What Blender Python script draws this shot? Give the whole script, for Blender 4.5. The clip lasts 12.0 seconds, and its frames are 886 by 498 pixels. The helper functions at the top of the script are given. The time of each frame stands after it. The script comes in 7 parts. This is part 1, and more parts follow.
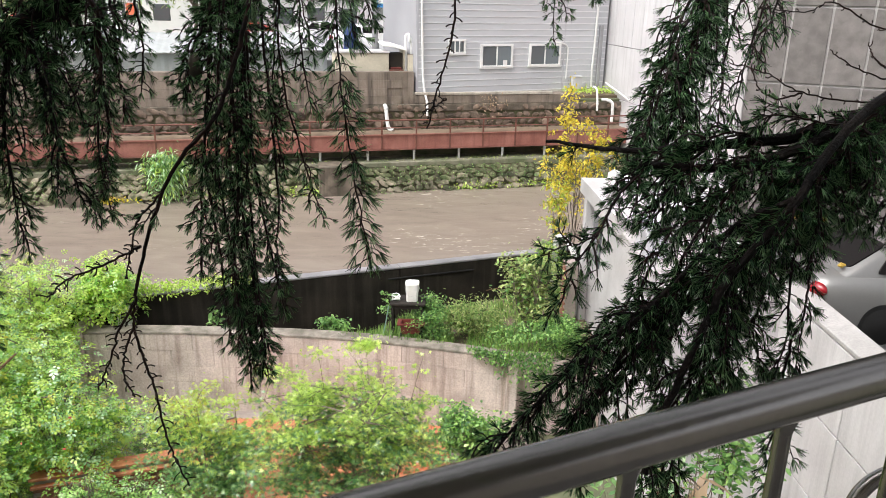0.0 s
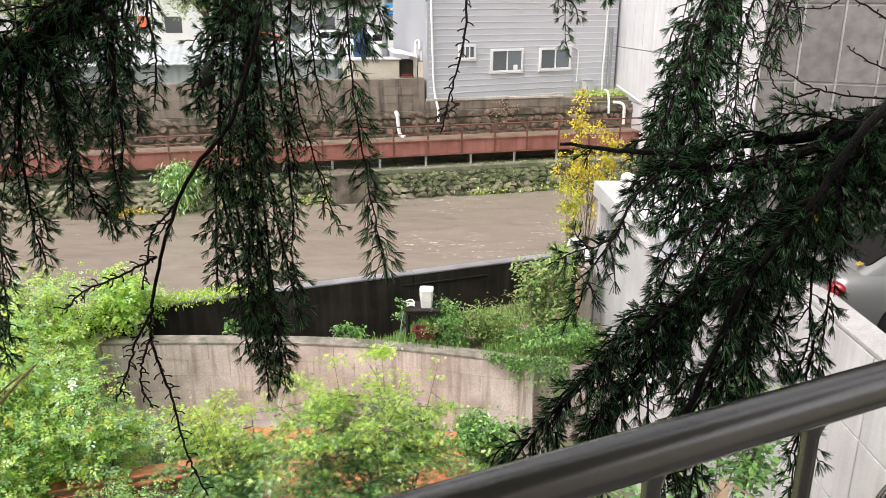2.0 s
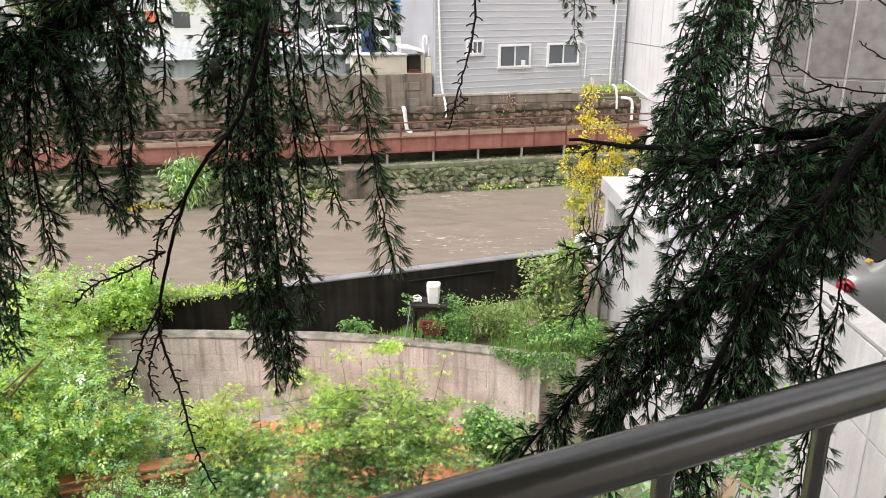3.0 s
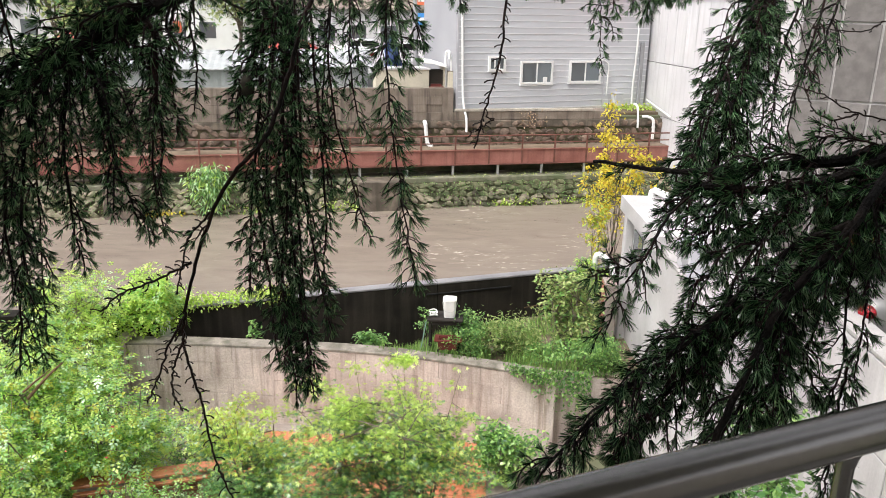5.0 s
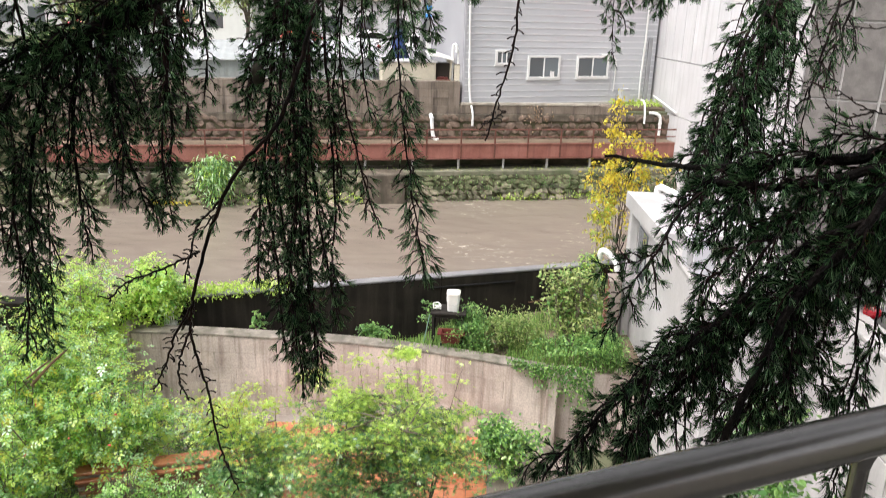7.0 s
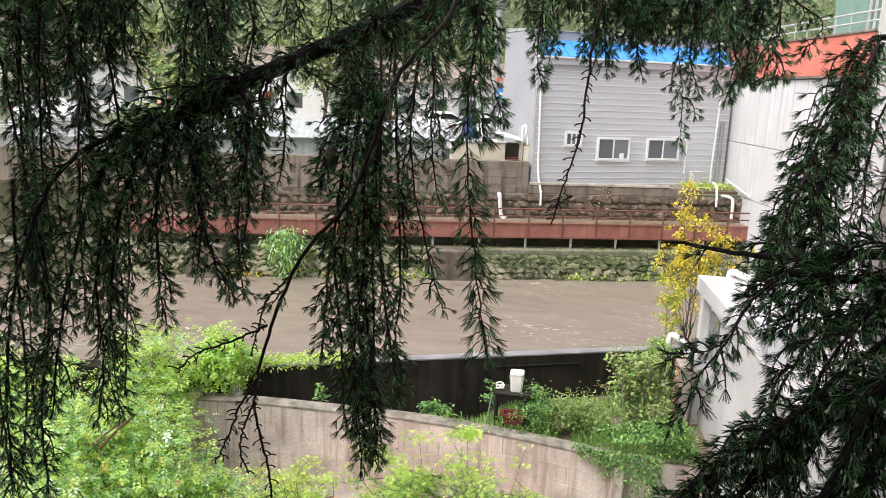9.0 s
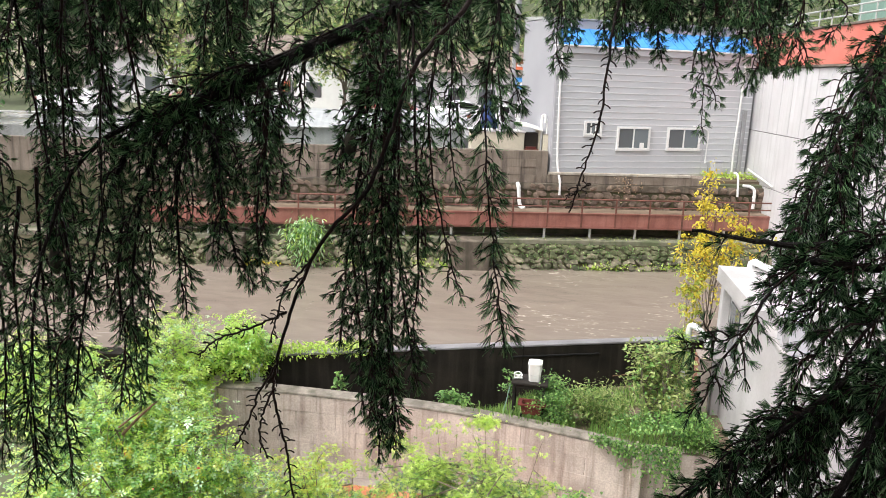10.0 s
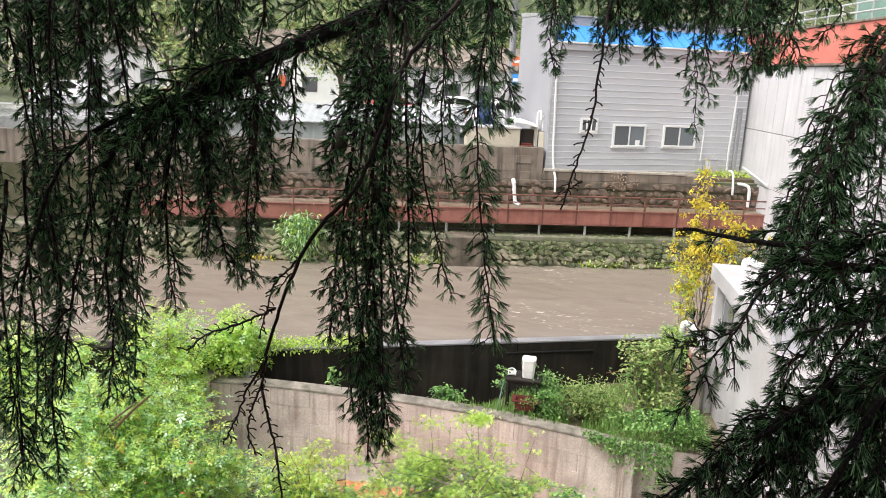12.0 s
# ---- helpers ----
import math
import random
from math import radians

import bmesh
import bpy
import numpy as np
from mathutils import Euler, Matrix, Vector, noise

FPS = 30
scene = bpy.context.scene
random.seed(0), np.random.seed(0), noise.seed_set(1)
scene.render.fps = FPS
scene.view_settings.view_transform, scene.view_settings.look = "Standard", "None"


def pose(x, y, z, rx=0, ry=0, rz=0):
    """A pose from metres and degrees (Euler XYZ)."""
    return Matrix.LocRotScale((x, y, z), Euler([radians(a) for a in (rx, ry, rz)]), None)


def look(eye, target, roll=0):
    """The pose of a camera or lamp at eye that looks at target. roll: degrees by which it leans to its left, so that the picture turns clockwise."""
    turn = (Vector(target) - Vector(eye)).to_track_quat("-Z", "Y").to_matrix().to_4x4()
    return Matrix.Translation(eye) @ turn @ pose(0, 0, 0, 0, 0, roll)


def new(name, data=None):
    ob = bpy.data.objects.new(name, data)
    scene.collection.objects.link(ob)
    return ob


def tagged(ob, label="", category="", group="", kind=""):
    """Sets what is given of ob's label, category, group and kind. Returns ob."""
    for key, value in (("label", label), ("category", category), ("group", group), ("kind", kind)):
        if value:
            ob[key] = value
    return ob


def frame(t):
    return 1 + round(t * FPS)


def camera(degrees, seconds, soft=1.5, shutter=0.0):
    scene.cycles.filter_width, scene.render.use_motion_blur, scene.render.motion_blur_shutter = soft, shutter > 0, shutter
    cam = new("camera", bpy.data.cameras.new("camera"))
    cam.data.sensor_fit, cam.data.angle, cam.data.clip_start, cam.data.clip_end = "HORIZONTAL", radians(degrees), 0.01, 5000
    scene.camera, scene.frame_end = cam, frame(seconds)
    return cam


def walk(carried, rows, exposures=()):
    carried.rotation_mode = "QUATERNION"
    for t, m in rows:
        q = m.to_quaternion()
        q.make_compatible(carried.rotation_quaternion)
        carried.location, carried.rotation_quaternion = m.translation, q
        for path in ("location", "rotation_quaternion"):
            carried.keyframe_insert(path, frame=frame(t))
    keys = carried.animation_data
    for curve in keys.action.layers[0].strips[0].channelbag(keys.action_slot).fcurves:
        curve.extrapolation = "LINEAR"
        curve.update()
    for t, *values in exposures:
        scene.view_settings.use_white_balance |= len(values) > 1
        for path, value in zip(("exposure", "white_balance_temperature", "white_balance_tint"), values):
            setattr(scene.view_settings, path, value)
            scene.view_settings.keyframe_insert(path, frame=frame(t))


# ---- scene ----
cam = camera(60.0, 12.0, soft=0.8, shutter=0.75)
PATH = [
    (0, (0.012, 0.001, 9.0), (0.004, 1.901, 8.376), 1.3),
    (0.5, (0.012, -0.001, 9.0), (0.006, 1.903, 8.386), 1.2),
    (1, (0.009, 0.007, 8.997), (-0.011, 1.912, 8.387), 0.8),
    (1.5, (0.006, 0.011, 8.995), (-0.032, 1.916, 8.386), 0.2),
    (2, (0.007, 0.011, 8.996), (-0.036, 1.915, 8.386), 0.0),
    (2.5, (0.005, 0.011, 8.995), (-0.042, 1.913, 8.376), 0.0),
    (3, (0.004, 0.014, 8.995), (-0.057, 1.914, 8.374), -0.0),
    (3.2, (-0.001, 0.014, 8.997), (-0.062, 1.913, 8.373), 0.1),
    (4.8, (0.001, 0.017, 9.016), (-0.106, 1.921, 8.415), 1.0),
    (5, (-0.01, 0.005, 9.008), (-0.116, 1.914, 8.421), 1.1),
    (5.5, (-0.013, 0.004, 9.004), (-0.133, 1.907, 8.401), 1.4),
    (6, (-0.015, 0.011, 8.999), (-0.13, 1.905, 8.369), 1.5),
    (6.5, (-0.019, 0.012, 9.001), (-0.132, 1.905, 8.364), 1.8),
    (7, (-0.024, 0.014, 9.002), (-0.139, 1.917, 8.399), 1.9),
    (7.5, (-0.017, -0.014, 9.01), (-0.171, 1.914, 8.505), 1.7),
    (7.7, (-0.016, -0.012, 9.011), (-0.199, 1.924, 8.541), 1.7),
    (9.3, (-0.019, 0.008, 9.015), (-0.331, 1.94, 8.6), 2.1),
    (9.5, (-0.016, 0.008, 9.008), (-0.337, 1.936, 8.584), 1.9),
    (10, (-0.017, 0.005, 9.01), (-0.36, 1.925, 8.567), 2.1),
    (10.5, (-0.015, 0.011, 9.009), (-0.359, 1.932, 8.572), 2.3),
    (11, (-0.016, 0.011, 9.012), (-0.355, 1.934, 8.58), 2.5),
    (11.5, (-0.011, 0.015, 9.01), (-0.35, 1.936, 8.567), 2.4),
    (12, (-0.007, 0.015, 9.011), (-0.337, 1.935, 8.558), 2.6),
]
walk(cam, [(t, look(e, g, r)) for t, e, g, r in PATH])

# ---- world, sun, exposure ----
SUN_EL, SUN_ROT = radians(58), radians(237)
world = bpy.data.worlds.new("overcast")
scene.world = world
world.use_nodes = True
wn = world.node_tree.nodes
wl = world.node_tree.links
sky = wn.new("ShaderNodeTexSky")
sky.sky_type, sky.sun_disc = "NISHITA", False
sky.sun_elevation, sky.sun_rotation = SUN_EL, SUN_ROT
sky.air_density, sky.dust_density, sky.ozone_density = 1.0, 6.0, 1.0
grey = wn.new("ShaderNodeHueSaturation")
grey.inputs["Saturation"].default_value = 0.22
wl.new(sky.outputs[0], grey.inputs["Color"])
wl.new(grey.outputs[0], wn["Background"].inputs["Color"])
wn["Background"].inputs["Strength"].default_value = 0.15
sun = new("sun", bpy.data.lights.new("sun", "SUN"))
sun.data.energy, sun.data.angle, sun.data.color = 0.9, radians(35), (1.0, 0.97, 0.93)
sun.matrix_world = look((-18, -13, 52), (0, 14, 0))
scene.view_settings.exposure = 0.95


# ---- materials ----
def shader(name):
    m = bpy.data.materials.new(name)
    m.use_nodes = True
    return m, m.node_tree.nodes, m.node_tree.links, m.node_tree.nodes["Principled BSDF"]


def mat(name, a, b, rough=0.8, metal=0.0, scale=1.5, fine=30.0, bump=0.25, stretch=(1, 1, 1), streak=None,
        amount=0.5, each=0.0, spec=0.5, contrast=(0.35, 0.65), wet=0.0, grain=0.12, runs=1.0):
    """Two-tone surface: broad blotches between a and b, fine grain, optional down-running streaks, piece-to-piece change."""
    m, n, l, p = shader(name)
    geo = n.new("ShaderNodeNewGeometry")
    mp = n.new("ShaderNodeMapping")
    mp.inputs["Scale"].default_value = stretch
    l.new(geo.outputs["Position"], mp.inputs["Vector"])
    big = n.new("ShaderNodeTexNoise")
    big.inputs["Scale"].default_value, big.inputs["Detail"].default_value = scale, 6.0
    l.new(mp.outputs[0], big.inputs["Vector"])
    ramp = n.new("ShaderNodeValToRGB")
    ramp.color_ramp.elements[0].position, ramp.color_ramp.elements[1].position = contrast
    ramp.color_ramp.elements[0].color, ramp.color_ramp.elements[1].color = (*a, 1), (*b, 1)
    l.new(big.outputs[0], ramp.inputs[0])
    col = ramp.outputs[0]
    if streak:
        mp2 = n.new("ShaderNodeMapping")
        mp2.inputs["Scale"].default_value = (3.2, 3.2, 0.22)
        l.new(geo.outputs["Position"], mp2.inputs["Vector"])
        run = n.new("ShaderNodeTexNoise")
        run.inputs["Scale"].default_value, run.inputs["Detail"].default_value = 1.6 * runs, 7.0
        l.new(mp2.outputs[0], run.inputs["Vector"])
        r2 = n.new("ShaderNodeValToRGB")
        r2.color_ramp.elements[0].position, r2.color_ramp.elements[1].position = 0.48, 0.68
        r2.color_ramp.elements[1].color = (amount, amount, amount, 1)
        l.new(run.outputs[0], r2.inputs[0])
        mx = n.new("ShaderNodeMix")
        mx.data_type = "RGBA"
        l.new(r2.outputs[0], mx.inputs[0])
        l.new(col, mx.inputs[6])
        mx.inputs[7].default_value = (*streak, 1)
        col = mx.outputs[2]
    small = n.new("ShaderNodeTexNoise")
    small.inputs["Scale"].default_value, small.inputs["Detail"].default_value = fine, 4.0
    l.new(geo.outputs["Position"], small.inputs["Vector"])
    hs = n.new("ShaderNodeHueSaturation")
    val = n.new("ShaderNodeMapRange")
    val.inputs["From Min"].default_value, val.inputs["From Max"].default_value = 0.3, 0.7
    val.inputs["To Min"].default_value, val.inputs["To Max"].default_value = 1 - grain, 1 + grain
    l.new(small.outputs[0], val.inputs["Value"])
    out = val.outputs[0]
    if each:
        info = n.new("ShaderNodeObjectInfo")
        v2 = n.new("ShaderNodeMapRange")
        v2.inputs["To Min"].default_value, v2.inputs["To Max"].default_value = 1 - each, 1 + each
        l.new(info.outputs["Random"], v2.inputs["Value"])
        mul = n.new("ShaderNodeMath")
        mul.operation = "MULTIPLY"
        l.new(out, mul.inputs[0])
        l.new(v2.outputs[0], mul.inputs[1])
        out = mul.outputs[0]
    l.new(out, hs.inputs["Value"])
    l.new(col, hs.inputs["Color"])
    l.new(hs.outputs[0], p.inputs["Base Color"])
    p.inputs["Roughness"].default_value, p.inputs["Metallic"].default_value = rough, metal
    p.inputs["Specular IOR Level"].default_value = spec
    if wet:
        wr = n.new("ShaderNodeMapRange")
        wr.inputs["From Min"].default_value, wr.inputs["From Max"].default_value = 0.4, 0.6
        wr.inputs["To Min"].default_value, wr.inputs["To Max"].default_value = wet, rough
        l.new(big.outputs[0], wr.inputs["Value"])
        l.new(wr.outputs[0], p.inputs["Roughness"])
    if bump:
        bp = n.new("ShaderNodeBump")
        bp.inputs["Strength"].default_value, bp.inputs["Distance"].default_value = bump, 0.01
        l.new(small.outputs[0], bp.inputs["Height"])
        l.new(bp.outputs[0], p.inputs["Normal"])
    return m


def leaf_mat(name, dark, mid, light, through_light=0.35, rough=0.42, patch=0.35, spec=0.5, film=0.0):
    """Foliage: each leaf its own tone, some daylight passing through it."""
    m, n, l, p = shader(name)
    geo = n.new("ShaderNodeNewGeometry")
    big = n.new("ShaderNodeTexNoise")
    big.inputs["Scale"].default_value = 1.3
    l.new(geo.outputs["Position"], big.inputs["Vector"])
    mixv = n.new("ShaderNodeMix")
    mixv.inputs[0].default_value = patch
    l.new(geo.outputs["Random Per Island"], mixv.inputs[2])
    l.new(big.outputs[0], mixv.inputs[3])
    ramp = n.new("ShaderNodeValToRGB")
    e = ramp.color_ramp.elements
    e[0].position, e[0].color = 0.12, (*dark, 1)
    e[1].position, e[1].color = 0.9, (*light, 1)
    c = e.new(0.5)
    c.color = (*mid, 1)
    l.new(mixv.outputs[0], ramp.inputs[0])
    l.new(ramp.outputs[0], p.inputs["Base Color"])
    p.inputs["Roughness"].default_value = rough
    p.inputs["Specular IOR Level"].default_value = spec
    p.inputs["Coat Weight"].default_value, p.inputs["Coat Roughness"].default_value = film, 0.12
    tr = n.new("ShaderNodeBsdfTranslucent")
    l.new(ramp.outputs[0], tr.inputs["Color"])
    mx = n.new("ShaderNodeMixShader")
    mx.inputs[0].default_value = through_light
    l.new(p.outputs[0], mx.inputs[1])
    l.new(tr.outputs[0], mx.inputs[2])
    l.new(mx.outputs[0], n["Material Output"].inputs["Surface"])
    return m


def glass_mat(name, tint, rough=0.05):
    m, n, l, p = shader(name)
    p.inputs["Base Color"].default_value = (*tint, 1)
    p.inputs["Roughness"].default_value = rough
    p.inputs["Specular IOR Level"].default_value = 0.6
    return m


def water_mat():
    m, n, l, p = shader("muddy_water")
    geo = n.new("ShaderNodeNewGeometry")
    mp = n.new("ShaderNodeMapping")
    mp.inputs["Rotation"].default_value = (0, 0, radians(-15))
    mp.inputs["Scale"].default_value = (0.45, 1.3, 1)
    l.new(geo.outputs["Position"], mp.inputs["Vector"])
    n1 = n.new("ShaderNodeTexNoise")
    n1.inputs["Scale"].default_value, n1.inputs["Detail"].default_value, n1.inputs["Distortion"].default_value = 1.6, 6.0, 0.8
    l.new(mp.outputs[0], n1.inputs["Vector"])
    n2 = n.new("ShaderNodeTexNoise")
    n2.inputs["Scale"].default_value, n2.inputs["Detail"].default_value, n2.inputs["Distortion"].default_value = 5.5, 5.0, 1.2
    l.new(mp.outputs[0], n2.inputs["Vector"])
    n3 = n.new("ShaderNodeTexNoise")
    n3.inputs["Scale"].default_value, n3.inputs["Detail"].default_value = 0.22, 3.0
    l.new(geo.outputs["Position"], n3.inputs["Vector"])
    base = n.new("ShaderNodeValToRGB")
    base.color_ramp.elements[0].position, base.color_ramp.elements[1].position = 0.3, 0.75
    base.color_ramp.elements[0].color = (0.195, 0.161, 0.132, 1)
    base.color_ramp.elements[1].color = (0.245, 0.204, 0.170, 1)
    l.new(n1.outputs[0], base.inputs[0])
    foam = n.new("ShaderNodeValToRGB")
    foam.color_ramp.elements[0].position, foam.color_ramp.elements[1].position = 0.60, 0.70
    l.new(n2.outputs[0], foam.inputs[0])
    where = n.new("ShaderNodeValToRGB")
    where.color_ramp.elements[0].position, where.color_ramp.elements[1].position = 0.55, 0.64
    l.new(n3.outputs[0], where.inputs[0])
    mul = n.new("ShaderNodeMath")
    mul.operation = "MULTIPLY"
    l.new(foam.outputs[0], mul.inputs[0])
    l.new(where.outputs[0], mul.inputs[1])
    mx = n.new("ShaderNodeMix")
    mx.data_type = "RGBA"
    l.new(mul.outputs[0], mx.inputs[0])
    l.new(base.outputs[0], mx.inputs[6])
    mx.inputs[7].default_value = (0.60, 0.54, 0.46, 1)
    l.new(mx.outputs[2], p.inputs["Base Color"])
    p.inputs["Roughness"].default_value = 0.22
    p.inputs["IOR"].default_value = 1.33
    add = n.new("ShaderNodeMath")
    add.operation = "ADD"
    l.new(n1.outputs[0], add.inputs[0])
    l.new(n2.outputs[0], add.inputs[1])
    bp = n.new("ShaderNodeBump")
    bp.inputs["Strength"].default_value, bp.inputs["Distance"].default_value = 0.2, 0.06
    l.new(add.outputs[0], bp.inputs["Height"])
    l.new(bp.outputs[0], p.inputs["Normal"])
    return m


M = {}
M["soil"] = mat("soil", (0.10, 0.075, 0.05), (0.16, 0.12, 0.08), 0.95, scale=0.8, bump=0.6)
M["land"] = mat("far_land", (0.07, 0.09, 0.04), (0.13, 0.13, 0.08), 0.95, scale=0.05, fine=3)
M["water"] = water_mat()
M["block"] = mat("pinkish_concrete_block", (0.38, 0.315, 0.28), (0.57, 0.49, 0.445), 0.85, scale=1.3, streak=(0.19, 0.135, 0.105), amount=0.62, each=0.085, runs=1.5, contrast=(0.36, 0.64), grain=0.16)
M["mortar"] = mat("dirty_mortar", (0.25, 0.21, 0.185), (0.35, 0.30, 0.265), 0.95)
M["cope"] = mat("weathered_coping", (0.14, 0.122, 0.10), (0.28, 0.245, 0.21), 0.85, scale=3.5, streak=(0.07, 0.07, 0.045), amount=0.6)
M["whitewash"] = mat("whitewashed_edge", (0.44, 0.42, 0.38), (0.56, 0.53, 0.49), 0.8, scale=3, streak=(0.35, 0.33, 0.3), amount=0.6)
M["floodwall"] = mat("black_stained_concrete", (0.008, 0.007, 0.005), (0.026, 0.021, 0.016), 0.85, spec=0.2, scale=1.6, streak=(0.055, 0.047, 0.038), amount=0.35, contrast=(0.3, 0.75))
M["floodtop"] = mat("wet_grey_concrete_top", (0.17, 0.167, 0.175), (0.25, 0.243, 0.25), 0.45, scale=1.6)
M["paver"] = mat("orange_clay_paver", (0.42, 0.14, 0.065), (0.56, 0.22, 0.11), 0.6, scale=2.0, each=0.12, wet=0.25)
M["brick"] = mat("red_brick", (0.20, 0.085, 0.055), (0.29, 0.12, 0.08), 0.8, scale=4, each=0.15)
M["rubble"] = mat("river_rubble_stone", (0.085, 0.064, 0.047), (0.22, 0.16, 0.125), 0.85, scale=4, fine=14, each=0.4)
M["palecourse"] = mat("pale_stained_concrete", (0.34, 0.31, 0.26), (0.47, 0.43, 0.37), 0.85, scale=2.0, streak=(0.14, 0.12, 0.09), amount=0.4)
M["mossy"] = mat("mossy_rubble_stone", (0.055, 0.062, 0.028), (0.215, 0.185, 0.135), 0.85, scale=3.0, fine=18, each=0.4, contrast=(0.38, 0.6))
M["mossier"] = mat("green_mossed_rubble_stone", (0.045, 0.062, 0.022), (0.15, 0.15, 0.085), 0.9, scale=3.0, fine=18, each=0.4)
M["rubblemortar"] = mat("rubble_mortar", (0.05, 0.058, 0.024), (0.115, 0.10, 0.062), 0.95, scale=2)
M["mossconc"] = mat("mossy_concrete_ledge", (0.10, 0.12, 0.06), (0.24, 0.22, 0.17), 0.85, scale=1.2, streak=(0.07, 0.08, 0.045), amount=0.5)
M["decktan"] = mat("wet_tan_deck_boards", (0.15, 0.11, 0.075), (0.23, 0.175, 0.125), 0.6, scale=2.0)
M["conc"] = mat("grey_brown_concrete", (0.17, 0.137, 0.108), (0.27, 0.225, 0.185), 0.85, scale=1.3, streak=(0.075, 0.06, 0.048), amount=0.9, each=0.06)
M["wetconc"] = mat("dark_wet_concrete", (0.085, 0.07, 0.052), (0.19, 0.155, 0.12), 0.65, scale=2.2, streak=(0.05, 0.045, 0.03), amount=0.8, contrast=(0.38, 0.62))
M["rust"] = mat("rust_red_painted_steel", (0.25, 0.095, 0.072), (0.35, 0.15, 0.12), 0.55, scale=1.8, streak=(0.16, 0.06, 0.045), amount=0.5)
M["rustrail"] = mat("rust_brown_steel", (0.11, 0.045, 0.032), (0.18, 0.07, 0.05), 0.6, scale=4)
M["galv"] = mat("galvanised_leg", (0.5, 0.5, 0.5), (0.62, 0.62, 0.6), 0.45, metal=0.3, scale=4)
M["siding"] = mat("grey_vinyl_siding", (0.48, 0.492, 0.515), (0.52, 0.53, 0.555), 0.5, scale=0.8, bump=0.06, each=0.02, grain=0.025)
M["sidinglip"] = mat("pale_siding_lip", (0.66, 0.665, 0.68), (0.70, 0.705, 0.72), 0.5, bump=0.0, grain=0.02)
M["panelgrey"] = mat("flat_grey_panel", (0.46, 0.46, 0.495), (0.51, 0.51, 0.54), 0.5, scale=0.7, bump=0.05, grain=0.025)
# panelgrey's hue, about a third darker, for the side wall
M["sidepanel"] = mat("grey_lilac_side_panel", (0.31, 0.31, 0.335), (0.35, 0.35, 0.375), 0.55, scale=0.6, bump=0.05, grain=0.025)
M["pvc"] = mat("white_pvc", (0.74, 0.74, 0.73), (0.8, 0.8, 0.79), 0.35, bump=0.03, grain=0.025)
M["pane"] = glass_mat("dark_window_glass", (0.10, 0.112, 0.12))
# bluish tint paints a reflection into every second pane
M["panelight"] = glass_mat("reflection_tinted_glass", (0.15, 0.175, 0.19))
M["blueroof"] = mat("blue_metal_roof", (0.05, 0.25, 0.62), (0.07, 0.32, 0.72), 0.35, scale=1.2, bump=0.05, grain=0.025)
M["whitewall"] = mat("white_painted_concrete", (0.55, 0.54, 0.55), (0.62, 0.61, 0.62), 0.7, scale=0.7, streak=(0.45, 0.44, 0.44), amount=0.5, each=0.02, grain=0.05)
M["whitenear"] = mat("off_white_wet_concrete", (0.48, 0.455, 0.455), (0.57, 0.545, 0.545), 0.65, scale=0.8, streak=(0.31, 0.295, 0.295), amount=0.4, each=0.03, grain=0.05)
M["annexwhite"] = mat("white_rendered_wall", (0.40, 0.385, 0.385), (0.52, 0.50, 0.505), 0.75, scale=0.9, grain=0.06, bump=0.12)
M["copegrey"] = mat("grey_wet_coping", (0.33, 0.315, 0.305), (0.42, 0.40, 0.39), 0.6, scale=1.5, streak=(0.27, 0.26, 0.25), amount=0.5)
M["gap"] = mat("grey_joint", (0.20, 0.195, 0.195), (0.26, 0.255, 0.25), 0.9)
M["redband"] = mat("red_painted_parapet", (0.62, 0.17, 0.125), (0.70, 0.22, 0.165), 0.6, scale=0.8, grain=0.025)
M["greenslat"] = mat("green_metal_slats", (0.16, 0.27, 0.23), (0.22, 0.34, 0.29), 0.5)
M["tile"] = mat("speckled_grey_granite_tile", (0.125, 0.113, 0.107), (0.185, 0.168, 0.16), 0.5, scale=5, fine=110, each=0.1, bump=0.1, grain=0.2)
M["grout"] = mat("pale_grout", (0.34, 0.325, 0.315), (0.42, 0.40, 0.39), 0.8)
M["column"] = mat("pale_stone_column", (0.46, 0.435, 0.44), (0.54, 0.515, 0.515), 0.6, scale=1.0, grain=0.025)
M["steel"] = mat("brushed_stainless_steel", (0.27, 0.252, 0.238), (0.31, 0.29, 0.275), 0.27, metal=1.0, scale=2.5, fine=90, bump=0.03, grain=0.05)
M["asphalt"] = mat("wet_asphalt", (0.045, 0.045, 0.047), (0.07, 0.07, 0.07), 0.55, scale=1.5)
M["wetroad"] = mat("wet_pale_concrete_road", (0.22, 0.22, 0.225), (0.36, 0.36, 0.36), 0.3, scale=0.5, fine=8, wet=0.15)
M["landing"] = mat("landing_concrete", (0.3, 0.29, 0.28), (0.4, 0.39, 0.37), 0.8)
M["plaster"] = mat("beige_plaster", (0.58, 0.54, 0.49), (0.66, 0.62, 0.57), 0.85)
M["silver"] = mat("silver_car_paint", (0.20, 0.195, 0.19), (0.22, 0.215, 0.21), 0.32, metal=0.5, scale=0.4, bump=0.0, grain=0.02)
M["whitecar"] = mat("white_car_paint", (0.72, 0.72, 0.73), (0.78, 0.78, 0.79), 0.25, bump=0.0, grain=0.025)
M["redcar"] = mat("red_car_paint", (0.5, 0.05, 0.04), (0.6, 0.08, 0.06), 0.3, bump=0.0, grain=0.025)
M["carglass"] = glass_mat("black_car_glass", (0.008, 0.007, 0.007), 0.35)
M["carglass"].node_tree.nodes["Principled BSDF"].inputs["Specular IOR Level"].default_value = 0.12
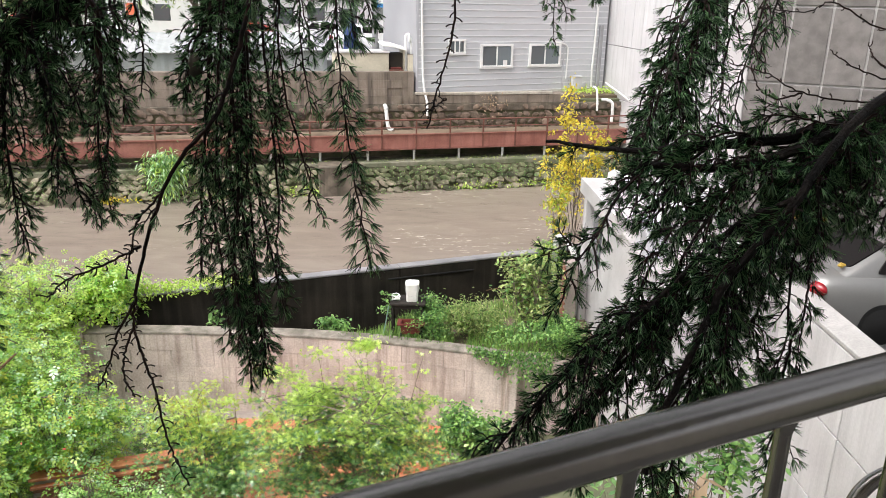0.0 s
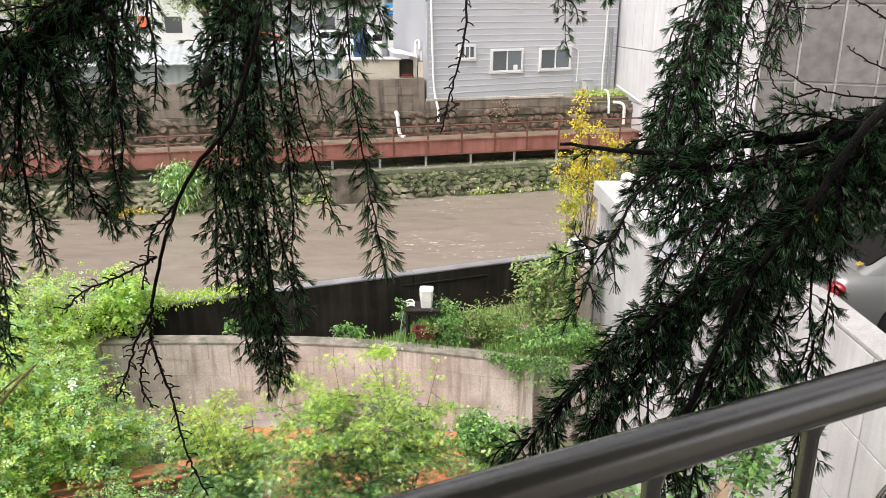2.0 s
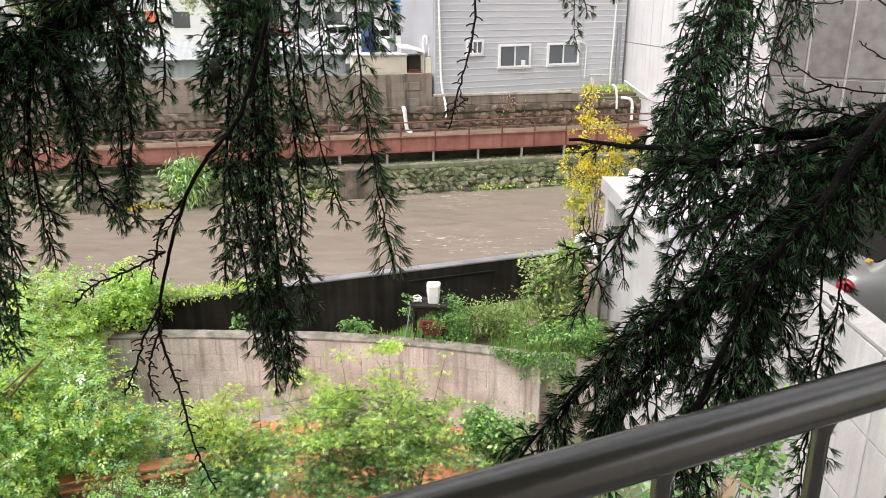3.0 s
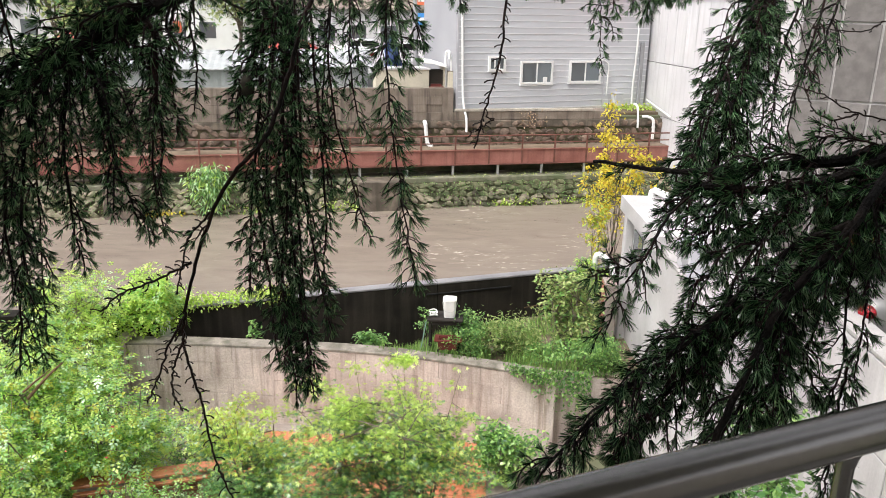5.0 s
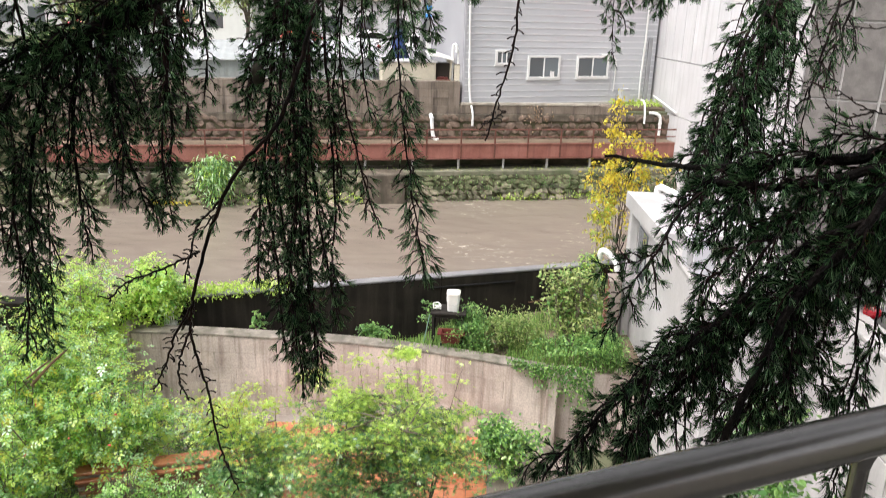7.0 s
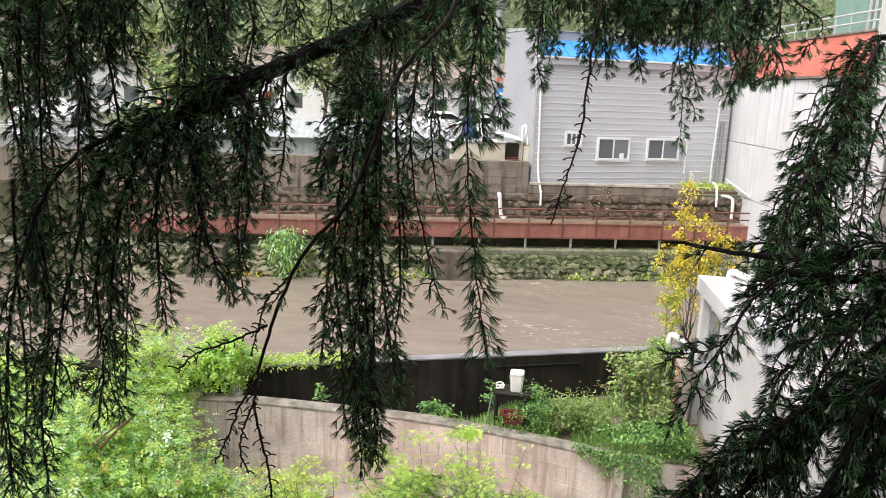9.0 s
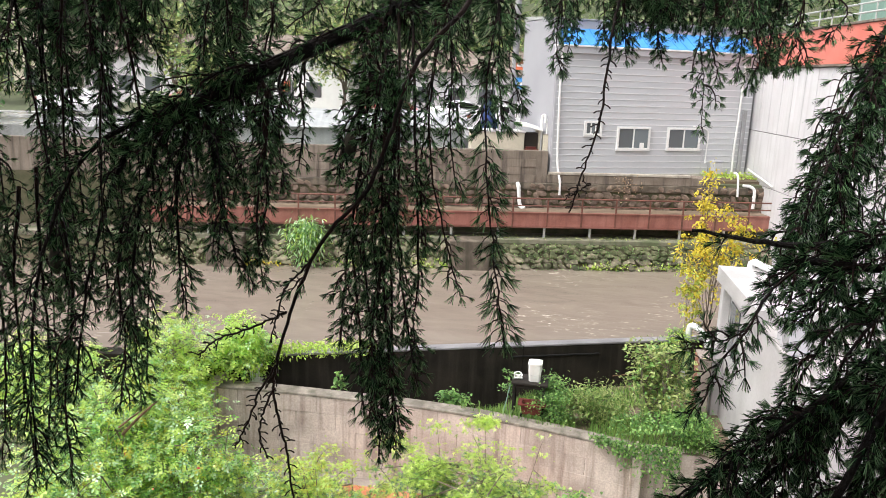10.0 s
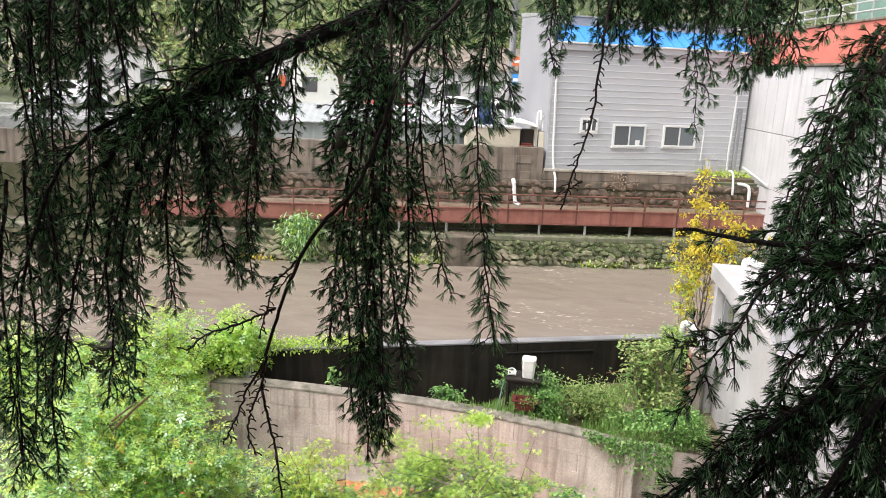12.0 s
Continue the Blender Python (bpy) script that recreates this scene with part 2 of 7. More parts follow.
M["rubber"] = mat("black_rubber", (0.008, 0.008, 0.008), (0.016, 0.016, 0.016), 0.75, spec=0.2)
M["lamp"] = glass_mat("red_lamp_lens", (0.22, 0.003, 0.008), 0.22)
M["corrugated"] = mat("pale_corrugated_sheet", (0.38, 0.40, 0.41), (0.47, 0.49, 0.49), 0.4, metal=0.2, scale=1.4, streak=(0.36, 0.34, 0.31), amount=0.4)
M["cream"] = mat("cream_painted_wall", (0.50, 0.455, 0.36), (0.59, 0.54, 0.43), 0.75, scale=2)
# near-black colour stands for unlit space inside openings
M["darkhole"] = mat("unlit_inside", (0.03, 0.025, 0.02), (0.05, 0.04, 0.03), 0.9)
M["blueplastic"] = mat("blue_tarpaulin", (0.016, 0.036, 0.12), (0.028, 0.06, 0.20), 0.5)
M["orange"] = mat("orange_red_sheet", (0.7, 0.14, 0.06), (0.75, 0.2, 0.09), 0.5)
M["yellow"] = mat("yellow_paint", (0.34, 0.21, 0.02), (0.42, 0.28, 0.04), 0.5)
M["polegrey"] = mat("grey_concrete_pole", (0.26, 0.26, 0.27), (0.34, 0.34, 0.35), 0.7)
M["bucket"] = mat("white_plastic_bucket", (0.74, 0.73, 0.70), (0.8, 0.79, 0.77), 0.4, streak=(0.55, 0.52, 0.46), amount=0.4, grain=0.025)
M["tablewood"] = mat("dark_weathered_wood", (0.012, 0.010, 0.009), (0.03, 0.025, 0.021), 0.85, stretch=(1, 6, 6), spec=0.25)
M["redtray"] = mat("dark_red_plastic", (0.09, 0.016, 0.013), (0.14, 0.026, 0.02), 0.45)
# wet bark, its near-black tones also carrying the shade of backlit limbs
M["bark"] = mat("shaded_wet_bark", (0.003, 0.0022, 0.0019), (0.012, 0.0085, 0.007), 0.55, scale=14, fine=150, bump=0.7, spec=0.12, grain=0.4)
M["twigbark"] = mat("shaded_wet_twig", (0.004, 0.0028, 0.0022), (0.024, 0.011, 0.0085), 0.45, scale=20, fine=200, bump=0.3, spec=0.14)
M["deadwood"] = mat("rusty_brown_dead_wood", (0.09, 0.05, 0.026), (0.18, 0.105, 0.055), 0.85, scale=9, fine=60, bump=0.5)
M["trunkbark"] = mat("grey_brown_bark", (0.10, 0.08, 0.06), (0.19, 0.155, 0.12), 0.8, scale=5, fine=40, bump=0.6)
# darkest tone paints shaded needles, lightest paints lit ones and wet glints
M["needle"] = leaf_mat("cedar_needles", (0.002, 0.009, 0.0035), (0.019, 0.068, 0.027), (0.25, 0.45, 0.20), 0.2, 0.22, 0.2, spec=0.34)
M["cone"] = mat("brown_cedar_cone", (0.03, 0.027, 0.017), (0.06, 0.05, 0.032), 0.7, scale=20, fine=90)
M["maple"] = leaf_mat("maple_leaf_green", (0.03, 0.105, 0.03), (0.12, 0.29, 0.08), (0.34, 0.55, 0.19), 0.45, 0.28, spec=1.0, film=0.6)
M["shrub"] = leaf_mat("shrub_leaf_green", (0.10, 0.27, 0.055), (0.39, 0.68, 0.17), (0.73, 0.93, 0.36), 0.55, 0.22, spec=1.0, film=1.0)
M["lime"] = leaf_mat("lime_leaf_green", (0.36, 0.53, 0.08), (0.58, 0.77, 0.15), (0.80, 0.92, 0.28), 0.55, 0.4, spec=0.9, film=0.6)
M["olive"] = leaf_mat("olive_leaf_green", (0.19, 0.26, 0.08), (0.36, 0.43, 0.15), (0.56, 0.60, 0.27), 0.42, 0.45)
M["yellowleaf"] = leaf_mat("yellow_autumn_leaf", (0.58, 0.50, 0.05), (0.74, 0.62, 0.06), (0.82, 0.68, 0.10), 0.42, 0.45)
M["yelgreen"] = leaf_mat("yellow_green_leaf", (0.30, 0.34, 0.05), (0.45, 0.48, 0.07), (0.60, 0.56, 0.08), 0.4, 0.45)
M["amberleaf"] = leaf_mat("amber_autumn_leaf", (0.46, 0.27, 0.03), (0.62, 0.40, 0.05), (0.72, 0.52, 0.08), 0.4, 0.45)
M["grass"] = leaf_mat("meadow_grass", (0.08, 0.16, 0.04), (0.17, 0.30, 0.07), (0.32, 0.47, 0.12), 0.38, 0.5)
M["wood"] = leaf_mat("far_wood_leaf", (0.09, 0.14, 0.05), (0.19, 0.27, 0.10), (0.36, 0.44, 0.20), 0.35, 0.6)
M["mapletip"] = leaf_mat("light_maple_green", (0.18, 0.30, 0.05), (0.37, 0.54, 0.10), (0.62, 0.78, 0.19), 0.5, 0.3, spec=0.9)
# pale mint puts the sky's reflection on wet leaves into their colour
M["mint"] = leaf_mat("mint_sheen_leaf", (0.13, 0.32, 0.11), (0.45, 0.72, 0.34), (0.82, 0.95, 0.68), 0.5, 0.18, spec=1.0, film=1.0)
M["creeper"] = leaf_mat("creeper_leaf_green", (0.06, 0.15, 0.045), (0.17, 0.34, 0.09), (0.40, 0.60, 0.18), 0.42, 0.35)
M["tanleaf"] = leaf_mat("withered_tan_leaf", (0.26, 0.17, 0.10), (0.46, 0.33, 0.21), (0.64, 0.50, 0.36), 0.3, 0.5)
M["flower"] = leaf_mat("red_petal", (0.5, 0.03, 0.04), (0.6, 0.06, 0.07), (0.7, 0.12, 0.12), 0.3, 0.5)


# ---- mesh helpers ----
class Geo:
    """Gathers vertices and faces of one mesh."""

    def __init__(self):
        self.v, self.f = [], []

    def add(self, vs, fs):
        k = len(self.v)
        self.v += [tuple(x) for x in vs]
        self.f += [tuple(i + k for i in f) for f in fs]
        return self

    def box(self, lo, hi, b=0.0, m=None):
        """A box between two corners, its edges chamfered by b."""
        (x0, y0, z0), (x1, y1, z1) = lo, hi
        b = min(b, (x1 - x0) / 2.1, (y1 - y0) / 2.1, (z1 - z0) / 2.1)
        if b <= 0:
            vs = [(x, y, z) for x in (x0, x1) for y in (y0, y1) for z in (z0, z1)]
            fs = [(0, 1, 3, 2), (4, 6, 7, 5), (0, 4, 5, 1), (2, 3, 7, 6), (0, 2, 6, 4), (1, 5, 7, 3)]
        else:
            vs, idx, fs = [], {}, []
            for i, x in enumerate((x0, x1)):
                for j, y in enumerate((y0, y1)):
                    for k, z in enumerate((z0, z1)):
                        sx, sy, sz = (b, -b)[i], (b, -b)[j], (b, -b)[k]
                        for a, q in enumerate(((x, y + sy, z + sz), (x + sx, y, z + sz), (x + sx, y + sy, z))):
                            idx[i, j, k, a] = len(vs)
                            vs.append(q)
            for s in (0, 1):
                fs.append([idx[s, j, k, 0] for j, k in ((0, 0), (1, 0), (1, 1), (0, 1))])
                fs.append([idx[i, s, k, 1] for i, k in ((0, 0), (1, 0), (1, 1), (0, 1))])
                fs.append([idx[i, j, s, 2] for i, j in ((0, 0), (1, 0), (1, 1), (0, 1))])
            for p in (0, 1):
                for q in (0, 1):
                    fs.append([idx[0, p, q, 1], idx[1, p, q, 1], idx[1, p, q, 2], idx[0, p, q, 2]])
                    fs.append([idx[p, 0, q, 0], idx[p, 1, q, 0], idx[p, 1, q, 2], idx[p, 0, q, 2]])
                    fs.append([idx[p, q, 0, 0], idx[p, q, 1, 0], idx[p, q, 1, 1], idx[p, q, 0, 1]])
            fs += [[idx[i, j, k, a] for a in range(3)] for i in (0, 1) for j in (0, 1) for k in (0, 1)]
        if m is not None:
            vs = [m @ Vector(q) for q in vs]
        return self.add(vs, fs)

    def tube(self, pts, radii, sides=8, caps=True):
        """A round tube along points, with a radius at each."""
        pts = [Vector(p) for p in pts]
        if not hasattr(radii, "__len__"):
            radii = [radii] * len(pts)
        side, rings = None, []
        for i, p in enumerate(pts):
            d = (pts[min(i + 1, len(pts) - 1)] - pts[max(i - 1, 0)]).normalized()
            if side is None:
                side = d.cross(Vector((0, 0, 1)) if abs(d.z) < 0.9 else Vector((1, 0, 0))).normalized()
            side = (side - d * side.dot(d)).normalized()
            other = d.cross(side)
            rings.append([p + (side * math.cos(a) + other * math.sin(a)) * radii[i]
                          for a in (2 * math.pi * s / sides for s in range(sides))])
        fs = []
        for i in range(len(pts) - 1):
            for s in range(sides):
                t = (s + 1) % sides
                fs.append((i * sides + s, i * sides + t, (i + 1) * sides + t, (i + 1) * sides + s))
        if caps:
            fs.append(tuple(range(sides))[::-1])
            fs.append(tuple((len(pts) - 1) * sides + s for s in range(sides)))
        return self.add([q for r in rings for q in r], fs)

    def loft(self, rings, caps=True):
        """Skins closed rings of equal count."""
        n, fs = len(rings[0]), []
        for i in range(len(rings) - 1):
            for s in range(n):
                t = (s + 1) % n
                fs.append((i * n + s, i * n + t, (i + 1) * n + t, (i + 1) * n + s))
        if caps:
            fs += [tuple(range(n))[::-1], tuple((len(rings) - 1) * n + s for s in range(n))]
        return self.add([q for r in rings for q in r], fs)

    def mesh(self, name, material, smooth=False):
        me = bpy.data.meshes.new(name)
        me.from_pydata(self.v, [], self.f)
        bm = bmesh.new()
        bm.from_mesh(me)
        bmesh.ops.recalc_face_normals(bm, faces=bm.faces)
        bm.to_mesh(me)
        bm.free()
        me.materials.append(material)
        if smooth:
            me.polygons.foreach_set("use_smooth", [True] * len(me.polygons))
            me.set_sharp_from_angle(angle=radians(40))
        return me


def thing(name, label, category, group="", kind="", at=(0, 0, 0)):
    ob = new(name)
    ob.empty_display_size = 0.1
    ob.location = at
    return tagged(ob, label, category, group, kind)


def part(name, geo, material, parent=None, label="", smooth=False, m=None):
    """One mesh object under its thing or part; places are the world's."""
    ob = new(name, geo.mesh(name, material, smooth) if isinstance(geo, Geo) else geo)
    if m is not None:
        ob.matrix_basis = m
    if parent is not None:
        ob.parent = parent
        ob.matrix_parent_inverse = parent.matrix_basis.inverted()
    if label:
        tagged(ob, label)
    return ob


def spline(ctrl, n):
    """Catmull-Rom curve through a few control points."""
    c = [Vector(p) for p in ctrl]
    c = [c[0] * 2 - c[1]] + c + [c[-1] * 2 - c[-2]]
    out, segs = [], len(c) - 3
    for k in range(n + 1):
        u = k / n * segs
        i = min(int(u), segs - 1)
        t = u - i
        p0, p1, p2, p3 = c[i:i + 4]
        out.append(0.5 * (2 * p1 + (p2 - p0) * t + (2 * p0 - 5 * p1 + 4 * p2 - p3) * t * t + (3 * p1 - p0 - 3 * p2 + p3) * t ** 3))
    return out


def raw_mesh(name, verts, tris, material):
    """A triangle mesh straight from arrays."""
    verts, tris = np.asarray(verts, dtype=np.float32), np.asarray(tris, dtype=np.int32)
    me = bpy.data.meshes.new(name)
    me.vertices.add(len(verts))
    me.vertices.foreach_set("co", verts.ravel())
    me.loops.add(tris.size)
    me.loops.foreach_set("vertex_index", tris.ravel())
    me.polygons.add(len(tris))
    me.polygons.foreach_set("loop_start", np.arange(0, tris.size, 3, dtype=np.int32))
    me.update(calc_edges=True)
    me.validate()
    me.materials.append(material)
    return me


def turned(origin, degrees):
    """A frame at origin whose x axis runs at that many degrees in plan."""
    return pose(*origin, 0, 0, degrees)


RIVER = turned((0, 0, 0), 15)


def riv(u, v, z):
    """World place from u along the river, v across it."""
    return RIVER @ Vector((u, v, z))

# ---- large structure ----
WATER_Z = 2.0
COURT_Z = 0.3
BANK_V = 27.45


def ground_sheet():
    """One sheet: courtyard level, river bed, far bank, then land rising to wooded hills."""
    prof = [(-600, 0.0), (-60, 0.0), (-12, 0.27), (16.0, 0.27), (17.0, 0.5), (18.5, 0.9), (27.0, 0.9), (29.3, 0.95), (29.6, 5.1), (34, 5.3),
            (60, 6.0), (80, 8.5), (130, 26), (200, 40), (700, 60), (2500, 70)]
    us = [-2500, -900, -300, -150, -90, -60, -40, -25, -15, -8, 0, 8, 15, 25, 40, 60, 90, 150, 300, 900, 2500]
    g = Geo()
    vs, fs = [], []
    for i, (v, z) in enumerate(prof):
        for u in us:
            h = 3.0 * noise.noise((u * 0.02, v * 0.02, 3.1)) if v > 60 else 0
            vs.append(riv(u, v, z + h))
    w = len(us)
    for i in range(len(prof) - 1):
        for j in range(w - 1):
            fs.append((i * w + j, i * w + j + 1, (i + 1) * w + j + 1, (i + 1) * w + j))
    g.add(vs, fs)
    tagged(part("ground", g, M["land"]), "brown and green land falling to a river and rising to hills", "ground", kind="structure")


ground_sheet()

# river surface, with a gentle swell
g = Geo()
vs, fs = [], []
us = [-400, -200, -100, -60, -40] + [-30 + 0.5 * k for k in range(111)] + [30, 45, 70, 120, 250, 400]
vv = [k / 33 for k in range(34)]
def near_edge(u):
    """Where the water meets the flood wall."""
    return 17.06 + (u + 2.3) * 0.1228 if u > -3.3 else 16.94 - (u + 3.3) * 0.0875
for t in vv:
    for u in us:
        v = near_edge(max(-30, min(30, u)))
        v = v + (28.4 - v) * t
        h = 0.035 * noise.noise((u * 0.5, v * 1.2, 0.0)) + 0.02 * noise.noise((u * 1.7, v * 3.1, 4.0))
        vs.append(riv(u, v, WATER_Z + h))
for i in range(len(vv) - 1):
    for j in range(len(us) - 1):
        fs.append((i * len(us) + j, i * len(us) + j + 1, (i + 1) * len(us) + j + 1, (i + 1) * len(us) + j))
g.add(vs, fs)
tagged(part("water", g, M["water"], smooth=True), "muddy brown river in flood with small pale ripples", "river", kind="structure")


def wall_y(x):
    """Plan line of the curved garden wall."""
    t = max(-7.6, min(1.3, x))
    return 14.86 - 0.0 * t - 0.052 * max(0.0, t + 3.6) ** 1.75 - 0.03 * max(0.0, -5.6 - t) ** 2


# garden soil behind the block wall, up to the flood wall
FLOOD = turned((-6.6, 15.75, 0), 22)
g = Geo()
vs, fs = [], []
nx, ny = 60, 16
for i in range(nx + 1):
    x = -8.2 + 12.4 * i / nx
    y0, y1 = wall_y(x) + 0.16, max(15.75 + (x + 6.6) * 0.404 + 0.1, wall_y(x) + 0.5)
    for j in range(ny + 1):
        t = j / ny
        z = 2.06 - (0.85 + 0.75 * min(1, max(0, (-0.8 - x) / 1.2))) * t ** 0.9 + 0.5 * max(0, x - 0.5) * 0.35 * t + 0.08 * noise.noise((x * 1.3, t * 4, 1))
        vs.append((x, y0 + (y1 - y0) * t, z))
for i in range(nx):
    for j in range(ny):
        k = i * (ny + 1) + j
        fs.append((k, k + ny + 1, k + ny + 2, k + 1))
g.add(vs, fs)
tagged(part("garden_ground", g, M["soil"], smooth=True), "dark soil of a small overgrown garden plot", "garden", kind="structure")

# flood wall: black-stained concrete, pale wet top
flood = thing("flood_wall", "black-stained concrete flood wall with a pale wet top beside the river", "wall", kind="structure", at=FLOOD.translation)
for u0, u1 in ((-1.0, 2.4), (2.41, 5.9), (5.91, 9.4), (9.41, 12.9), (12.91, 20.0)):
    g = Geo().box((u0, 0.0, 0.2), (u1, 0.25, 2.55), 0.012, FLOOD)
    part("wall_panel", g, M["floodwall"], flood)
    g = Geo().box((u0, -0.012, 2.552), (u1, 0.27, 2.61), 0.015, FLOOD)
    part("coping", g, M["floodtop"], flood, "pale wet concrete top")
FLOOD2 = turned((-7.55, 15.36, 0), 10)
g = Geo().box((-14, 0, 0.2), (-0.02, 0.42, 2.55), 0.012, FLOOD2)
part("wall_panel", g, M["floodwall"], flood)
g = Geo().box((5.6, -0.035, 2.30), (7.9, -0.004, 2.34), 0.008, FLOOD)
part("iron_strip", g, M["rubber"], flood, "thin dark iron strip along the wall")

# ---- far bank: ledge, pier, retaining wall ----
g = Geo()
rings = []
for u in [-40 + 2.0 * k for k in range(31)]:
    rings.append([riv(u, v, z) for v, z in ((27.40, 0.8), (28.02, 2.88), (28.02, 0.8))])
g.loft(rings)
bank = thing("bank_wall", "sloping rubble stone bank, mossy and wet, at the water's edge", "stone bank", kind="structure", at=riv(6, 27.8, 1))
part("backing", g, M["rubblemortar"], bank)
g = Geo().box((-40, 28.0, 2.86), (22, 28.75, 3.06), 0.03, RIVER)
part("ledge", g, M["mossconc"], bank, "mossy concrete ledge")
g = Geo().box((-40, 28.74, 2.9), (22, 29.4, 3.02), 0.0, RIVER)
part("shelf", g, M["wetconc"], bank)
g = Geo().box((2.55, 27.3, 0.8), (4.05, 28.3, 3.1), 0.03, RIVER)
part("pier", g, M["wetconc"], bank, "dark wet concrete pier")
g = Geo().box((-6.2, 27.3, 0.8), (-4.9, 28.3, 3.1), 0.03, RIVER)
part("pier", g, M["wetconc"], bank, "dark wet concrete pier")

upper = thing("retaining_wall", "stained retaining wall, rubble below and concrete blocks above", "wall", kind="structure", at=riv(2, 29.4, 3))
g = Geo().box((-40, 29.42, 2.9), (16.2, 29.9, 5.02), 0.0, RIVER)
part("backing", g, M["rubblemortar"], upper)
g = Geo().box((-40, 29.44, 5.02), (6.45, 29.8, 6.25), 0.0, RIVER)
part("core", g, M["conc"], upper)
g = Geo().box((-9.0, 29.36, 4.74), (15.6, 29.5, 5.02), 0.02, RIVER)
part("dark_course", g, M["wetconc"], upper, "dark stained concrete course")
g = Geo().box((6.46, 29.40, 5.025), (13.4, 30.2, 5.36), 0.02, RIVER)
part("footing", g, M["conc"], upper, "stained concrete footing under the house")
part("sill_course", Geo().box((6.5, 29.37, 5.363), (12.2, 29.57, 5.46), 0.012, RIVER), M["palecourse"], upper, "pale concrete course below the siding")

# ---- near side: landing, house wall behind the camera, parking deck, white buildings ----
g = Geo().loft([[(-3.2, -1.6, z), (2.0, -1.6, z), (2.0, 1.80, z), (-3.2, -0.78, z)] for z in (7.05, 7.38)])
tagged(part("landing_floor", g, M["landing"]), "grey concrete outdoor landing behind a steel rail", "floor", kind="structure")
g = Geo().box((-4.5, -2.0, 0.0), (16, -1.6, 10.7), 0.0)
tagged(part("wall_house", g, M["plaster"]), "plain beige plastered house wall behind the landing", "wall", kind="structure")

# unseen slab, added to darken the rail's top reflection and the cedar
g = Geo().box((-3.2, -1.598, 10.15), (3.0, 1.25, 10.4), 0.02)
tagged(part("canopy", g, M["landing"]), "unseen grey concrete slab added over the landing for shade", "roof", kind="structure")

PAR_X, DECK_Z = 5.04, 4.22
deck = thing("parking_deck", "wet asphalt parking deck beside a white parapet", "parking deck", kind="structure", at=(8, 8, 0))
part("deck_surface", Geo().box((PAR_X + 0.3, 1.5, DECK_Z - 0.25), (22, 15.4, DECK_Z), 0.0), M["asphalt"], deck)
parapet = thing("parapet_wall", "off-white panelled parapet wall with rain streaks and a pale coping", "wall", kind="structure", at=(PAR_X, 8, 0))
part("core", Geo().box((PAR_X + 0.02, 1.5, 0.2), (PAR_X + 0.29, 12.45, 4.92)), M["gap"], parapet)
part("coping", Geo().box((PAR_X - 0.02, 1.5, 4.925), (PAR_X + 0.40, 12.45, 5.0), 0.015), M["copegrey"], parapet, "pale stone coping")
annex = thing("annex_building", "white concrete annex with a flat overhanging roof slab", "building", kind="structure", at=(4, 15, 2))
part("walls", Geo().box((3.32, 10.6, 0.2), (PAR_X + 0.3, 16.95, 4.82), 0.02), M["annexwhite"], annex)
part("roof_slab", Geo().loft([[(3.06, 17.2, z), (3.20, 13.8, z), (PAR_X + 0.3, 13.8, z), (PAR_X + 0.3, 17.2, z)] for z in (4.83, 5.15)]), M["annexwhite"], annex, "thick white roof slab")
part("low_roof", Geo().box((3.30, 10.55, 4.822), (PAR_X + 0.3, 13.79, 4.90), 0.015), M["copegrey"], annex, "flat grey lower roof")
cooler = thing("air_conditioner", "pale grey outdoor unit on the annex's lower roof", "air conditioner", at=(3.7, 12.6, 4.9))
part("case", Geo().box((3.36, 12.2, 4.905), (3.70, 13.0, 5.42), 0.02), M["panelgrey"], cooler)
part("grille", Geo().tube([(3.36, 12.45, 5.17), (3.345, 12.45, 5.17)], [0.2, 0.19], 20), M["polegrey"], cooler, "round grey fan grille", smooth=True)
part("corner_post", Geo().box((3.14, 16.7, 1.8), (3.318, 17.02, 4.82), 0.015), M["annexwhite"], annex)
part("window_recess", Geo().box((3.29, 15.6, 3.5), (3.317, 16.5, 4.55), 0.004), M["pane"], annex, "dark narrow window")
vent = thing("roof_pipe", "white plastic vent pipe lying on the annex roof", "pipe", at=(3.95, 16.9, 5.15))
part("tube", Geo().tube([(3.78, 17.12, 5.30), (3.95, 16.9, 5.25), (4.12, 16.7, 5.23)], 0.075, 12), M["pvc"], vent, smooth=True)
part("elbow", Geo().tube([(3.78, 17.12, 5.29), (3.74, 17.17, 5.25), (3.73, 17.18, 5.15)], 0.082, 12), M["pvc"], vent, smooth=True)
pp = thing("garden_pipe", "white curved plastic pipe beside the flood wall", "pipe", at=(2.7, 17.3, 2.4))
part("tube", Geo().tube(spline([(2.62, 17.45, 2.4), (2.62, 17.4, 3.5), (2.72, 17.3, 3.68), (2.95, 17.1, 3.5), (3.0, 17.0, 3.3)], 14), 0.07, 10), M["pvc"], pp, smooth=True)
pil = thing("brick_pier", "rusty brown brick pier beside the white annex", "brick pier", kind="structure", at=(2.9, 16.4, 1.5))
part("core", Geo().box((2.74, 16.32, 1.2), (3.0, 16.9, 3.28)), M["mortar"], pil)

# granite-tiled block beyond the deck, pale column at its edge
TILEW = turned((5.63, 14.86, 0), -25)
tiles = thing("tiled_building", "grey speckled granite-tiled building with pale grout and a pale corner column", "building", kind="structure", at=TILEW.translation)
part("core", Geo().box((0, 0.02, 0.2), (14, 5, 14), 0.0, TILEW), M["grout"], tiles)
part("column", Geo().box((-0.42, -0.06, 0.2), (-0.003, 0.6, 14), 0.02, TILEW), M["column"], tiles, "pale stone corner column")

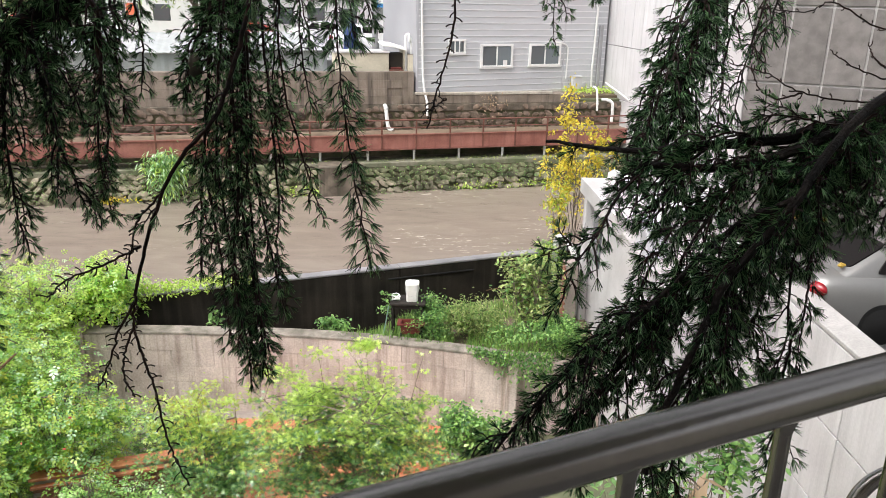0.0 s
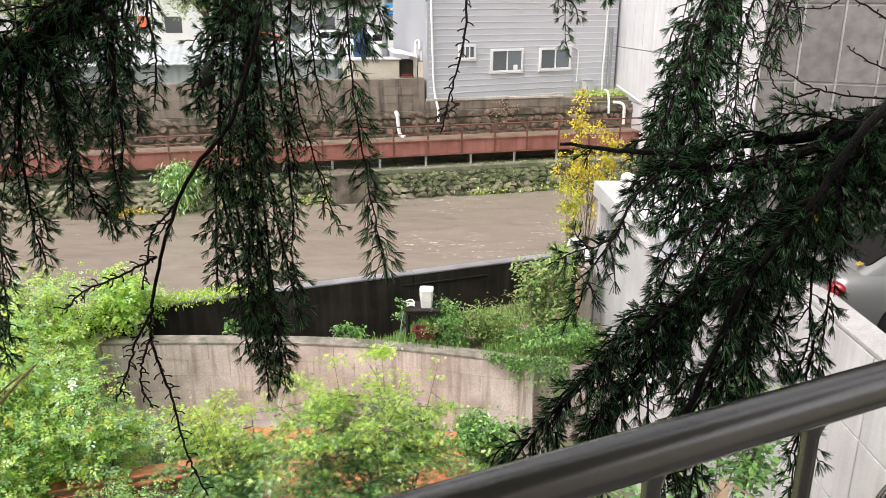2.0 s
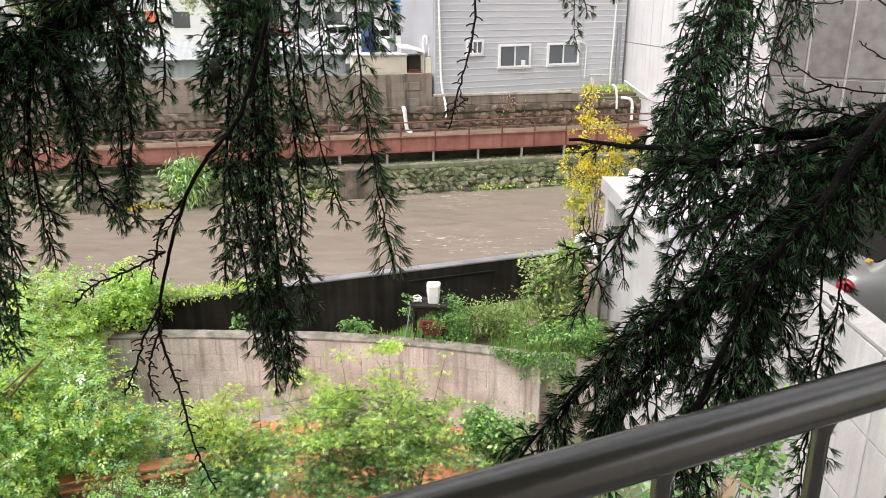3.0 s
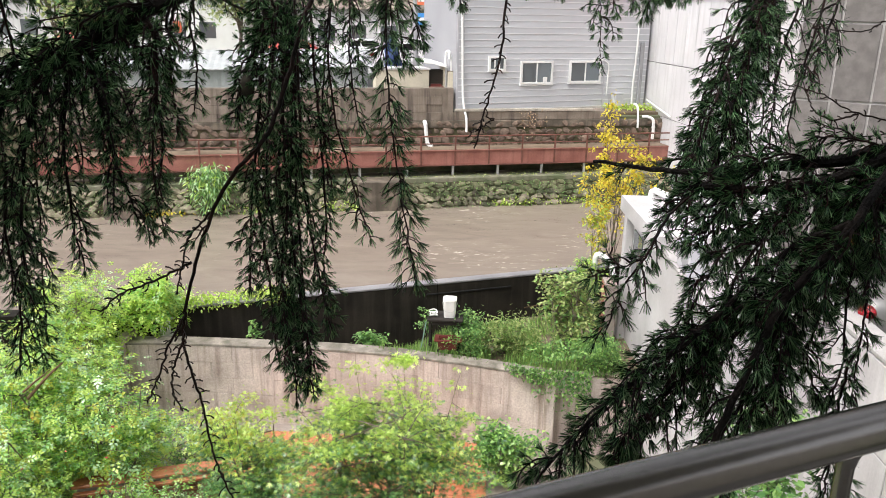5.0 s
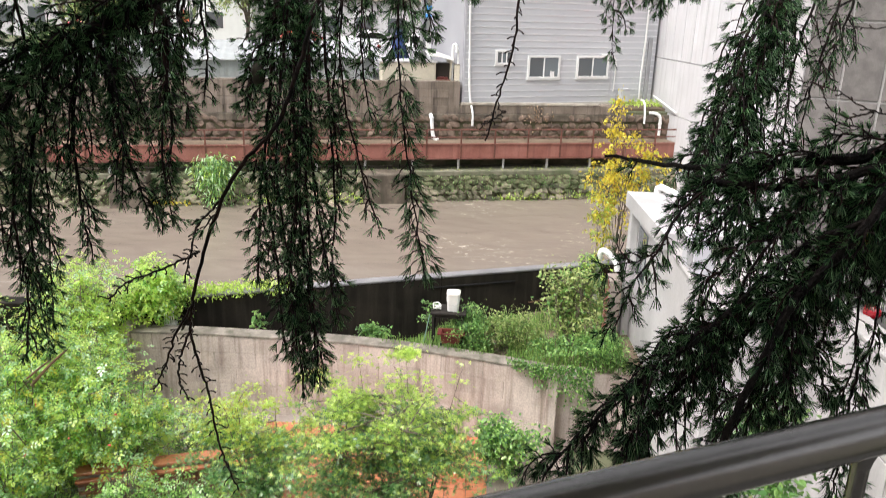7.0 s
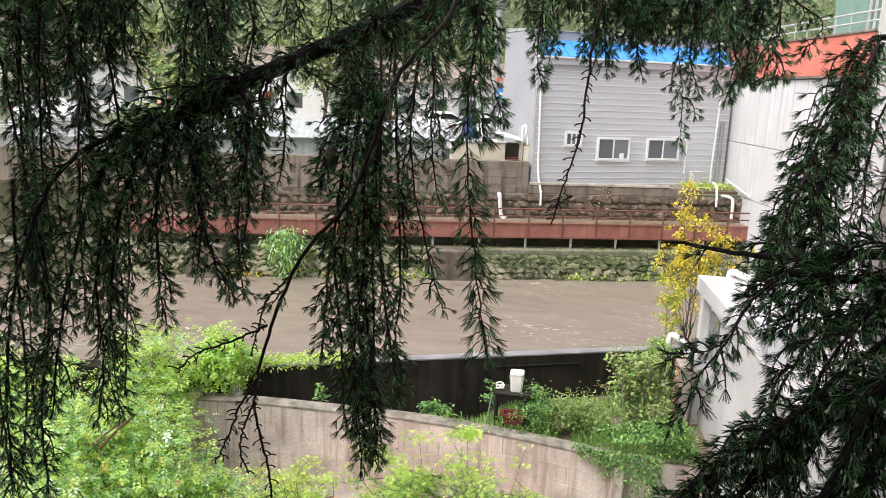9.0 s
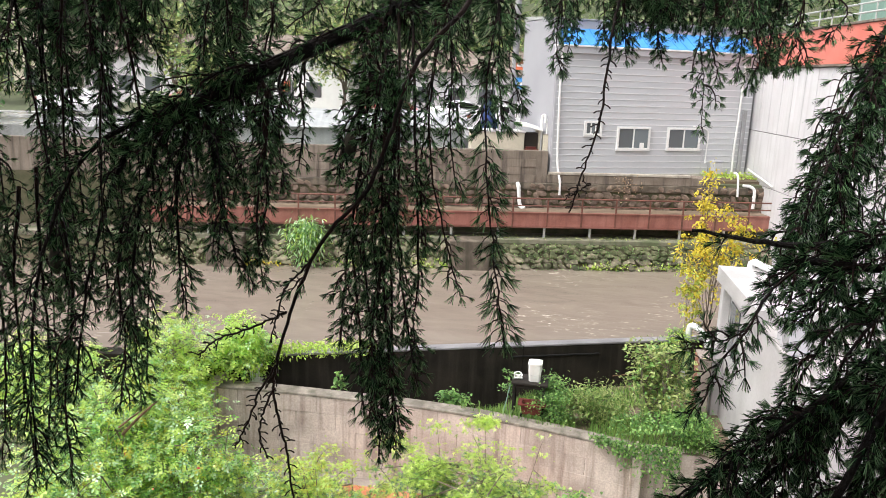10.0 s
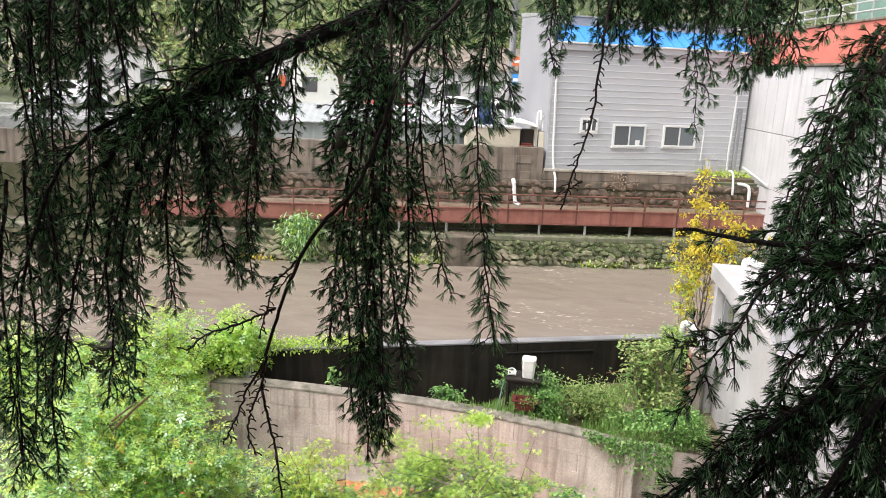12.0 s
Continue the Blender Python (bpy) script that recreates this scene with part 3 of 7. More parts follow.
# ---- railing by the camera ----
railing = thing("railing", "brushed stainless steel tube railing, wet, at the landing's edge", "railing", at=(0.4, 0.98, 7.4))
R0, R1 = Vector((0.003, 0.692, 8.493)), Vector((0.611, 0.994, 8.490))
RD = (R1 - R0)
part("top_rail", Geo().tube([R0 - RD * 2.2, R0 - RD, R0, R1, R1 + RD, R1 + RD * 2.2], 0.0303, 28), M["steel"], railing, smooth=True)
for k in range(-6, 11):
    q = R0 + RD * (0.390 + 0.396 * k)
    part("baluster", Geo().tube([(q.x, q.y, 7.38), (q.x, q.y, q.z - 0.02)], 0.0118, 16), M["steel"], railing, smooth=True)
    part("collar", Geo().tube([q - Vector((0, 0, 0.047)), q - Vector((0, 0, 0.036)), q - Vector((0, 0, 0.024))], [0.0125, 0.0145, 0.0185], 16), M["steel"], railing, smooth=True)

# ---- far bank: walkway ----
WALK = turned((0, 29.3, 0), 16)
walkway = thing("walkway", "rust-red steel footway on thin legs above the river bank", "footbridge", kind="structure", at=WALK @ Vector((-1, 0, 3.4)))
W0, W1 = -16.0, 7.6
part("beam", Geo().box((W0, 0.0, 3.49), (W1, 0.06, 4.02), 0.012, WALK), M["rust"], walkway, "rust-red side beam")
part("flange", Geo().box((W0, -0.07, 3.46), (W1, 0.09, 3.488), 0.005, WALK), M["rustrail"], walkway)
part("top_flange", Geo().box((W0, -0.05, 4.022), (W1, 0.08, 4.055), 0.005, WALK), M["rust"], walkway)
part("deck_plate", Geo().box((W0, 0.085, 3.96), (W1, 0.95, 4.06), 0.0, WALK), M["decktan"], walkway, "wet tan deck")
part("inner_beam", Geo().box((W0, 0.95, 3.55), (W1, 1.0, 3.95), 0.0, WALK), M["rustrail"], walkway)
for k, z in enumerate((4.58, 4.30)):
    part("rail", Geo().tube([WALK @ Vector((W0, 0.0, z)), WALK @ Vector((W1, 0.0, z))], 0.03 - 0.006 * k, 8), M["rustrail"], walkway, smooth=True)
for k in range(18):
    x = -15.9 + 1.33 * k
    part("post", Geo().box((x - 0.03, -0.045, 3.5), (x + 0.03, -0.003, 4.6), 0.006, WALK), M["rustrail"], walkway)
for k in range(14):
    x = -14.0 + 1.79 * (k - 0) + 0.15
    if x > 7.3:
        break
    part("leg", Geo().tube([WALK @ Vector((x, 0.12, 3.0)), WALK @ Vector((x, 0.12, 3.47))], 0.05, 8), M["galv"], walkway, "pale galvanised leg", smooth=True)
for k in range(9):
    x = -13.2 + 2.5 * k
    part("cross_beam", Geo().box((x, 0.08, 3.5), (x + 0.07, 0.95, 3.85), 0.0, WALK), M["rustrail"], walkway)

# ---- grey house ----
HOUSE = turned((-1.27, 30.333, 0), 27)
HL, HB, HE = 8.95, 5.36, 9.98
house = thing("grey_house", "grey vinyl-sided house with white windows and a blue roof edge", "house", at=HOUSE @ Vector((4, 3, HB)))
part("core", Geo().box((0.02, 0.05, HB - 0.3), (HL, 3.3, HE), 0.0, HOUSE), M["panelgrey"], house)
rows = 19
for k in range(rows):
    z0, z1 = HB + (HE - HB) * k / rows, HB + (HE - HB) * (k + 1) / rows
    g = Geo().loft([[HOUSE @ Vector((x, y, z)) for y, z in ((0.05, z0), (-0.020, z0), (-0.020, z0 + 0.02), (-0.012, z1 - 0.002), (0.05, z1 - 0.002))] for x in (0, HL)])
    b = part("siding_board", g, M["siding"], house)
    # paler thin strip along each board's lower edge
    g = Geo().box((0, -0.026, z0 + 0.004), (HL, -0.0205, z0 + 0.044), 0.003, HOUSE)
    part("lip", g, M["sidinglip"], b, "pale strip along the board's lower edge")
part("base_flashing", Geo().box((0, -0.045, HB - 0.16), (HL, 0.04, HB - 0.006), 0.008, HOUSE), M["whitewash"], house, "pale stained base strip")
part("eave_fascia", Geo().box((-0.12, -0.16, HE + 0.004), (HL + 0.1, 0.06, HE + 0.24), 0.01, HOUSE), M["panelgrey"], house, "grey boxed eave")
part("eave_gutter", Geo().box((-0.15, -0.22, HE + 0.244), (HL + 0.12, 0.04, HE + 0.31), 0.01, HOUSE), M["pvc"], house, "white gutter line")
roof = Geo().loft([[HOUSE @ Vector((x, y, z)) for y, z in ((-0.14, HE + 0.313), (-0.10, HE + 0.36), (0.9, HE + 0.98), (0.9, HE + 0.313))] for x in (0.25, HL)])
part("roof", roof, M["blueroof"], house, "bright blue metal roof edge")
for k in range(20):
    x = 0.35 + k * 0.43
    g = Geo().loft([[HOUSE @ Vector((x + dx, y, z)) for y, z in ((-0.10, HE + 0.37), (0.88, HE + 0.977), (0.88, HE + 1.005), (-0.10, HE + 0.40))] for dx in (0, 0.03)])
    part("roof_seam", g, M["blueroof"], house)
part("upper_wall", Geo().box((0.0, 0.92, HE), (HL - 0.3, 3.3, HE + 1.3), 0.01, HOUSE), M["panelgrey"], house)
part("upper_roof", Geo().loft([[HOUSE @ Vector((x, y, z)) for y, z in ((0.82, HE + 1.31), (3.4, HE + 1.31), (3.4, HE + 1.5), (0.82, HE + 1.36))] for x in (-0.06, HL - 0.2)]), M["corrugated"], house)
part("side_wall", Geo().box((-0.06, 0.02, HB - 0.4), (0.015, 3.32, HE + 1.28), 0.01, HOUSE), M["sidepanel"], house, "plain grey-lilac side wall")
part("corner_trim", Geo().box((-0.05, -0.04, HB), (0.03, 0.0, HE), 0.006, HOUSE), M["panelgrey"], house)
part("wall_seam", Geo().box((6.75, -0.04, HB), (6.80, -0.033, HE), 0.002, HOUSE), M["panelgrey"], house)


def house_window(x0, x1, z0, z1, panes):
    # dark box stands for the unlit room behind the panes
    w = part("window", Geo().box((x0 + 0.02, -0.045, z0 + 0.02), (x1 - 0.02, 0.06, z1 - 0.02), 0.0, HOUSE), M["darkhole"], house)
    t = 0.085
    for lo, hi in (((x0, z0), (x1, z0 + t)), ((x0, z1 - t), (x1, z1)), ((x0, z0 + t), (x0 + t, z1 - t)), ((x1 - t, z0 + t), (x1, z1 - t))):
        part("frame", Geo().box((lo[0], -0.11, lo[1]), (hi[0], 0.01, hi[1]), 0.008, HOUSE), M["pvc"], w, "white plastic frame")
    part("sill", Geo().box((x0 - 0.03, -0.10, z0 - 0.045), (x1 + 0.03, -0.02, z0 - 0.003), 0.008, HOUSE), M["pvc"], w)
    for k in range(panes):
        a = x0 + t + (x1 - x0 - 2 * t) * k / panes
        b = x0 + t + (x1 - x0 - 2 * t) * (k + 1) / panes
        y = -0.075 if k % 2 else -0.06
        part("pane", Geo().box((a + 0.012, y, z0 + t), (b - 0.012, y + 0.008, z1 - t), 0.0, HOUSE), M["pane"] if k % 2 == 0 else M["panelight"], w)
        if k:
            part("mullion", Geo().box((a - 0.025, -0.10, z0 + t), (a + 0.025, -0.034, z1 - t), 0.006, HOUSE), M["pvc"], w)


house_window(2.75, 4.24, 6.33, 7.25, 2)
house_window(5.03, 6.58, 6.35, 7.25, 2)
house_window(1.30, 2.06, 6.88, 7.45, 3)
part("window_vent", Geo().box((3.78, -0.10, 6.42), (3.98, -0.08, 6.62), 0.01, HOUSE), M["pvc"], house, "small white vent box in the window")


def downpipe(name, label, pts, r, group="downpipes"):
    p = thing(name, label, "pipe", group=group, at=pts[0])
    part("tube", Geo().tube(spline(pts, 4 * len(pts)), r, 10), M["pvc"], p, smooth=True)
    for k in (1, len(pts) - 2):
        q = Vector(pts[k])
        part("bracket", Geo().tube([q - Vector((0, 0, 0.03)), q + Vector((0, 0, 0.03))], r * 1.25, 10), M["pvc"], p, smooth=True)


H = lambda x, y, z: tuple(HOUSE @ Vector((x, y, z)))
downpipe("downpipe", "white plastic downpipe at the house corner", [H(0.12, -0.12, HE + 0.24), H(0.12, -0.1, 8.8), H(0.16, -0.1, 7.5), H(0.2, -0.1, 6.2), H(0.23, -0.2, 5.5), H(0.25, -0.4, 5.1), H(0.26, -0.42, 4.58)], 0.046)
downpipe("downpipe", "white plastic downpipe at the house corner", [H(8.32, -0.12, HE + 0.24), H(8.32, -0.1, 8.8), H(8.3, -0.1, 7.5), H(8.25, -0.1, 6.2), H(8.25, -0.12, 5.7), H(8.25, -0.12, 5.4)], 0.044)
downpipe("cable_conduit", "thin pale conduit bent down beside a window", [H(6.2, -0.06, 7.30), H(6.6, -0.07, 7.28), H(6.92, -0.07, 7.1), H(6.95, -0.07, 6.6), H(6.93, -0.07, 5.8)], 0.03, "")
downpipe("drain_pipe", "short white drain pipe on the retaining wall", [riv(5.3, 29.35, 5.0), riv(5.32, 29.2, 4.9), riv(5.36, 29.15, 4.4), riv(5.42, 29.12, 4.15), riv(5.56, 29.0, 4.08)], 0.075, "drain pipes")
downpipe("drain_pipe", "white drain pipe on the retaining wall below the house", [riv(14.08, 29.62, 5.60), riv(14.10, 29.52, 5.6), riv(14.13, 29.38, 5.5), riv(14.14, 29.30, 5.2), riv(14.15, 29.27, 4.95), riv(14.15, 29.25, 4.68)], 0.043, "drain pipes")
downpipe("drain_pipe", "thick white drain pipe with an elbow at the wall's end", [riv(14.45, 29.5, 5.10), riv(14.62, 29.32, 5.10), riv(14.78, 29.22, 5.0), riv(14.82, 29.2, 4.7), riv(14.82, 29.2, 4.22)], 0.06, "drain pipes")
box = thing("meter_box", "pale grey plastic box at the foot of the siding", "box", at=H(7.4, -0.2, 5.3))
part("body", Geo().box((7.2, -0.36, HB), (7.62, -0.05, HB + 0.52), 0.03, HOUSE), M["panelgrey"], box)
part("lid", Geo().box((7.18, -0.38, HB + 0.523), (7.64, -0.05, HB + 0.56), 0.012, HOUSE), M["panelgrey"], box)
duct = thing("cable_duct", "dark vertical duct between house and white building", "duct", at=H(8.6, -0.1, 5.3))
part("body", Geo().box((8.52, -0.12, HB), (8.70, 0.0, 8.0), 0.02, HOUSE), M["polegrey"], duct)

# ---- white building beyond the river ----
WB = turned((7.55, 29.9, 0), 9)
WL, WN, WZ = 7.8, -6.0, 9.72
white = thing("white_building", "white panelled concrete building with a red parapet band and roof rail", "building", at=(11, 32, 1))
part("core", Geo().box((0.03, WN + 0.03, 0.8), (9, WL, WZ), 0.0, WB), M["gap"], white)
part("band", Geo().box((-0.05, WN - 0.06, WZ + 0.085), (9.1, WL, WZ + 1.28), 0.015, WB), M["redband"], white, "faded red parapet band")
part("ledge", Geo().box((-0.12, WN - 0.12, WZ + 0.003), (9.1, WL + 0.05, WZ + 0.082), 0.01, WB), M["conc"], white)
part("band_cap", Geo().box((-0.10, WN - 0.1, WZ + 1.283), (9.1, WL + 0.05, WZ + 1.36), 0.01, WB), M["conc"], white)
for z in (1.62, 1.9):
    part("roof_rail", Geo().tube([WB @ Vector(q) for q in ((0.1, WL, WZ + z), (0.1, WN + 0.1, WZ + z), (9, WN + 0.1, WZ + z))], 0.03, 8), M["galv"], white, smooth=True)
for k in range(14):
    y = WN + 0.1 + k * 0.95
    part("rail_post", Geo().tube([WB @ Vector((0.1, y, WZ + 1.36)), WB @ Vector((0.1, y, WZ + 1.92))], 0.022, 8), M["galv"], white, smooth=True)
green = thing("green_shed", "green slatted metal shed on the white building's roof", "shed", at=(11.5, 33, WZ + 1.3))
part("core", Geo().box((10.2, 30.4, WZ + 0.9), (15, 34, WZ + 4.0)), M["greenslat"], green)
for k in range(24):
    part("slat", Geo().box((10.22 + 0.2 * k, 30.34, WZ + 1.3), (10.30 + 0.2 * k, 30.398, WZ + 3.9), 0.006), M["galv"], green)
strip = thing("soil_strip", "grassy strip of soil at the foot of the house", "soil", kind="structure", at=(6, 33, 5))
part("soil_top", Geo().loft([[riv(u, v, z) for v, z in ((29.9, 4.9), (29.9, 5.22), (33.5, 5.34), (33.5, 4.9))] for u in (9.0, 16.2)]), M["soil"], strip)
wedge = thing("edge_rail", "pale sloping rail at the foot of the white building", "rail", at=(7.2, 32, 5.2))
part("tube", Geo().tube([(6.75, 33.9, 5.62), (7.22, 31.3, 5.22)], 0.04, 8), M["pvc"], wedge, smooth=True)


# ---- cars ----
def car(label, paint, m, group="", length=3.8, width=1.66, height=1.48):
    """A small saloon, nose to +x, tail at x=0, on z=0."""
    c = thing("car", label, "car", group=group)
    L, w = length, width / 2
    def ring(x, hw, zb, zt, dome=0.03):
        half = [(0.0, zb), (hw - 0.12, zb), (hw - 0.03, zb + 0.05), (hw, zb + 0.16), (hw + 0.005, (zb + zt) / 2), (hw - 0.01, zt - 0.28), (hw - 0.045, zt - 0.14), (hw - 0.11, zt - 0.055), (hw - 0.22, zt - 0.012), (0.0, zt + dome)]
        return [(x, -y, z) for y, z in half] + [(x, y, z) for y, z in half[-2:0:-1]]
    secs = [(0.0, w - 0.24, 0.46, 0.80), (0.03, w - 0.15, 0.36, 0.93), (0.10, w - 0.08, 0.28, 1.01), (0.25, w - 0.03, 0.22, 1.045), (0.55, w - 0.005, 0.2, 1.06), (1.2, w, 0.2, 1.05), (L * 0.5, w, 0.2, 1.03), (L * 0.7, w - 0.01, 0.2, 0.99),
            (L * 0.8, w - 0.02, 0.2, 0.94), (L * 0.9, w - 0.06, 0.22, 0.86), (L * 0.97, w - 0.14, 0.26, 0.74), (L, w - 0.26, 0.36, 0.60)]
    part("body", Geo().loft([ring(*q) for q in secs]), paint, c, smooth=True)
    zt, lean = height, 0.16
    def hoop(x, z):
        k = (z - 1.0) / (zt - 1.0)
        b, t = w - 0.13, w - 0.13 - lean * k
        return [(x, -b, 0.98), (x, -t - 0.01, z - 0.07), (x, -t + 0.06, z - 0.015), (x, -t + 0.2, z + 0.012), (x, t - 0.2, z + 0.012), (x, t - 0.06, z - 0.015), (x, t + 0.01, z - 0.07), (x, b, 0.98)]
    cabin = [(0.46, 1.05), (0.62, 1.14), (1.18, zt - 0.03), (1.35, zt), (L * 0.48, zt + 0.01), (L * 0.56, zt - 0.03), (L * 0.74, 1.02)]
    roof = part("roof", Geo().loft([hoop(*q) for q in cabin]), paint, c, smooth=True)
    def plate(corners, name):
        a, b, d, e = [Vector(q) for q in corners]
        nrm = (b - a).cross(e - a).normalized()
        cen = (a + b + d + e) / 4
        rim = []
        for p, q, r in ((e, a, b), (a, b, d), (b, d, e), (d, e, a)):
            for k in range(5):
                f = k / 4
                u, v = (p - q).normalized() * 0.10, (r - q).normalized() * 0.10
                rim.append(q + u * (1 - f) ** 2 + v * f ** 2)
        part(name, Geo().loft([[p - nrm * 0.02 for p in rim], [p + nrm * 0.012 for p in rim]]), M["carglass"], c, "black window glass")
    s0 = (zt - 0.03 - 1.14) / 0.56
    plate([(0.58, w - 0.26, 1.12), (0.58, -w + 0.26, 1.12), (1.16, -w + 0.36, 1.12 + 0.58 * s0), (1.16, w - 0.36, 1.12 + 0.58 * s0)], "rear_glass")
    x0, x1 = L * 0.56, L * 0.74
    plate([(x1 - 0.08, -w + 0.2, 1.06), (x1 - 0.08, w - 0.2, 1.06), (x0 + 0.05, w - 0.34, zt - 0.06), (x0 + 0.05, -w + 0.34, zt - 0.06)], "windscreen")
    for q in (-1, 1):
        for a0, a1, b0, b1 in ((0.95, 1.62, 1.20, 1.62), (1.70, L * 0.70, 1.70, L * 0.55)):
            lo, hi = q * (w - 0.132), q * (w - 0.245)
            cs = [(a0, lo, 1.06), (a1, lo, 1.06), (b1, hi, zt - 0.09), (b0, hi, zt - 0.09)]
            plate(cs if q < 0 else cs[::-1], "side_glass")
        cx, cy, cz = 0.10, q * (w - 0.20), 0.83
        rings = []
        for k in range(9):
            e = -math.pi / 2 + math.pi * k / 8
            rr = max(0.03, math.cos(e))
            rings.append([(cx + 0.10 * rr * math.cos(t) + 0.05 * abs(math.sin(e)), cy + q * (0.17 * math.sin(e)), cz + 0.115 * rr * math.sin(t)) for t in (2 * math.pi * j / 16 for j in range(16))])
        part("tail_lamp", Geo().loft(rings), M["lamp"], c, "dark red tail lamp", smooth=True)
        for x in (1.06, L - 0.72):
            # arch and rim take tyre black: the wheel well's shade is in their colour
            part("wheel_arch", Geo().tube([(x, q * (w - 0.26), 0.31), (x, q * (w + 0.009), 0.31)], 0.33, 24), M["rubber"], c, smooth=True)
            wh = part("wheel", Geo().tube([(x, q * (w - 0.20), 0.29), (x, q * (w + 0.0), 0.29), (x, q * (w + 0.013), 0.29)], [0.29, 0.29, 0.27], 24), M["rubber"], c, "black tyre", smooth=True)
            part("rim", Geo().tube([(x, q * (w + 0.005), 0.29), (x, q * (w + 0.018), 0.29)], [0.17, 0.15], 14), M["rubber"], wh, "wheel disc coloured black as if in shade", smooth=True)
        part("mirror", Geo().loft([[(L * 0.63 + dx, q * (w + 0.0) + q * yy, 1.07 + zz) for yy, zz in ((0.0, 0.0), (0.15, -0.01), (0.17, 0.06), (0.14, 0.12), (0.02, 0.11))] for dx in (0.0, 0.1)]), paint, c)
    part("bumper", Geo().loft([[(x, -w + 0.14 + i, z0), (x, w - 0.14 - i, z0), (x, w - 0.14 - i, z1), (x, -w + 0.14 + i, z1)] for x, i, z0, z1 in ((-0.05, 0.12, 0.40, 0.56), (-0.03, 0.03, 0.36, 0.60), (0.1, 0.0, 0.34, 0.62))]), paint, c)
    part("plate", Geo().box((-0.06, -0.24, 0.62), (0.02, 0.24, 0.72), 0.004), M["pvc"], c, "pale number plate")
    c.matrix_basis = m
    return c


car("silver saloon with a red tail lamp parked on the deck", M["silver"], pose(5.31, 11.22, DECK_Z, 0, 0, 5))
leafy = thing("fallen_leaf", "yellow autumn leaf stuck on the silver car", "leaf", at=(5.84, 10.75, 5.36))
part("blade", Geo().tube([(5.80, 10.76, 5.355), (5.85, 10.75, 5.37), (5.91, 10.74, 5.375)], [0.01, 0.045, 0.01], 6), M["yellow"], leafy)
bollard = thing("yellow_bollard", "yellow painted parking bollard beyond the silver car", "bollard", at=(6.57, 13.4, DECK_Z))
part("post", Geo().box((6.40, 13.3, DECK_Z), (6.78, 13.6, DECK_Z + 1.05), 0.03), M["rubber"], bollard, "black lower part")
part("cap", Geo().box((6.35, 13.25, DECK_Z + 1.053), (6.82, 13.65, DECK_Z + 1.27), 0.03), M["yellow"], bollard, "yellow painted top")

# ---- yards beyond the retaining wall ----
road = thing("road", "wet pale grey road and parking lot beyond the river", "road", kind="structure", at=(-10, 42, 5.6))
part("surface", Geo().box((-120, 36.5, 4.9), (60, 47, 6.12), 0.0, RIVER), M["wetroad"], road)
for paint, x, y, r, lab in ((M["whitecar"], -9.0, 44.0, 15, "white car parked on the road beyond the river"), (M["whitecar"], -6.3, 40.6, 14, "white car parked on the road beyond the river"), (M["redcar"], -12.1, 40.6, 15, "red car on the road beyond the river"), (M["redcar"], -5.4, 45.6, 15, "red car parked beside the grey house"),
                          (M["redcar"], -26.0, 45.0, 15, "red car on the road beyond the river"), (M["silver"], -22.5, 40.0, 15, "silver car on the road beyond the river"), (M["whitecar"], -30.0, 38.6, 15, "white car on the road beyond the river")):
    car(lab, paint, pose(x, y, 6.12, 0, 0, r), "cars on the far road", 4.2, 1.75, 1.45)


def shed(label, m, lx, ly, h, roofm, wallm):
    s = thing("shed", label, "shed", group="sheds", at=m.translation)
    n = int(lx / 0.16)
    g = Geo()
    rings = []
    for k in range(n + 1):
        x = lx * k / n
        y = 0.02 * (k % 2)
        rings.append([m @ Vector((x, y, 0)), m @ Vector((x, y, h)), m @ Vector((x, ly - y, h + 0.0)), m @ Vector((x, ly - y, 0))])
    part("wall", g.loft(rings), wallm, s, "corrugated metal wall")
    g = Geo()
    rings = []
    for k in range(n + 3):
        x = -0.16 + (lx + 0.32) * k / (n + 2)
        d = 0.025 * (k % 2)
        rings.append([m @ Vector((x, -0.25, h + 0.02 + d)), m @ Vector((x, -0.25, h + 0.05 + d)), m @ Vector((x, ly + 0.2, h + 0.65 + d)), m @ Vector((x, ly + 0.2, h + 0.62 + d))])
    part("roof", g.loft(rings), roofm, s, "pale corrugated roof")
    return s


shed("low shed with a pale corrugated roof and grey corrugated wall", turned((-17.5, 32.0, 5.2), 16), 7.6, 4.2, 1.25, M["corrugated"], M["corrugated"])
shed("low shed with a pale corrugated roof behind the block wall", turned((-10.4, 32.2, 5.3), 12), 5.3, 2.2, 1.42, M["corrugated"], M["corrugated"])
hut = thing("cream_hut", "small cream outhouse with a flat white roof and open side", "hut", at=(-2.8, 30.4, 6.0))
HUT = turned((-3.35, 30.15, 0), 15)
part("wall", Geo().box((-1.08, 0, 6.0), (1.02, 0.9, 6.90), 0.02, HUT), M["cream"], hut)
part("rim", Geo().box((-1.14, -0.06, 6.903), (1.06, 0.96, 6.98), 0.015, HUT), M["whitewall"], hut)
part("opening", Geo().box((1.07, 0.22, 6.2), (1.60, 0.9, 6.88), 0.0, HUT), M["darkhole"], hut, "solid dark block standing for the shaded open bay")
part("side_board", Geo().box((1.603, 0.0, 6.0), (1.64, 0.9, 7.02), 0.005, HUT), M["cream"], hut)
part("sill", Geo().box((1.03, -0.02, 6.0), (1.60, 0.21, 6.28), 0.01, HUT), M["rustrail"], hut)
part("bench", Geo().box((1.10, 0.05, 6.283), (1.52, 0.2, 6.36), 0.01, HUT), M["redtray"], hut, "red board in the bay")
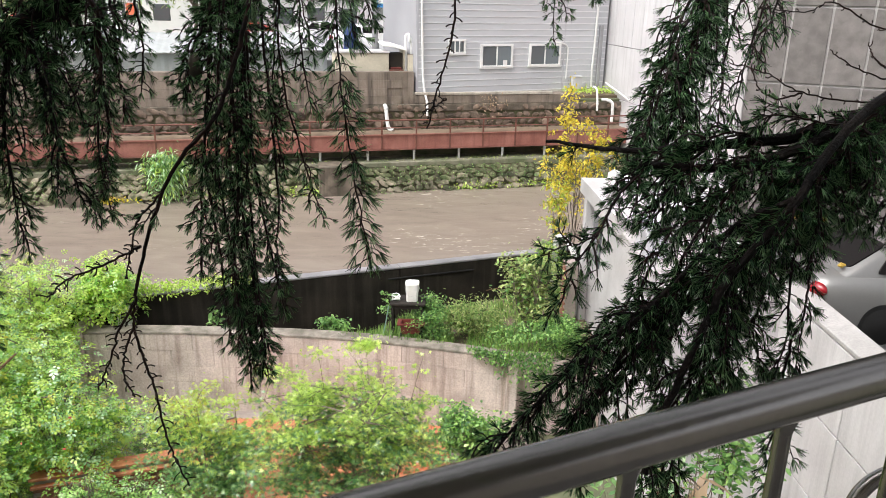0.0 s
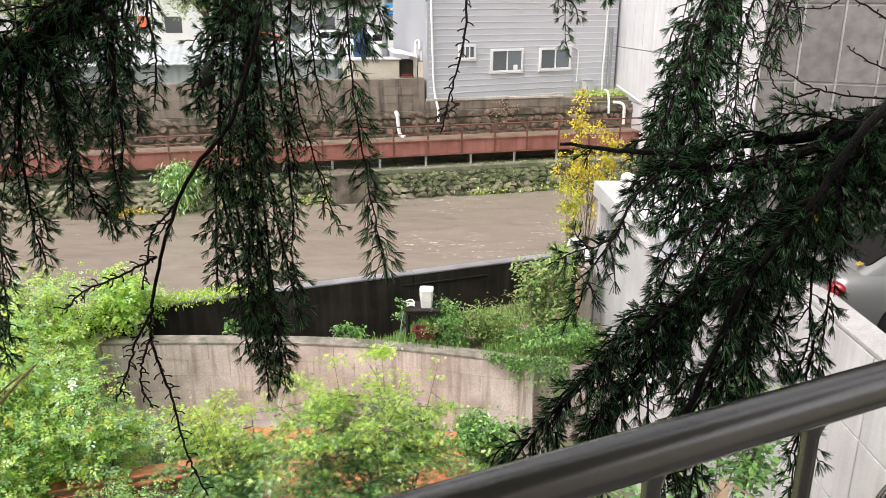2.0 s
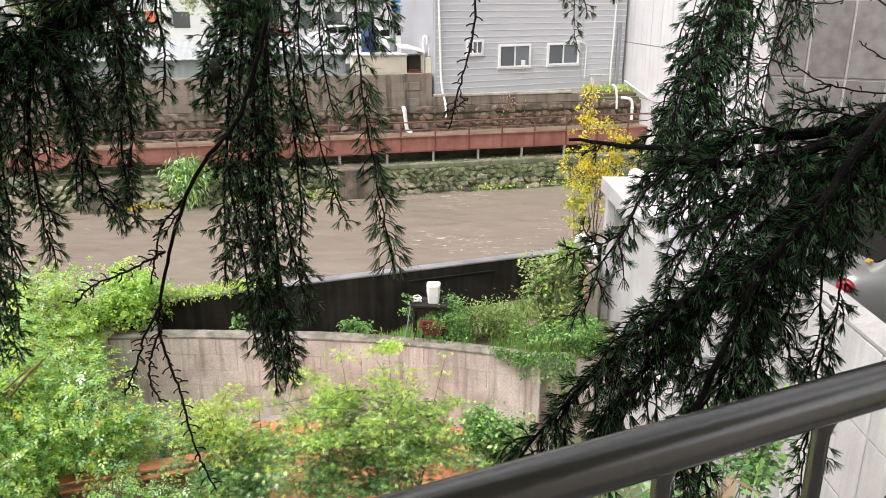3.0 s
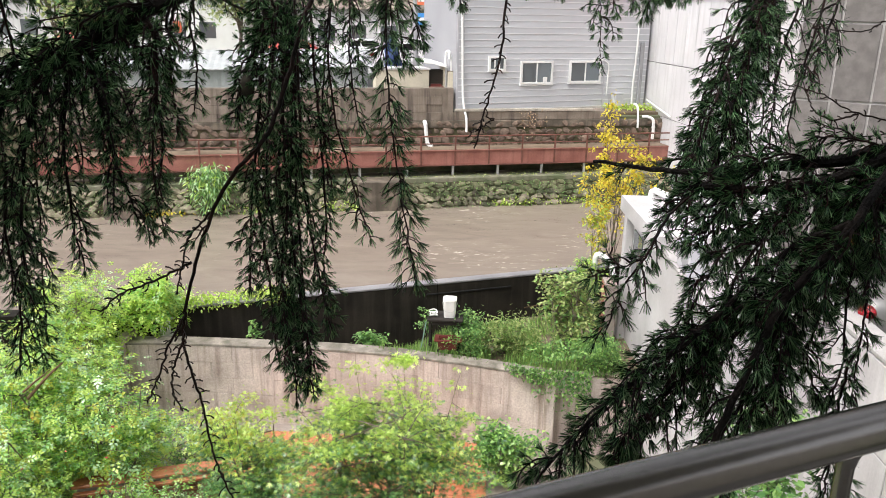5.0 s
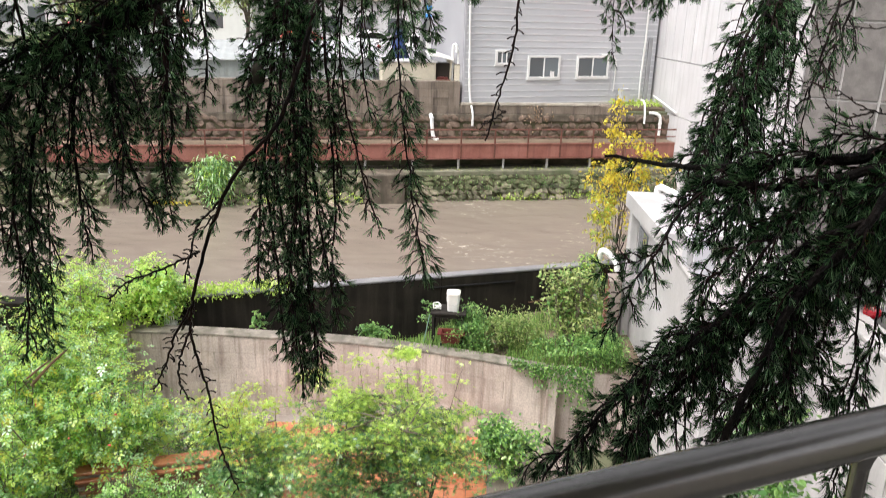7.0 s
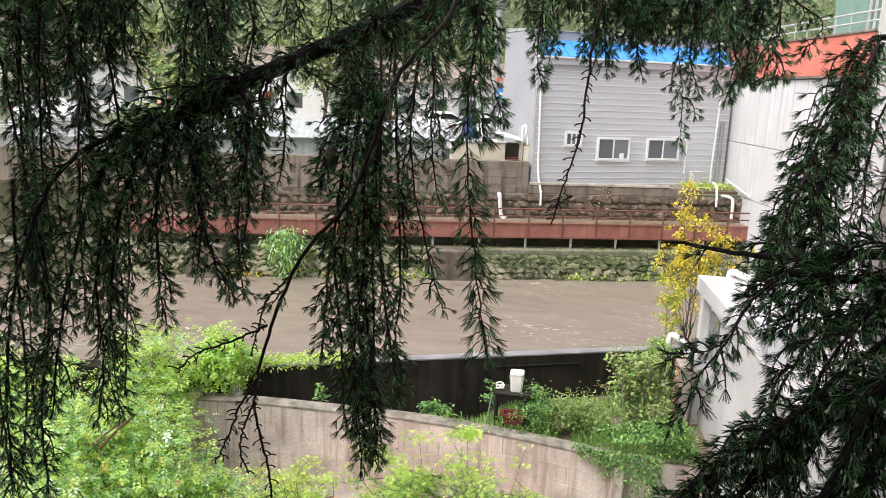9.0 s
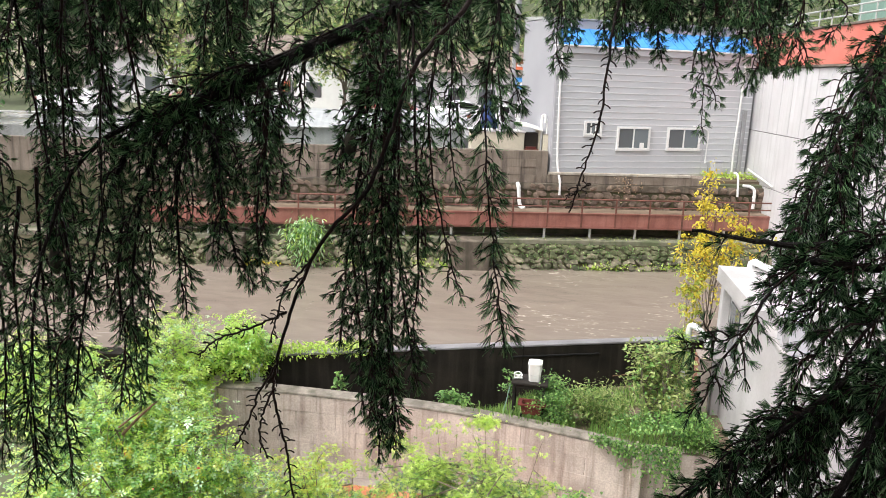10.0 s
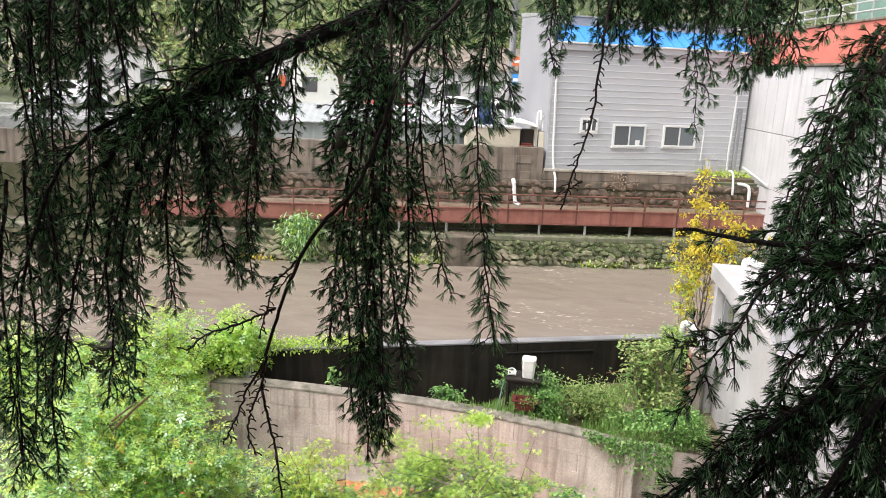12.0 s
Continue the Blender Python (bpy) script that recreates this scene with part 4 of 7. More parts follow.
part("roof", Geo().loft([[HUT @ Vector((x, y, z)) for y, z in ((-0.10, 7.10 + h), (-0.10, 7.14 + h), (1.0, 7.24 + h), (1.0, 7.20 + h))] for x, h in ((0.75, 0.06), (1.2, 0.02), (1.72, -0.13))]), M["bucket"], hut, "thin white roof sheet")
for x, y, h, lab in ((-1.745, 30.68, 7.61, "tall white vent pipe beside the house"), (-1.52, 30.72, 7.49, "white vent pipe with a bent top beside the house")):
    v = thing("vent_pipe", lab, "pipe", group="vent pipes", at=(x, y, 5.2))
    part("tube", Geo().tube(spline([(x, y, 5.2), (x, y, h - 0.3), (x + 0.02, y, h - 0.05), (x + 0.10, y - 0.03, h), (x + 0.15, y - 0.05, h - 0.1), (x + 0.15, y - 0.05, h - 0.3)], 22), 0.05, 9), M["pvc"], v, smooth=True)
    part("collar", Geo().tube([(x, y, 6.7), (x, y, 6.8)], 0.07, 9), M["pvc"], v, smooth=True)
tank = thing("gas_box", "cream metal box beside the vent pipes", "box", at=(-1.55, 30.6, 5.95))
part("body", Geo().box((-1.66, 30.54, 5.95), (-1.44, 30.63, 6.84), 0.02), M["cream"], tank)
part("lid", Geo().box((-1.68, 30.53, 6.843), (-1.42, 30.64, 6.87), 0.01), M["conc"], tank)
pole = thing("utility_pole", "grey concrete utility pole beyond the river", "pole", at=(-3.41, 36.0, 5.2))
part("shaft", Geo().tube([(-3.41, 36.0, 5.2), (-3.41, 36.0, 16)], [0.17, 0.13], 14), M["polegrey"], pole, smooth=True)
part("cross_arm", Geo().box((-4.3, 35.9, 14.2), (-2.5, 36.0, 14.34), 0.02), M["galv"], pole)
tarp = thing("blue_tarpaulin", "crumpled blue tarpaulin over a heap in the yard", "tarpaulin", at=(-4.15, 33.0, 5.3))
rings = []
for k in range(9):
    rr, zz = ((0.36, 0.0), (0.36, 0.5), (0.35, 1.0), (0.33, 1.5), (0.30, 1.9), (0.25, 2.15), (0.18, 2.32), (0.10, 2.42), (0.03, 2.45))[k]
    rings.append([(-4.15 + (0.95 * rr + 0.12 * math.sin(5 * a + k * 0.5) * (1 - k / 8) + 0.16 * noise.noise((k * 0.6, math.cos(a) * 2, math.sin(a) * 2))) * math.cos(a), 33.0 + rr * math.sin(a), 5.3 + 1.1 * zz + 0.14 * noise.noise((k * 0.7, math.cos(a) * 3, 5 + math.sin(a) * 3))) for a in (2 * math.pi * q / 24 for q in range(24))])
part("sheet", Geo().loft(rings), M["blueplastic"], tarp, smooth=True)
sign = thing("orange_banner", "orange-red sheet hung on a frame by the road", "banner", at=(-15.65, 38.9, 6.1))
part("sheet", Geo().box((-15.85, 38.95, 7.85), (-15.45, 39.0, 8.4), 0.01), M["orange"], sign)
part("frame", Geo().tube([(-15.9, 39.03, 6.1), (-15.9, 39.03, 8.42), (-15.4, 39.03, 8.42), (-15.4, 39.03, 6.1)], 0.02, 8), M["galv"], sign)

for q, w, h, tone, lab in (((-3.05, 35.5, 9.55), 0.55, 0.42, "orange", "orange sign board on a post beyond the river"), ((-3.05, 35.5, 8.75), 0.5, 0.5, "blueroof", "blue sign board on a post beyond the river"), ((-2.98, 35.5, 7.55), 0.55, 0.8, "pvc", "white notice board on a post beyond the river")):
    bd = thing("sign_board", lab, "sign", group="sign boards", at=(q[0], q[1], 5.3))
    part("panel", Geo().box((q[0] - w / 2, q[1] - 0.02, q[2] - h / 2), (q[0] + w / 2, q[1] + 0.02, q[2] + h / 2), 0.008), M[tone], bd)
    part("post", Geo().tube([(q[0] + 0.1, q[1] + 0.05, 5.2), (q[0] + 0.1, q[1] + 0.05, q[2])], 0.03, 8), M["polegrey"], bd, smooth=True)
    part("stripe", Geo().box((q[0] - w / 2.4, q[1] - 0.03, q[2] - h / 6), (q[0] + w / 2.4, q[1] - 0.022, q[2] + h / 8), 0.002), M["rubber"] if tone == "pvc" else M["pvc"], bd, "plain bar of writing")

# ---- garden things ----
table = thing("garden_table", "dark weathered wooden table in the overgrown garden", "table", at=(-0.8, 15.4, 2.0))
part("tabletop", Geo().box((-1.16, 15.1, 2.74), (-0.40, 15.65, 2.785), 0.008), M["tablewood"], table)
for x in (-1.1, -0.47):
    for y in (15.15, 15.6):
        part("leg", Geo().box((x - 0.025, y - 0.025, 1.7), (x + 0.025, y + 0.025, 2.738), 0.004), M["tablewood"], table)
part("apron", Geo().box((-1.07, 15.14, 2.66), (-0.5, 15.16, 2.737), 0.003), M["tablewood"], table)
bucket = thing("bucket", "white plastic bucket standing on the garden table", "bucket", at=(-0.69, 15.35, 2.787))
def sq(r, z, cx=-0.69, cy=15.35, n=20, p=4.0):
    out = []
    for k in range(n):
        a = 2 * math.pi * k / n
        c, s = math.cos(a), math.sin(a)
        q = r / (abs(c) ** p + abs(s) ** p) ** (1 / p)
        out.append((cx + q * c, cy + q * s, z))
    return out
part("body", Geo().loft([sq(0.118, 2.787, p=7), sq(0.122, 2.80, p=7), sq(0.138, 3.14, p=7), sq(0.14, 3.15, p=7)]), M["bucket"], bucket, smooth=True)
part("lid", Geo().loft([sq(0.145, 3.152, p=7), sq(0.148, 3.16, p=7), sq(0.148, 3.19, p=7), sq(0.138, 3.205, p=7), sq(0.06, 3.21, p=7)]), M["bucket"], bucket, "white lid with a raised rim", smooth=True)
part("handle", Geo().tube(spline([(-0.85, 15.35, 3.1), (-0.80, 15.18, 2.98), (-0.69, 15.16, 2.95), (-0.58, 15.18, 2.98), (-0.53, 15.35, 3.1)], 16), 0.004, 6), M["galv"], bucket)
hose = thing("rope_coil", "pale rope coiled on the garden table", "rope", at=(-1.05, 15.3, 2.79))
part("coil", Geo().tube([(-1.04 + 0.085 * math.cos(a * 0.55) * (1 + 0.2 * math.sin(a)), 15.3 + 0.07 * math.sin(a * 0.55), 2.80 + 0.003 * a + 0.02 * math.sin(a * 0.9)) for a in range(40)], 0.012, 6), M["bucket"], hose, smooth=True)
tray = thing("plant_tray", "dark red plastic tub on a low stand", "tub", at=(-0.7, 14.95, 2.1))
def rect(x0, x1, y0, y1, z):
    return [(x0, y0, z), (x1, y0, z), (x1, y1, z), (x0, y1, z)]
part("tub", Geo().loft([rect(-0.88, -0.52, 14.88, 15.1, 2.2), rect(-0.92, -0.48, 14.85, 15.13, 2.40), rect(-0.98, -0.40, 14.82, 15.16, 2.41), rect(-0.98, -0.40, 14.82, 15.16, 2.43), rect(-0.90, -0.50, 14.88, 15.1, 2.43), rect(-0.86, -0.54, 14.9, 15.08, 2.28)]), M["redtray"], tray)
for x in (-0.9, -0.5):
    part("stand_leg", Geo().box((x - 0.02, 14.9, 1.85), (x + 0.02, 14.94, 2.2), 0.003), M["rubber"], tray)
stake = thing("garden_stake", "thin green plant stake leaning in the garden", "stake", at=(-1.28, 15.1, 1.9))
part("rod", Geo().tube([(-1.32, 15.05, 1.9), (-1.18, 15.15, 2.72)], 0.012, 6), M["greenslat"], stake)
branch = thing("bamboo_cane", "thin brown cane leaning across the bushes", "cane", at=(0.8, 15.8, 2.5))
part("rod", Geo().tube([(0.95, 16.2, 2.72), (1.2, 16.05, 2.84), (1.45, 15.9, 2.95)], 0.008, 6), M["deadwood"], branch)

# lower red-brick planter edge in the courtyard
PLANT = turned((-6.75, 10.75, 0), 20)
plant = thing("brick_planter", "low red brick planter wall in the courtyard", "planter", kind="structure", at=PLANT.translation)
part("core", Geo().box((0.01, 0.01, 0.2), (3.4, 0.21, 1.25), 0.0, PLANT), M["mortar"], plant)
part("coping_step", Geo().box((-0.01, -0.10, 1.13), (3.41, -0.002, 1.19), 0.012, PLANT), M["paver"], plant, "orange clay coping")
part("coping", Geo().box((-0.03, -0.04, 1.252), (3.43, 0.24, 1.31), 0.012, PLANT), M["paver"], plant, "orange clay coping")
# small curved steel handrail on the stair below
hr = thing("stair_handrail", "bent stainless steel handrail on the stair below", "handrail", at=(1.2, 1.9, 7.0))
part("tube", Geo().tube([(0.915, 1.435, 6.4), (0.92, 1.44, 7.2)] + [(1.045 - 0.125 * math.cos(a), 1.444 + 0.03 * math.sin(a), 7.90 + 0.125 * math.sin(a)) for a in (math.pi / 2 * k / 14 for k in range(15))] + [(1.3, 1.46, 8.03), (1.55, 1.42, 8.035)], 0.017, 16), M["steel"], hr, smooth=True)
part("foot", Geo().tube([(0.915, 1.435, 6.32), (0.915, 1.435, 6.34)], 0.045, 14), M["steel"], hr, smooth=True)
lowst = thing("stair_block", "grey concrete stair block below the landing", "stair", kind="structure", at=(1.8, 2, 0))
part("mass", Geo().box((0.75, 1.06, 0.2), (3.6, 2.0, 6.32), 0.02), M["landing"], lowst)


# ---- plants ----
def leaf_shape(kind):
    """Flat leaf outline as vertices and triangles, about one unit long, slightly folded."""
    if kind == "maple":
        vs, ts = [(0, 0, 0)], []
        for k, (a, r) in enumerate(((-100, 0.62), (-48, 0.9), (0, 1.05), (48, 0.9), (100, 0.62))):
            a0 = radians(a)
            b = len(vs)
            vs += [(0.36 * r * math.cos(a0 - 0.33), 0.36 * r * math.sin(a0 - 0.33), 0.03), (r * math.cos(a0), r * math.sin(a0), -0.10), (0.36 * r * math.cos(a0 + 0.33), 0.36 * r * math.sin(a0 + 0.33), 0.03)]
            ts += [(0, b, b + 2), (b, b + 1, b + 2)]
        return np.array(vs), np.array(ts)
    if kind == "oval":
        vs = [(0, 0, 0), (0.33, -0.27, 0.07), (0.36, 0, 0), (0.33, 0.27, 0.07), (0.74, -0.2, 0.03), (0.74, 0.2, 0.03), (1.05, 0, -0.1)]
        ts = [(0, 1, 2), (0, 2, 3), (1, 4, 2), (2, 5, 3), (2, 4, 6), (2, 6, 5)]
        return np.array(vs), np.array(ts)
    if kind == "rose":
        vs, ts = [], []
        for x, y, a, r in ((0.62, 0.0, 0, 0.42), (0.50, 0.03, 58, 0.36), (0.50, -0.03, -58, 0.36), (0.22, 0.03, 66, 0.32), (0.22, -0.03, -66, 0.32)):
            c, d, b = math.cos(radians(a)), math.sin(radians(a)), len(vs)
            for u, v, z in ((0.0, 0.0, 0.0), (0.45, -0.30, 0.06), (1.0, 0.0, -0.06), (0.45, 0.30, 0.06)):
                vs.append((x + r * (u * c - v * d), y + r * (u * d + v * c), r * z - 0.10 * x * x))
            ts += [(b, b + 1, b + 2), (b, b + 2, b + 3)]
        return np.array(vs), np.array(ts)
    if kind == "long":
        vs = [(0, 0, 0), (0.4, -0.11, 0.03), (0.4, 0.11, 0.03), (0.75, -0.08, 0.0), (0.75, 0.08, 0.0), (1.1, 0, -0.16)]
        ts = [(0, 1, 2), (1, 3, 4), (1, 4, 2), (3, 5, 4)]
        return np.array(vs), np.array(ts)
    vs = [(0, -0.035, 0), (0, 0.035, 0), (0.5, 0.03, 0.06), (0.5, -0.03, 0.06), (1.0, 0, 0.0)]
    return np.array(vs), np.array([(0, 1, 2), (0, 2, 3), (3, 2, 4)])


def leaves(name, places, kind, size, spread, rng, material, parent, droop=0.25, up=None, label="", jitter=0.35, heart=None):
    """Scatters leaves over places; every leaf turned and tilted its own way, outwards where a heart is given."""
    places = np.asarray(places)
    n = len(places)
    lv, lt = leaf_shape(kind)
    yaw = rng.uniform(0, 2 * np.pi, n)
    if heart is not None:
        yaw = np.arctan2(places[:, 1] - heart[1], places[:, 0] - heart[0]) + rng.normal(0, 0.8, n)
    pitch = rng.normal(-droop, spread, n)
    roll = rng.normal(0, spread, n)
    sz = size * rng.uniform(1 - jitter, 1 + jitter, n)
    cy, sy, cp, sp, cr, sr = np.cos(yaw), np.sin(yaw), np.cos(pitch), np.sin(pitch), np.cos(roll), np.sin(roll)
    X = np.stack([cy * cp, sy * cp, sp], 1)
    Y0 = np.stack([-sy, cy, np.zeros(n)], 1)
    Z0 = np.cross(X, Y0)
    Y = Y0 * cr[:, None] + Z0 * sr[:, None]
    Z = np.cross(X, Y)
    if up is not None:
        X, Y, Z = Z0 * 0 + np.stack([np.cos(yaw) * np.sin(pitch), np.sin(yaw) * np.sin(pitch), np.cos(pitch)], 1), Y0, np.cross(np.stack([np.cos(yaw) * np.sin(pitch), np.sin(yaw) * np.sin(pitch), np.cos(pitch)], 1), Y0)
    V = places[:, None, :] + sz[:, None, None] * (lv[None, :, 0:1] * X[:, None] + lv[None, :, 1:2] * Y[:, None] + lv[None, :, 2:3] * Z[:, None])
    T = lt[None] + (np.arange(n) * len(lv))[:, None, None]
    return part(name, raw_mesh(name, V.reshape(-1, 3), T.reshape(-1, 3), material), None, parent, label)


def tree(name, label, category, base, crown, radii, leaf, size, count, material, seed, trunk_r=0.06, stems=3, limbs=16, bark="trunkbark", flat=0.5, droop=0.25,
         spread=0.4, cluster=0.22, group="", second=None, hollow=0.45, low=-0.75, clump=0.35, outward=False, tipped=False):
    """Trunk or several stems, forked limbs, twigs, and leaves in layered clumps round the twig ends."""
    rng = np.random.default_rng(seed)
    t = thing(name, label, category, group=group, at=base)
    base, crown = Vector(base), Vector(crown)
    wood = Geo()
    tips = []
    forks = []
    for s in range(stems):
        a = 2 * math.pi * (s + rng.uniform(0, 0.6)) / stems
        mid = base.lerp(crown, 0.55) + Vector((math.cos(a) * radii[0], math.sin(a) * radii[1], 0)) * 0.28
        top = crown + Vector((math.cos(a) * radii[0] * 0.45, math.sin(a) * radii[1] * 0.45, radii[2] * rng.uniform(0.2, 0.6)))
        pts = spline([base + Vector((rng.uniform(-1, 1), rng.uniform(-1, 1), 0)) * trunk_r * (stems - 1), mid, top], 9)
        wood.tube(pts, [trunk_r * (1 - 0.85 * k / 9) for k in range(10)], 7)
        forks += pts[3:]
    for k in range(limbs):
        f = forks[rng.integers(len(forks))]
        while True:
            d = Vector(rng.uniform(-1, 1, 3))
            if hollow < d.length < 1 and d.z > low:
                break
        q = crown + Vector((d.x * radii[0], d.y * radii[1], d.z * radii[2]))
        mid = f.lerp(q, 0.5) + Vector((0, 0, 0.10 * (q - f).length))
        pts = spline([f, mid, q], 6)
        wood.tube(pts, [trunk_r * 0.42 * (1 - 0.85 * j / 6) for j in range(7)], 5)
        tips += [(p, 0.6) for p in pts[2:]]
        for j in range(3):
            p = pts[rng.integers(2, 6)]
            e = p + Vector(rng.uniform(-1, 1, 3)) * (0.22 * max(radii))
            wood.tube([p, p.lerp(e, 0.5) + Vector((0, 0, 0.03)), e], [trunk_r * 0.14, trunk_r * 0.1, trunk_r * 0.05], 4)
            tips += [(p.lerp(e, 0.5), 0.8), (e, 1.0)]
    part("trunk", wood, M[bark], t, smooth=True)
    w = np.array([q[1] for q in tips]) * rng.lognormal(0, clump, len(tips))
    idx = rng.choice(len(tips), count, p=w / w.sum())
    P = np.array([tuple(tips[i][0]) for i in idx])
    off = rng.normal(0, 1, (count, 3)) * cluster
    off[:, 2] *= flat
    P = P + off
    heart = tuple(crown) if outward else None
    pick, lo = rng.uniform(0, 1, count), 0.0
    # tipped: the highest leaves take the second tones first
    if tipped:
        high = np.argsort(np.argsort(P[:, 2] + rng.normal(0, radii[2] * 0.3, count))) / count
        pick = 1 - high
    tones = list(second or ())
    for tone, share in zip(tones[::2], tones[1::2]):
        sel = (pick >= lo) & (pick < lo + share)
        if sel.any():
            leaves("crown", P[sel], leaf, size, spread, rng, M[tone], t, droop, heart=heart)
        lo += share
    leaves("crown", P[pick >= lo], leaf, size, spread, rng, material, t, droop, heart=heart)
    return t


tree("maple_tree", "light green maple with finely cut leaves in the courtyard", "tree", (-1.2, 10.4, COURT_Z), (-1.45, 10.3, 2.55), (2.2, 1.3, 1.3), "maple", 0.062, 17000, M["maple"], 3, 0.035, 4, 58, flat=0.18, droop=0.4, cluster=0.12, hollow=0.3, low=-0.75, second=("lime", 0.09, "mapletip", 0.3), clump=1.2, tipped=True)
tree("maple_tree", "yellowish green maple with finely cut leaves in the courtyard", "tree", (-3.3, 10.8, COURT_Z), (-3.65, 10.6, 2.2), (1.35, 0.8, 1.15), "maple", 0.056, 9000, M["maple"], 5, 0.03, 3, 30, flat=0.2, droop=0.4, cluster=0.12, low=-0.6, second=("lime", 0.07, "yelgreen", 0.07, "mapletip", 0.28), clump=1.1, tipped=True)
ROSE = ("lime", 0.34, "creeper", 0.07, "yelgreen", 0.05, "mint", 0.26)
for lab, base, crown, radii, size, count, seed, tones in (
        ("leafy green rose shrub crowding the courtyard", (-6.5, 11.5, COURT_Z), (-6.6, 11.5, 1.95), (1.8, 1.05, 1.4), 0.18, 4200, 7, ROSE),
        ("leafy green rose shrub crowding the courtyard", (-8.2, 11.3, COURT_Z), (-8.1, 11.2, 2.5), (1.9, 1.6, 1.9), 0.18, 3700, 8, ROSE),
        ("low green rose shrub in front of the planter", (-5.0, 9.2, COURT_Z), (-5.1, 9.25, 0.85), (1.6, 0.55, 0.6), 0.16, 1500, 9, ("maple", 0.3, "mint", 0.25)),
        ("lime green shrub above the end of the flood wall", (-8.6, 14.3, 1.0), (-8.4, 14.2, 2.9), (1.2, 1.0, 1.3), 0.17, 2600, 10, ("lime", 0.75, "mint", 0.15)),
        ("lime green shrub above the end of the flood wall", (-10.6, 13.4, 0.6), (-10.5, 13.3, 2.4), (1.6, 1.3, 1.6), 0.17, 2800, 11, ("lime", 0.65, "mint", 0.15)),
        ("leafy green rose shrub crowding the courtyard", (-7.6, 9.6, COURT_Z), (-7.6, 9.6, 1.9), (1.4, 1.2, 1.5), 0.18, 2000, 12, ROSE),
        ("leafy green shrub beside the end of the block wall", (-7.9, 13.4, COURT_Z), (-7.8, 13.35, 2.2), (0.65, 0.5, 0.75), 0.16, 1200, 30, ("lime", 0.5, "mint", 0.25)),
        ("low leafy rose shrub beside the brick planter", (-7.5, 10.9, COURT_Z), (-7.5, 10.9, 1.0), (1.1, 0.6, 0.85), 0.14, 1700, 31, ROSE),
        ("low leafy shrub spilling over the brick planter", (-5.65, 10.2, COURT_Z), (-5.62, 10.2, 1.45), (0.45, 0.25, 0.42), 0.13, 480, 32, ("maple", 0.25)),
        ("dark green weeds at the foot of the block wall", (-5.2, 12.9, COURT_Z), (-5.2, 12.9, 0.75), (1.5, 0.8, 0.6), 0.12, 1800, 34, ("creeper", 0.6, "mint", 0.2, "yelgreen", 0.05)),
        ("lime green shrub filling the gap behind the block wall", (-8.3, 14.8, 0.6), (-8.2, 14.75, 1.95), (0.6, 0.5, 0.6), 0.16, 800, 36, ("lime", 0.75, "mint", 0.15)),
        ("leafy weeds growing up against the brick planter", (-4.7, 10.6, COURT_Z), (-4.72, 10.6, 1.1), (0.9, 0.28, 0.5), 0.15, 850, 35, ("creeper", 0.15, "mint", 0.3))):
    tree("courtyard_shrub", lab, "shrub", base, crown, radii, "rose", size, count, M["shrub"], seed, 0.03, 6, 50, flat=0.6, spread=0.4, droop=0.35, cluster=0.13, group="courtyard shrubs", second=tones, hollow=0.55, clump=0.85, outward=True)
tree("flower_bush", "lime green bush trailing over the flood wall end", "shrub", (-7.2, 15.35, 1.6), (-7.3, 15.35, 2.9), (0.85, 0.45, 0.75), "rose", 0.22, 1500, M["lime"], 13, 0.025, 4, 34, flat=0.7, cluster=0.11, group="courtyard shrubs", second=("shrub", 0.3), hollow=0.3, droop=0.45, spread=0.4, outward=True, clump=0.6)
tree("garden_bush", "olive green bush at the end of the garden", "shrub", (1.9, 15.6, 2.0), (1.75, 15.35, 3.15), (0.85, 0.7, 0.95), "oval", 0.085, 3000, M["olive"], 14, 0.035, 4, 44, flat=0.8, cluster=0.11, hollow=0.35, second=("creeper", 0.3))
tree("garden_bush", "fine-leaved green bush beside the garden table", "shrub", (0.6, 15.7, 1.7), (0.55, 15.6, 2.25), (1.0, 0.6, 0.6), "long", 0.095, 5200, M["olive"], 15, 0.02, 6, 36, flat=0.8, cluster=0.12, hollow=0.2, second=("grass", 0.5))
tree("garden_bush", "small green bush behind the garden table", "shrub", (-0.35, 15.55, 1.8), (-0.3, 15.45, 2.6), (0.5, 0.3, 0.3), "oval", 0.055, 1700, M["creeper"], 16, 0.015, 4, 18, cluster=0.1)
tree("garden_bush", "leafy weeds round the red tub", "shrub", (-0.25, 15.05, 1.9), (-0.35, 14.98, 2.36), (0.5, 0.2, 0.32), "oval", 0.055, 1500, M["creeper"], 28, 0.012, 4, 16, cluster=0.09)
tree("garden_bush", "leafy climber beside the bucket", "shrub", (-1.22, 15.4, 1.9), (-1.2, 15.4, 2.75), (0.16, 0.15, 0.4), "oval", 0.07, 160, M["creeper"], 29, 0.01, 2, 8, cluster=0.06)
tree("garden_bush", "bright green weed clump by the block wall", "shrub", (-2.4, 15.5, 1.75), (-2.4, 15.4, 2.1), (0.42, 0.3, 0.22), "oval", 0.09, 420, M["creeper"], 17, 0.012, 5, 14, cluster=0.07)
tree("garden_bush", "broad-leaved weed between the two walls", "shrub", (-5.05, 15.5, 1.7), (-5.05, 15.5, 2.25), (0.16, 0.14, 0.28), "oval", 0.13, 46, M["creeper"], 33, 0.01, 3, 8, cluster=0.06)
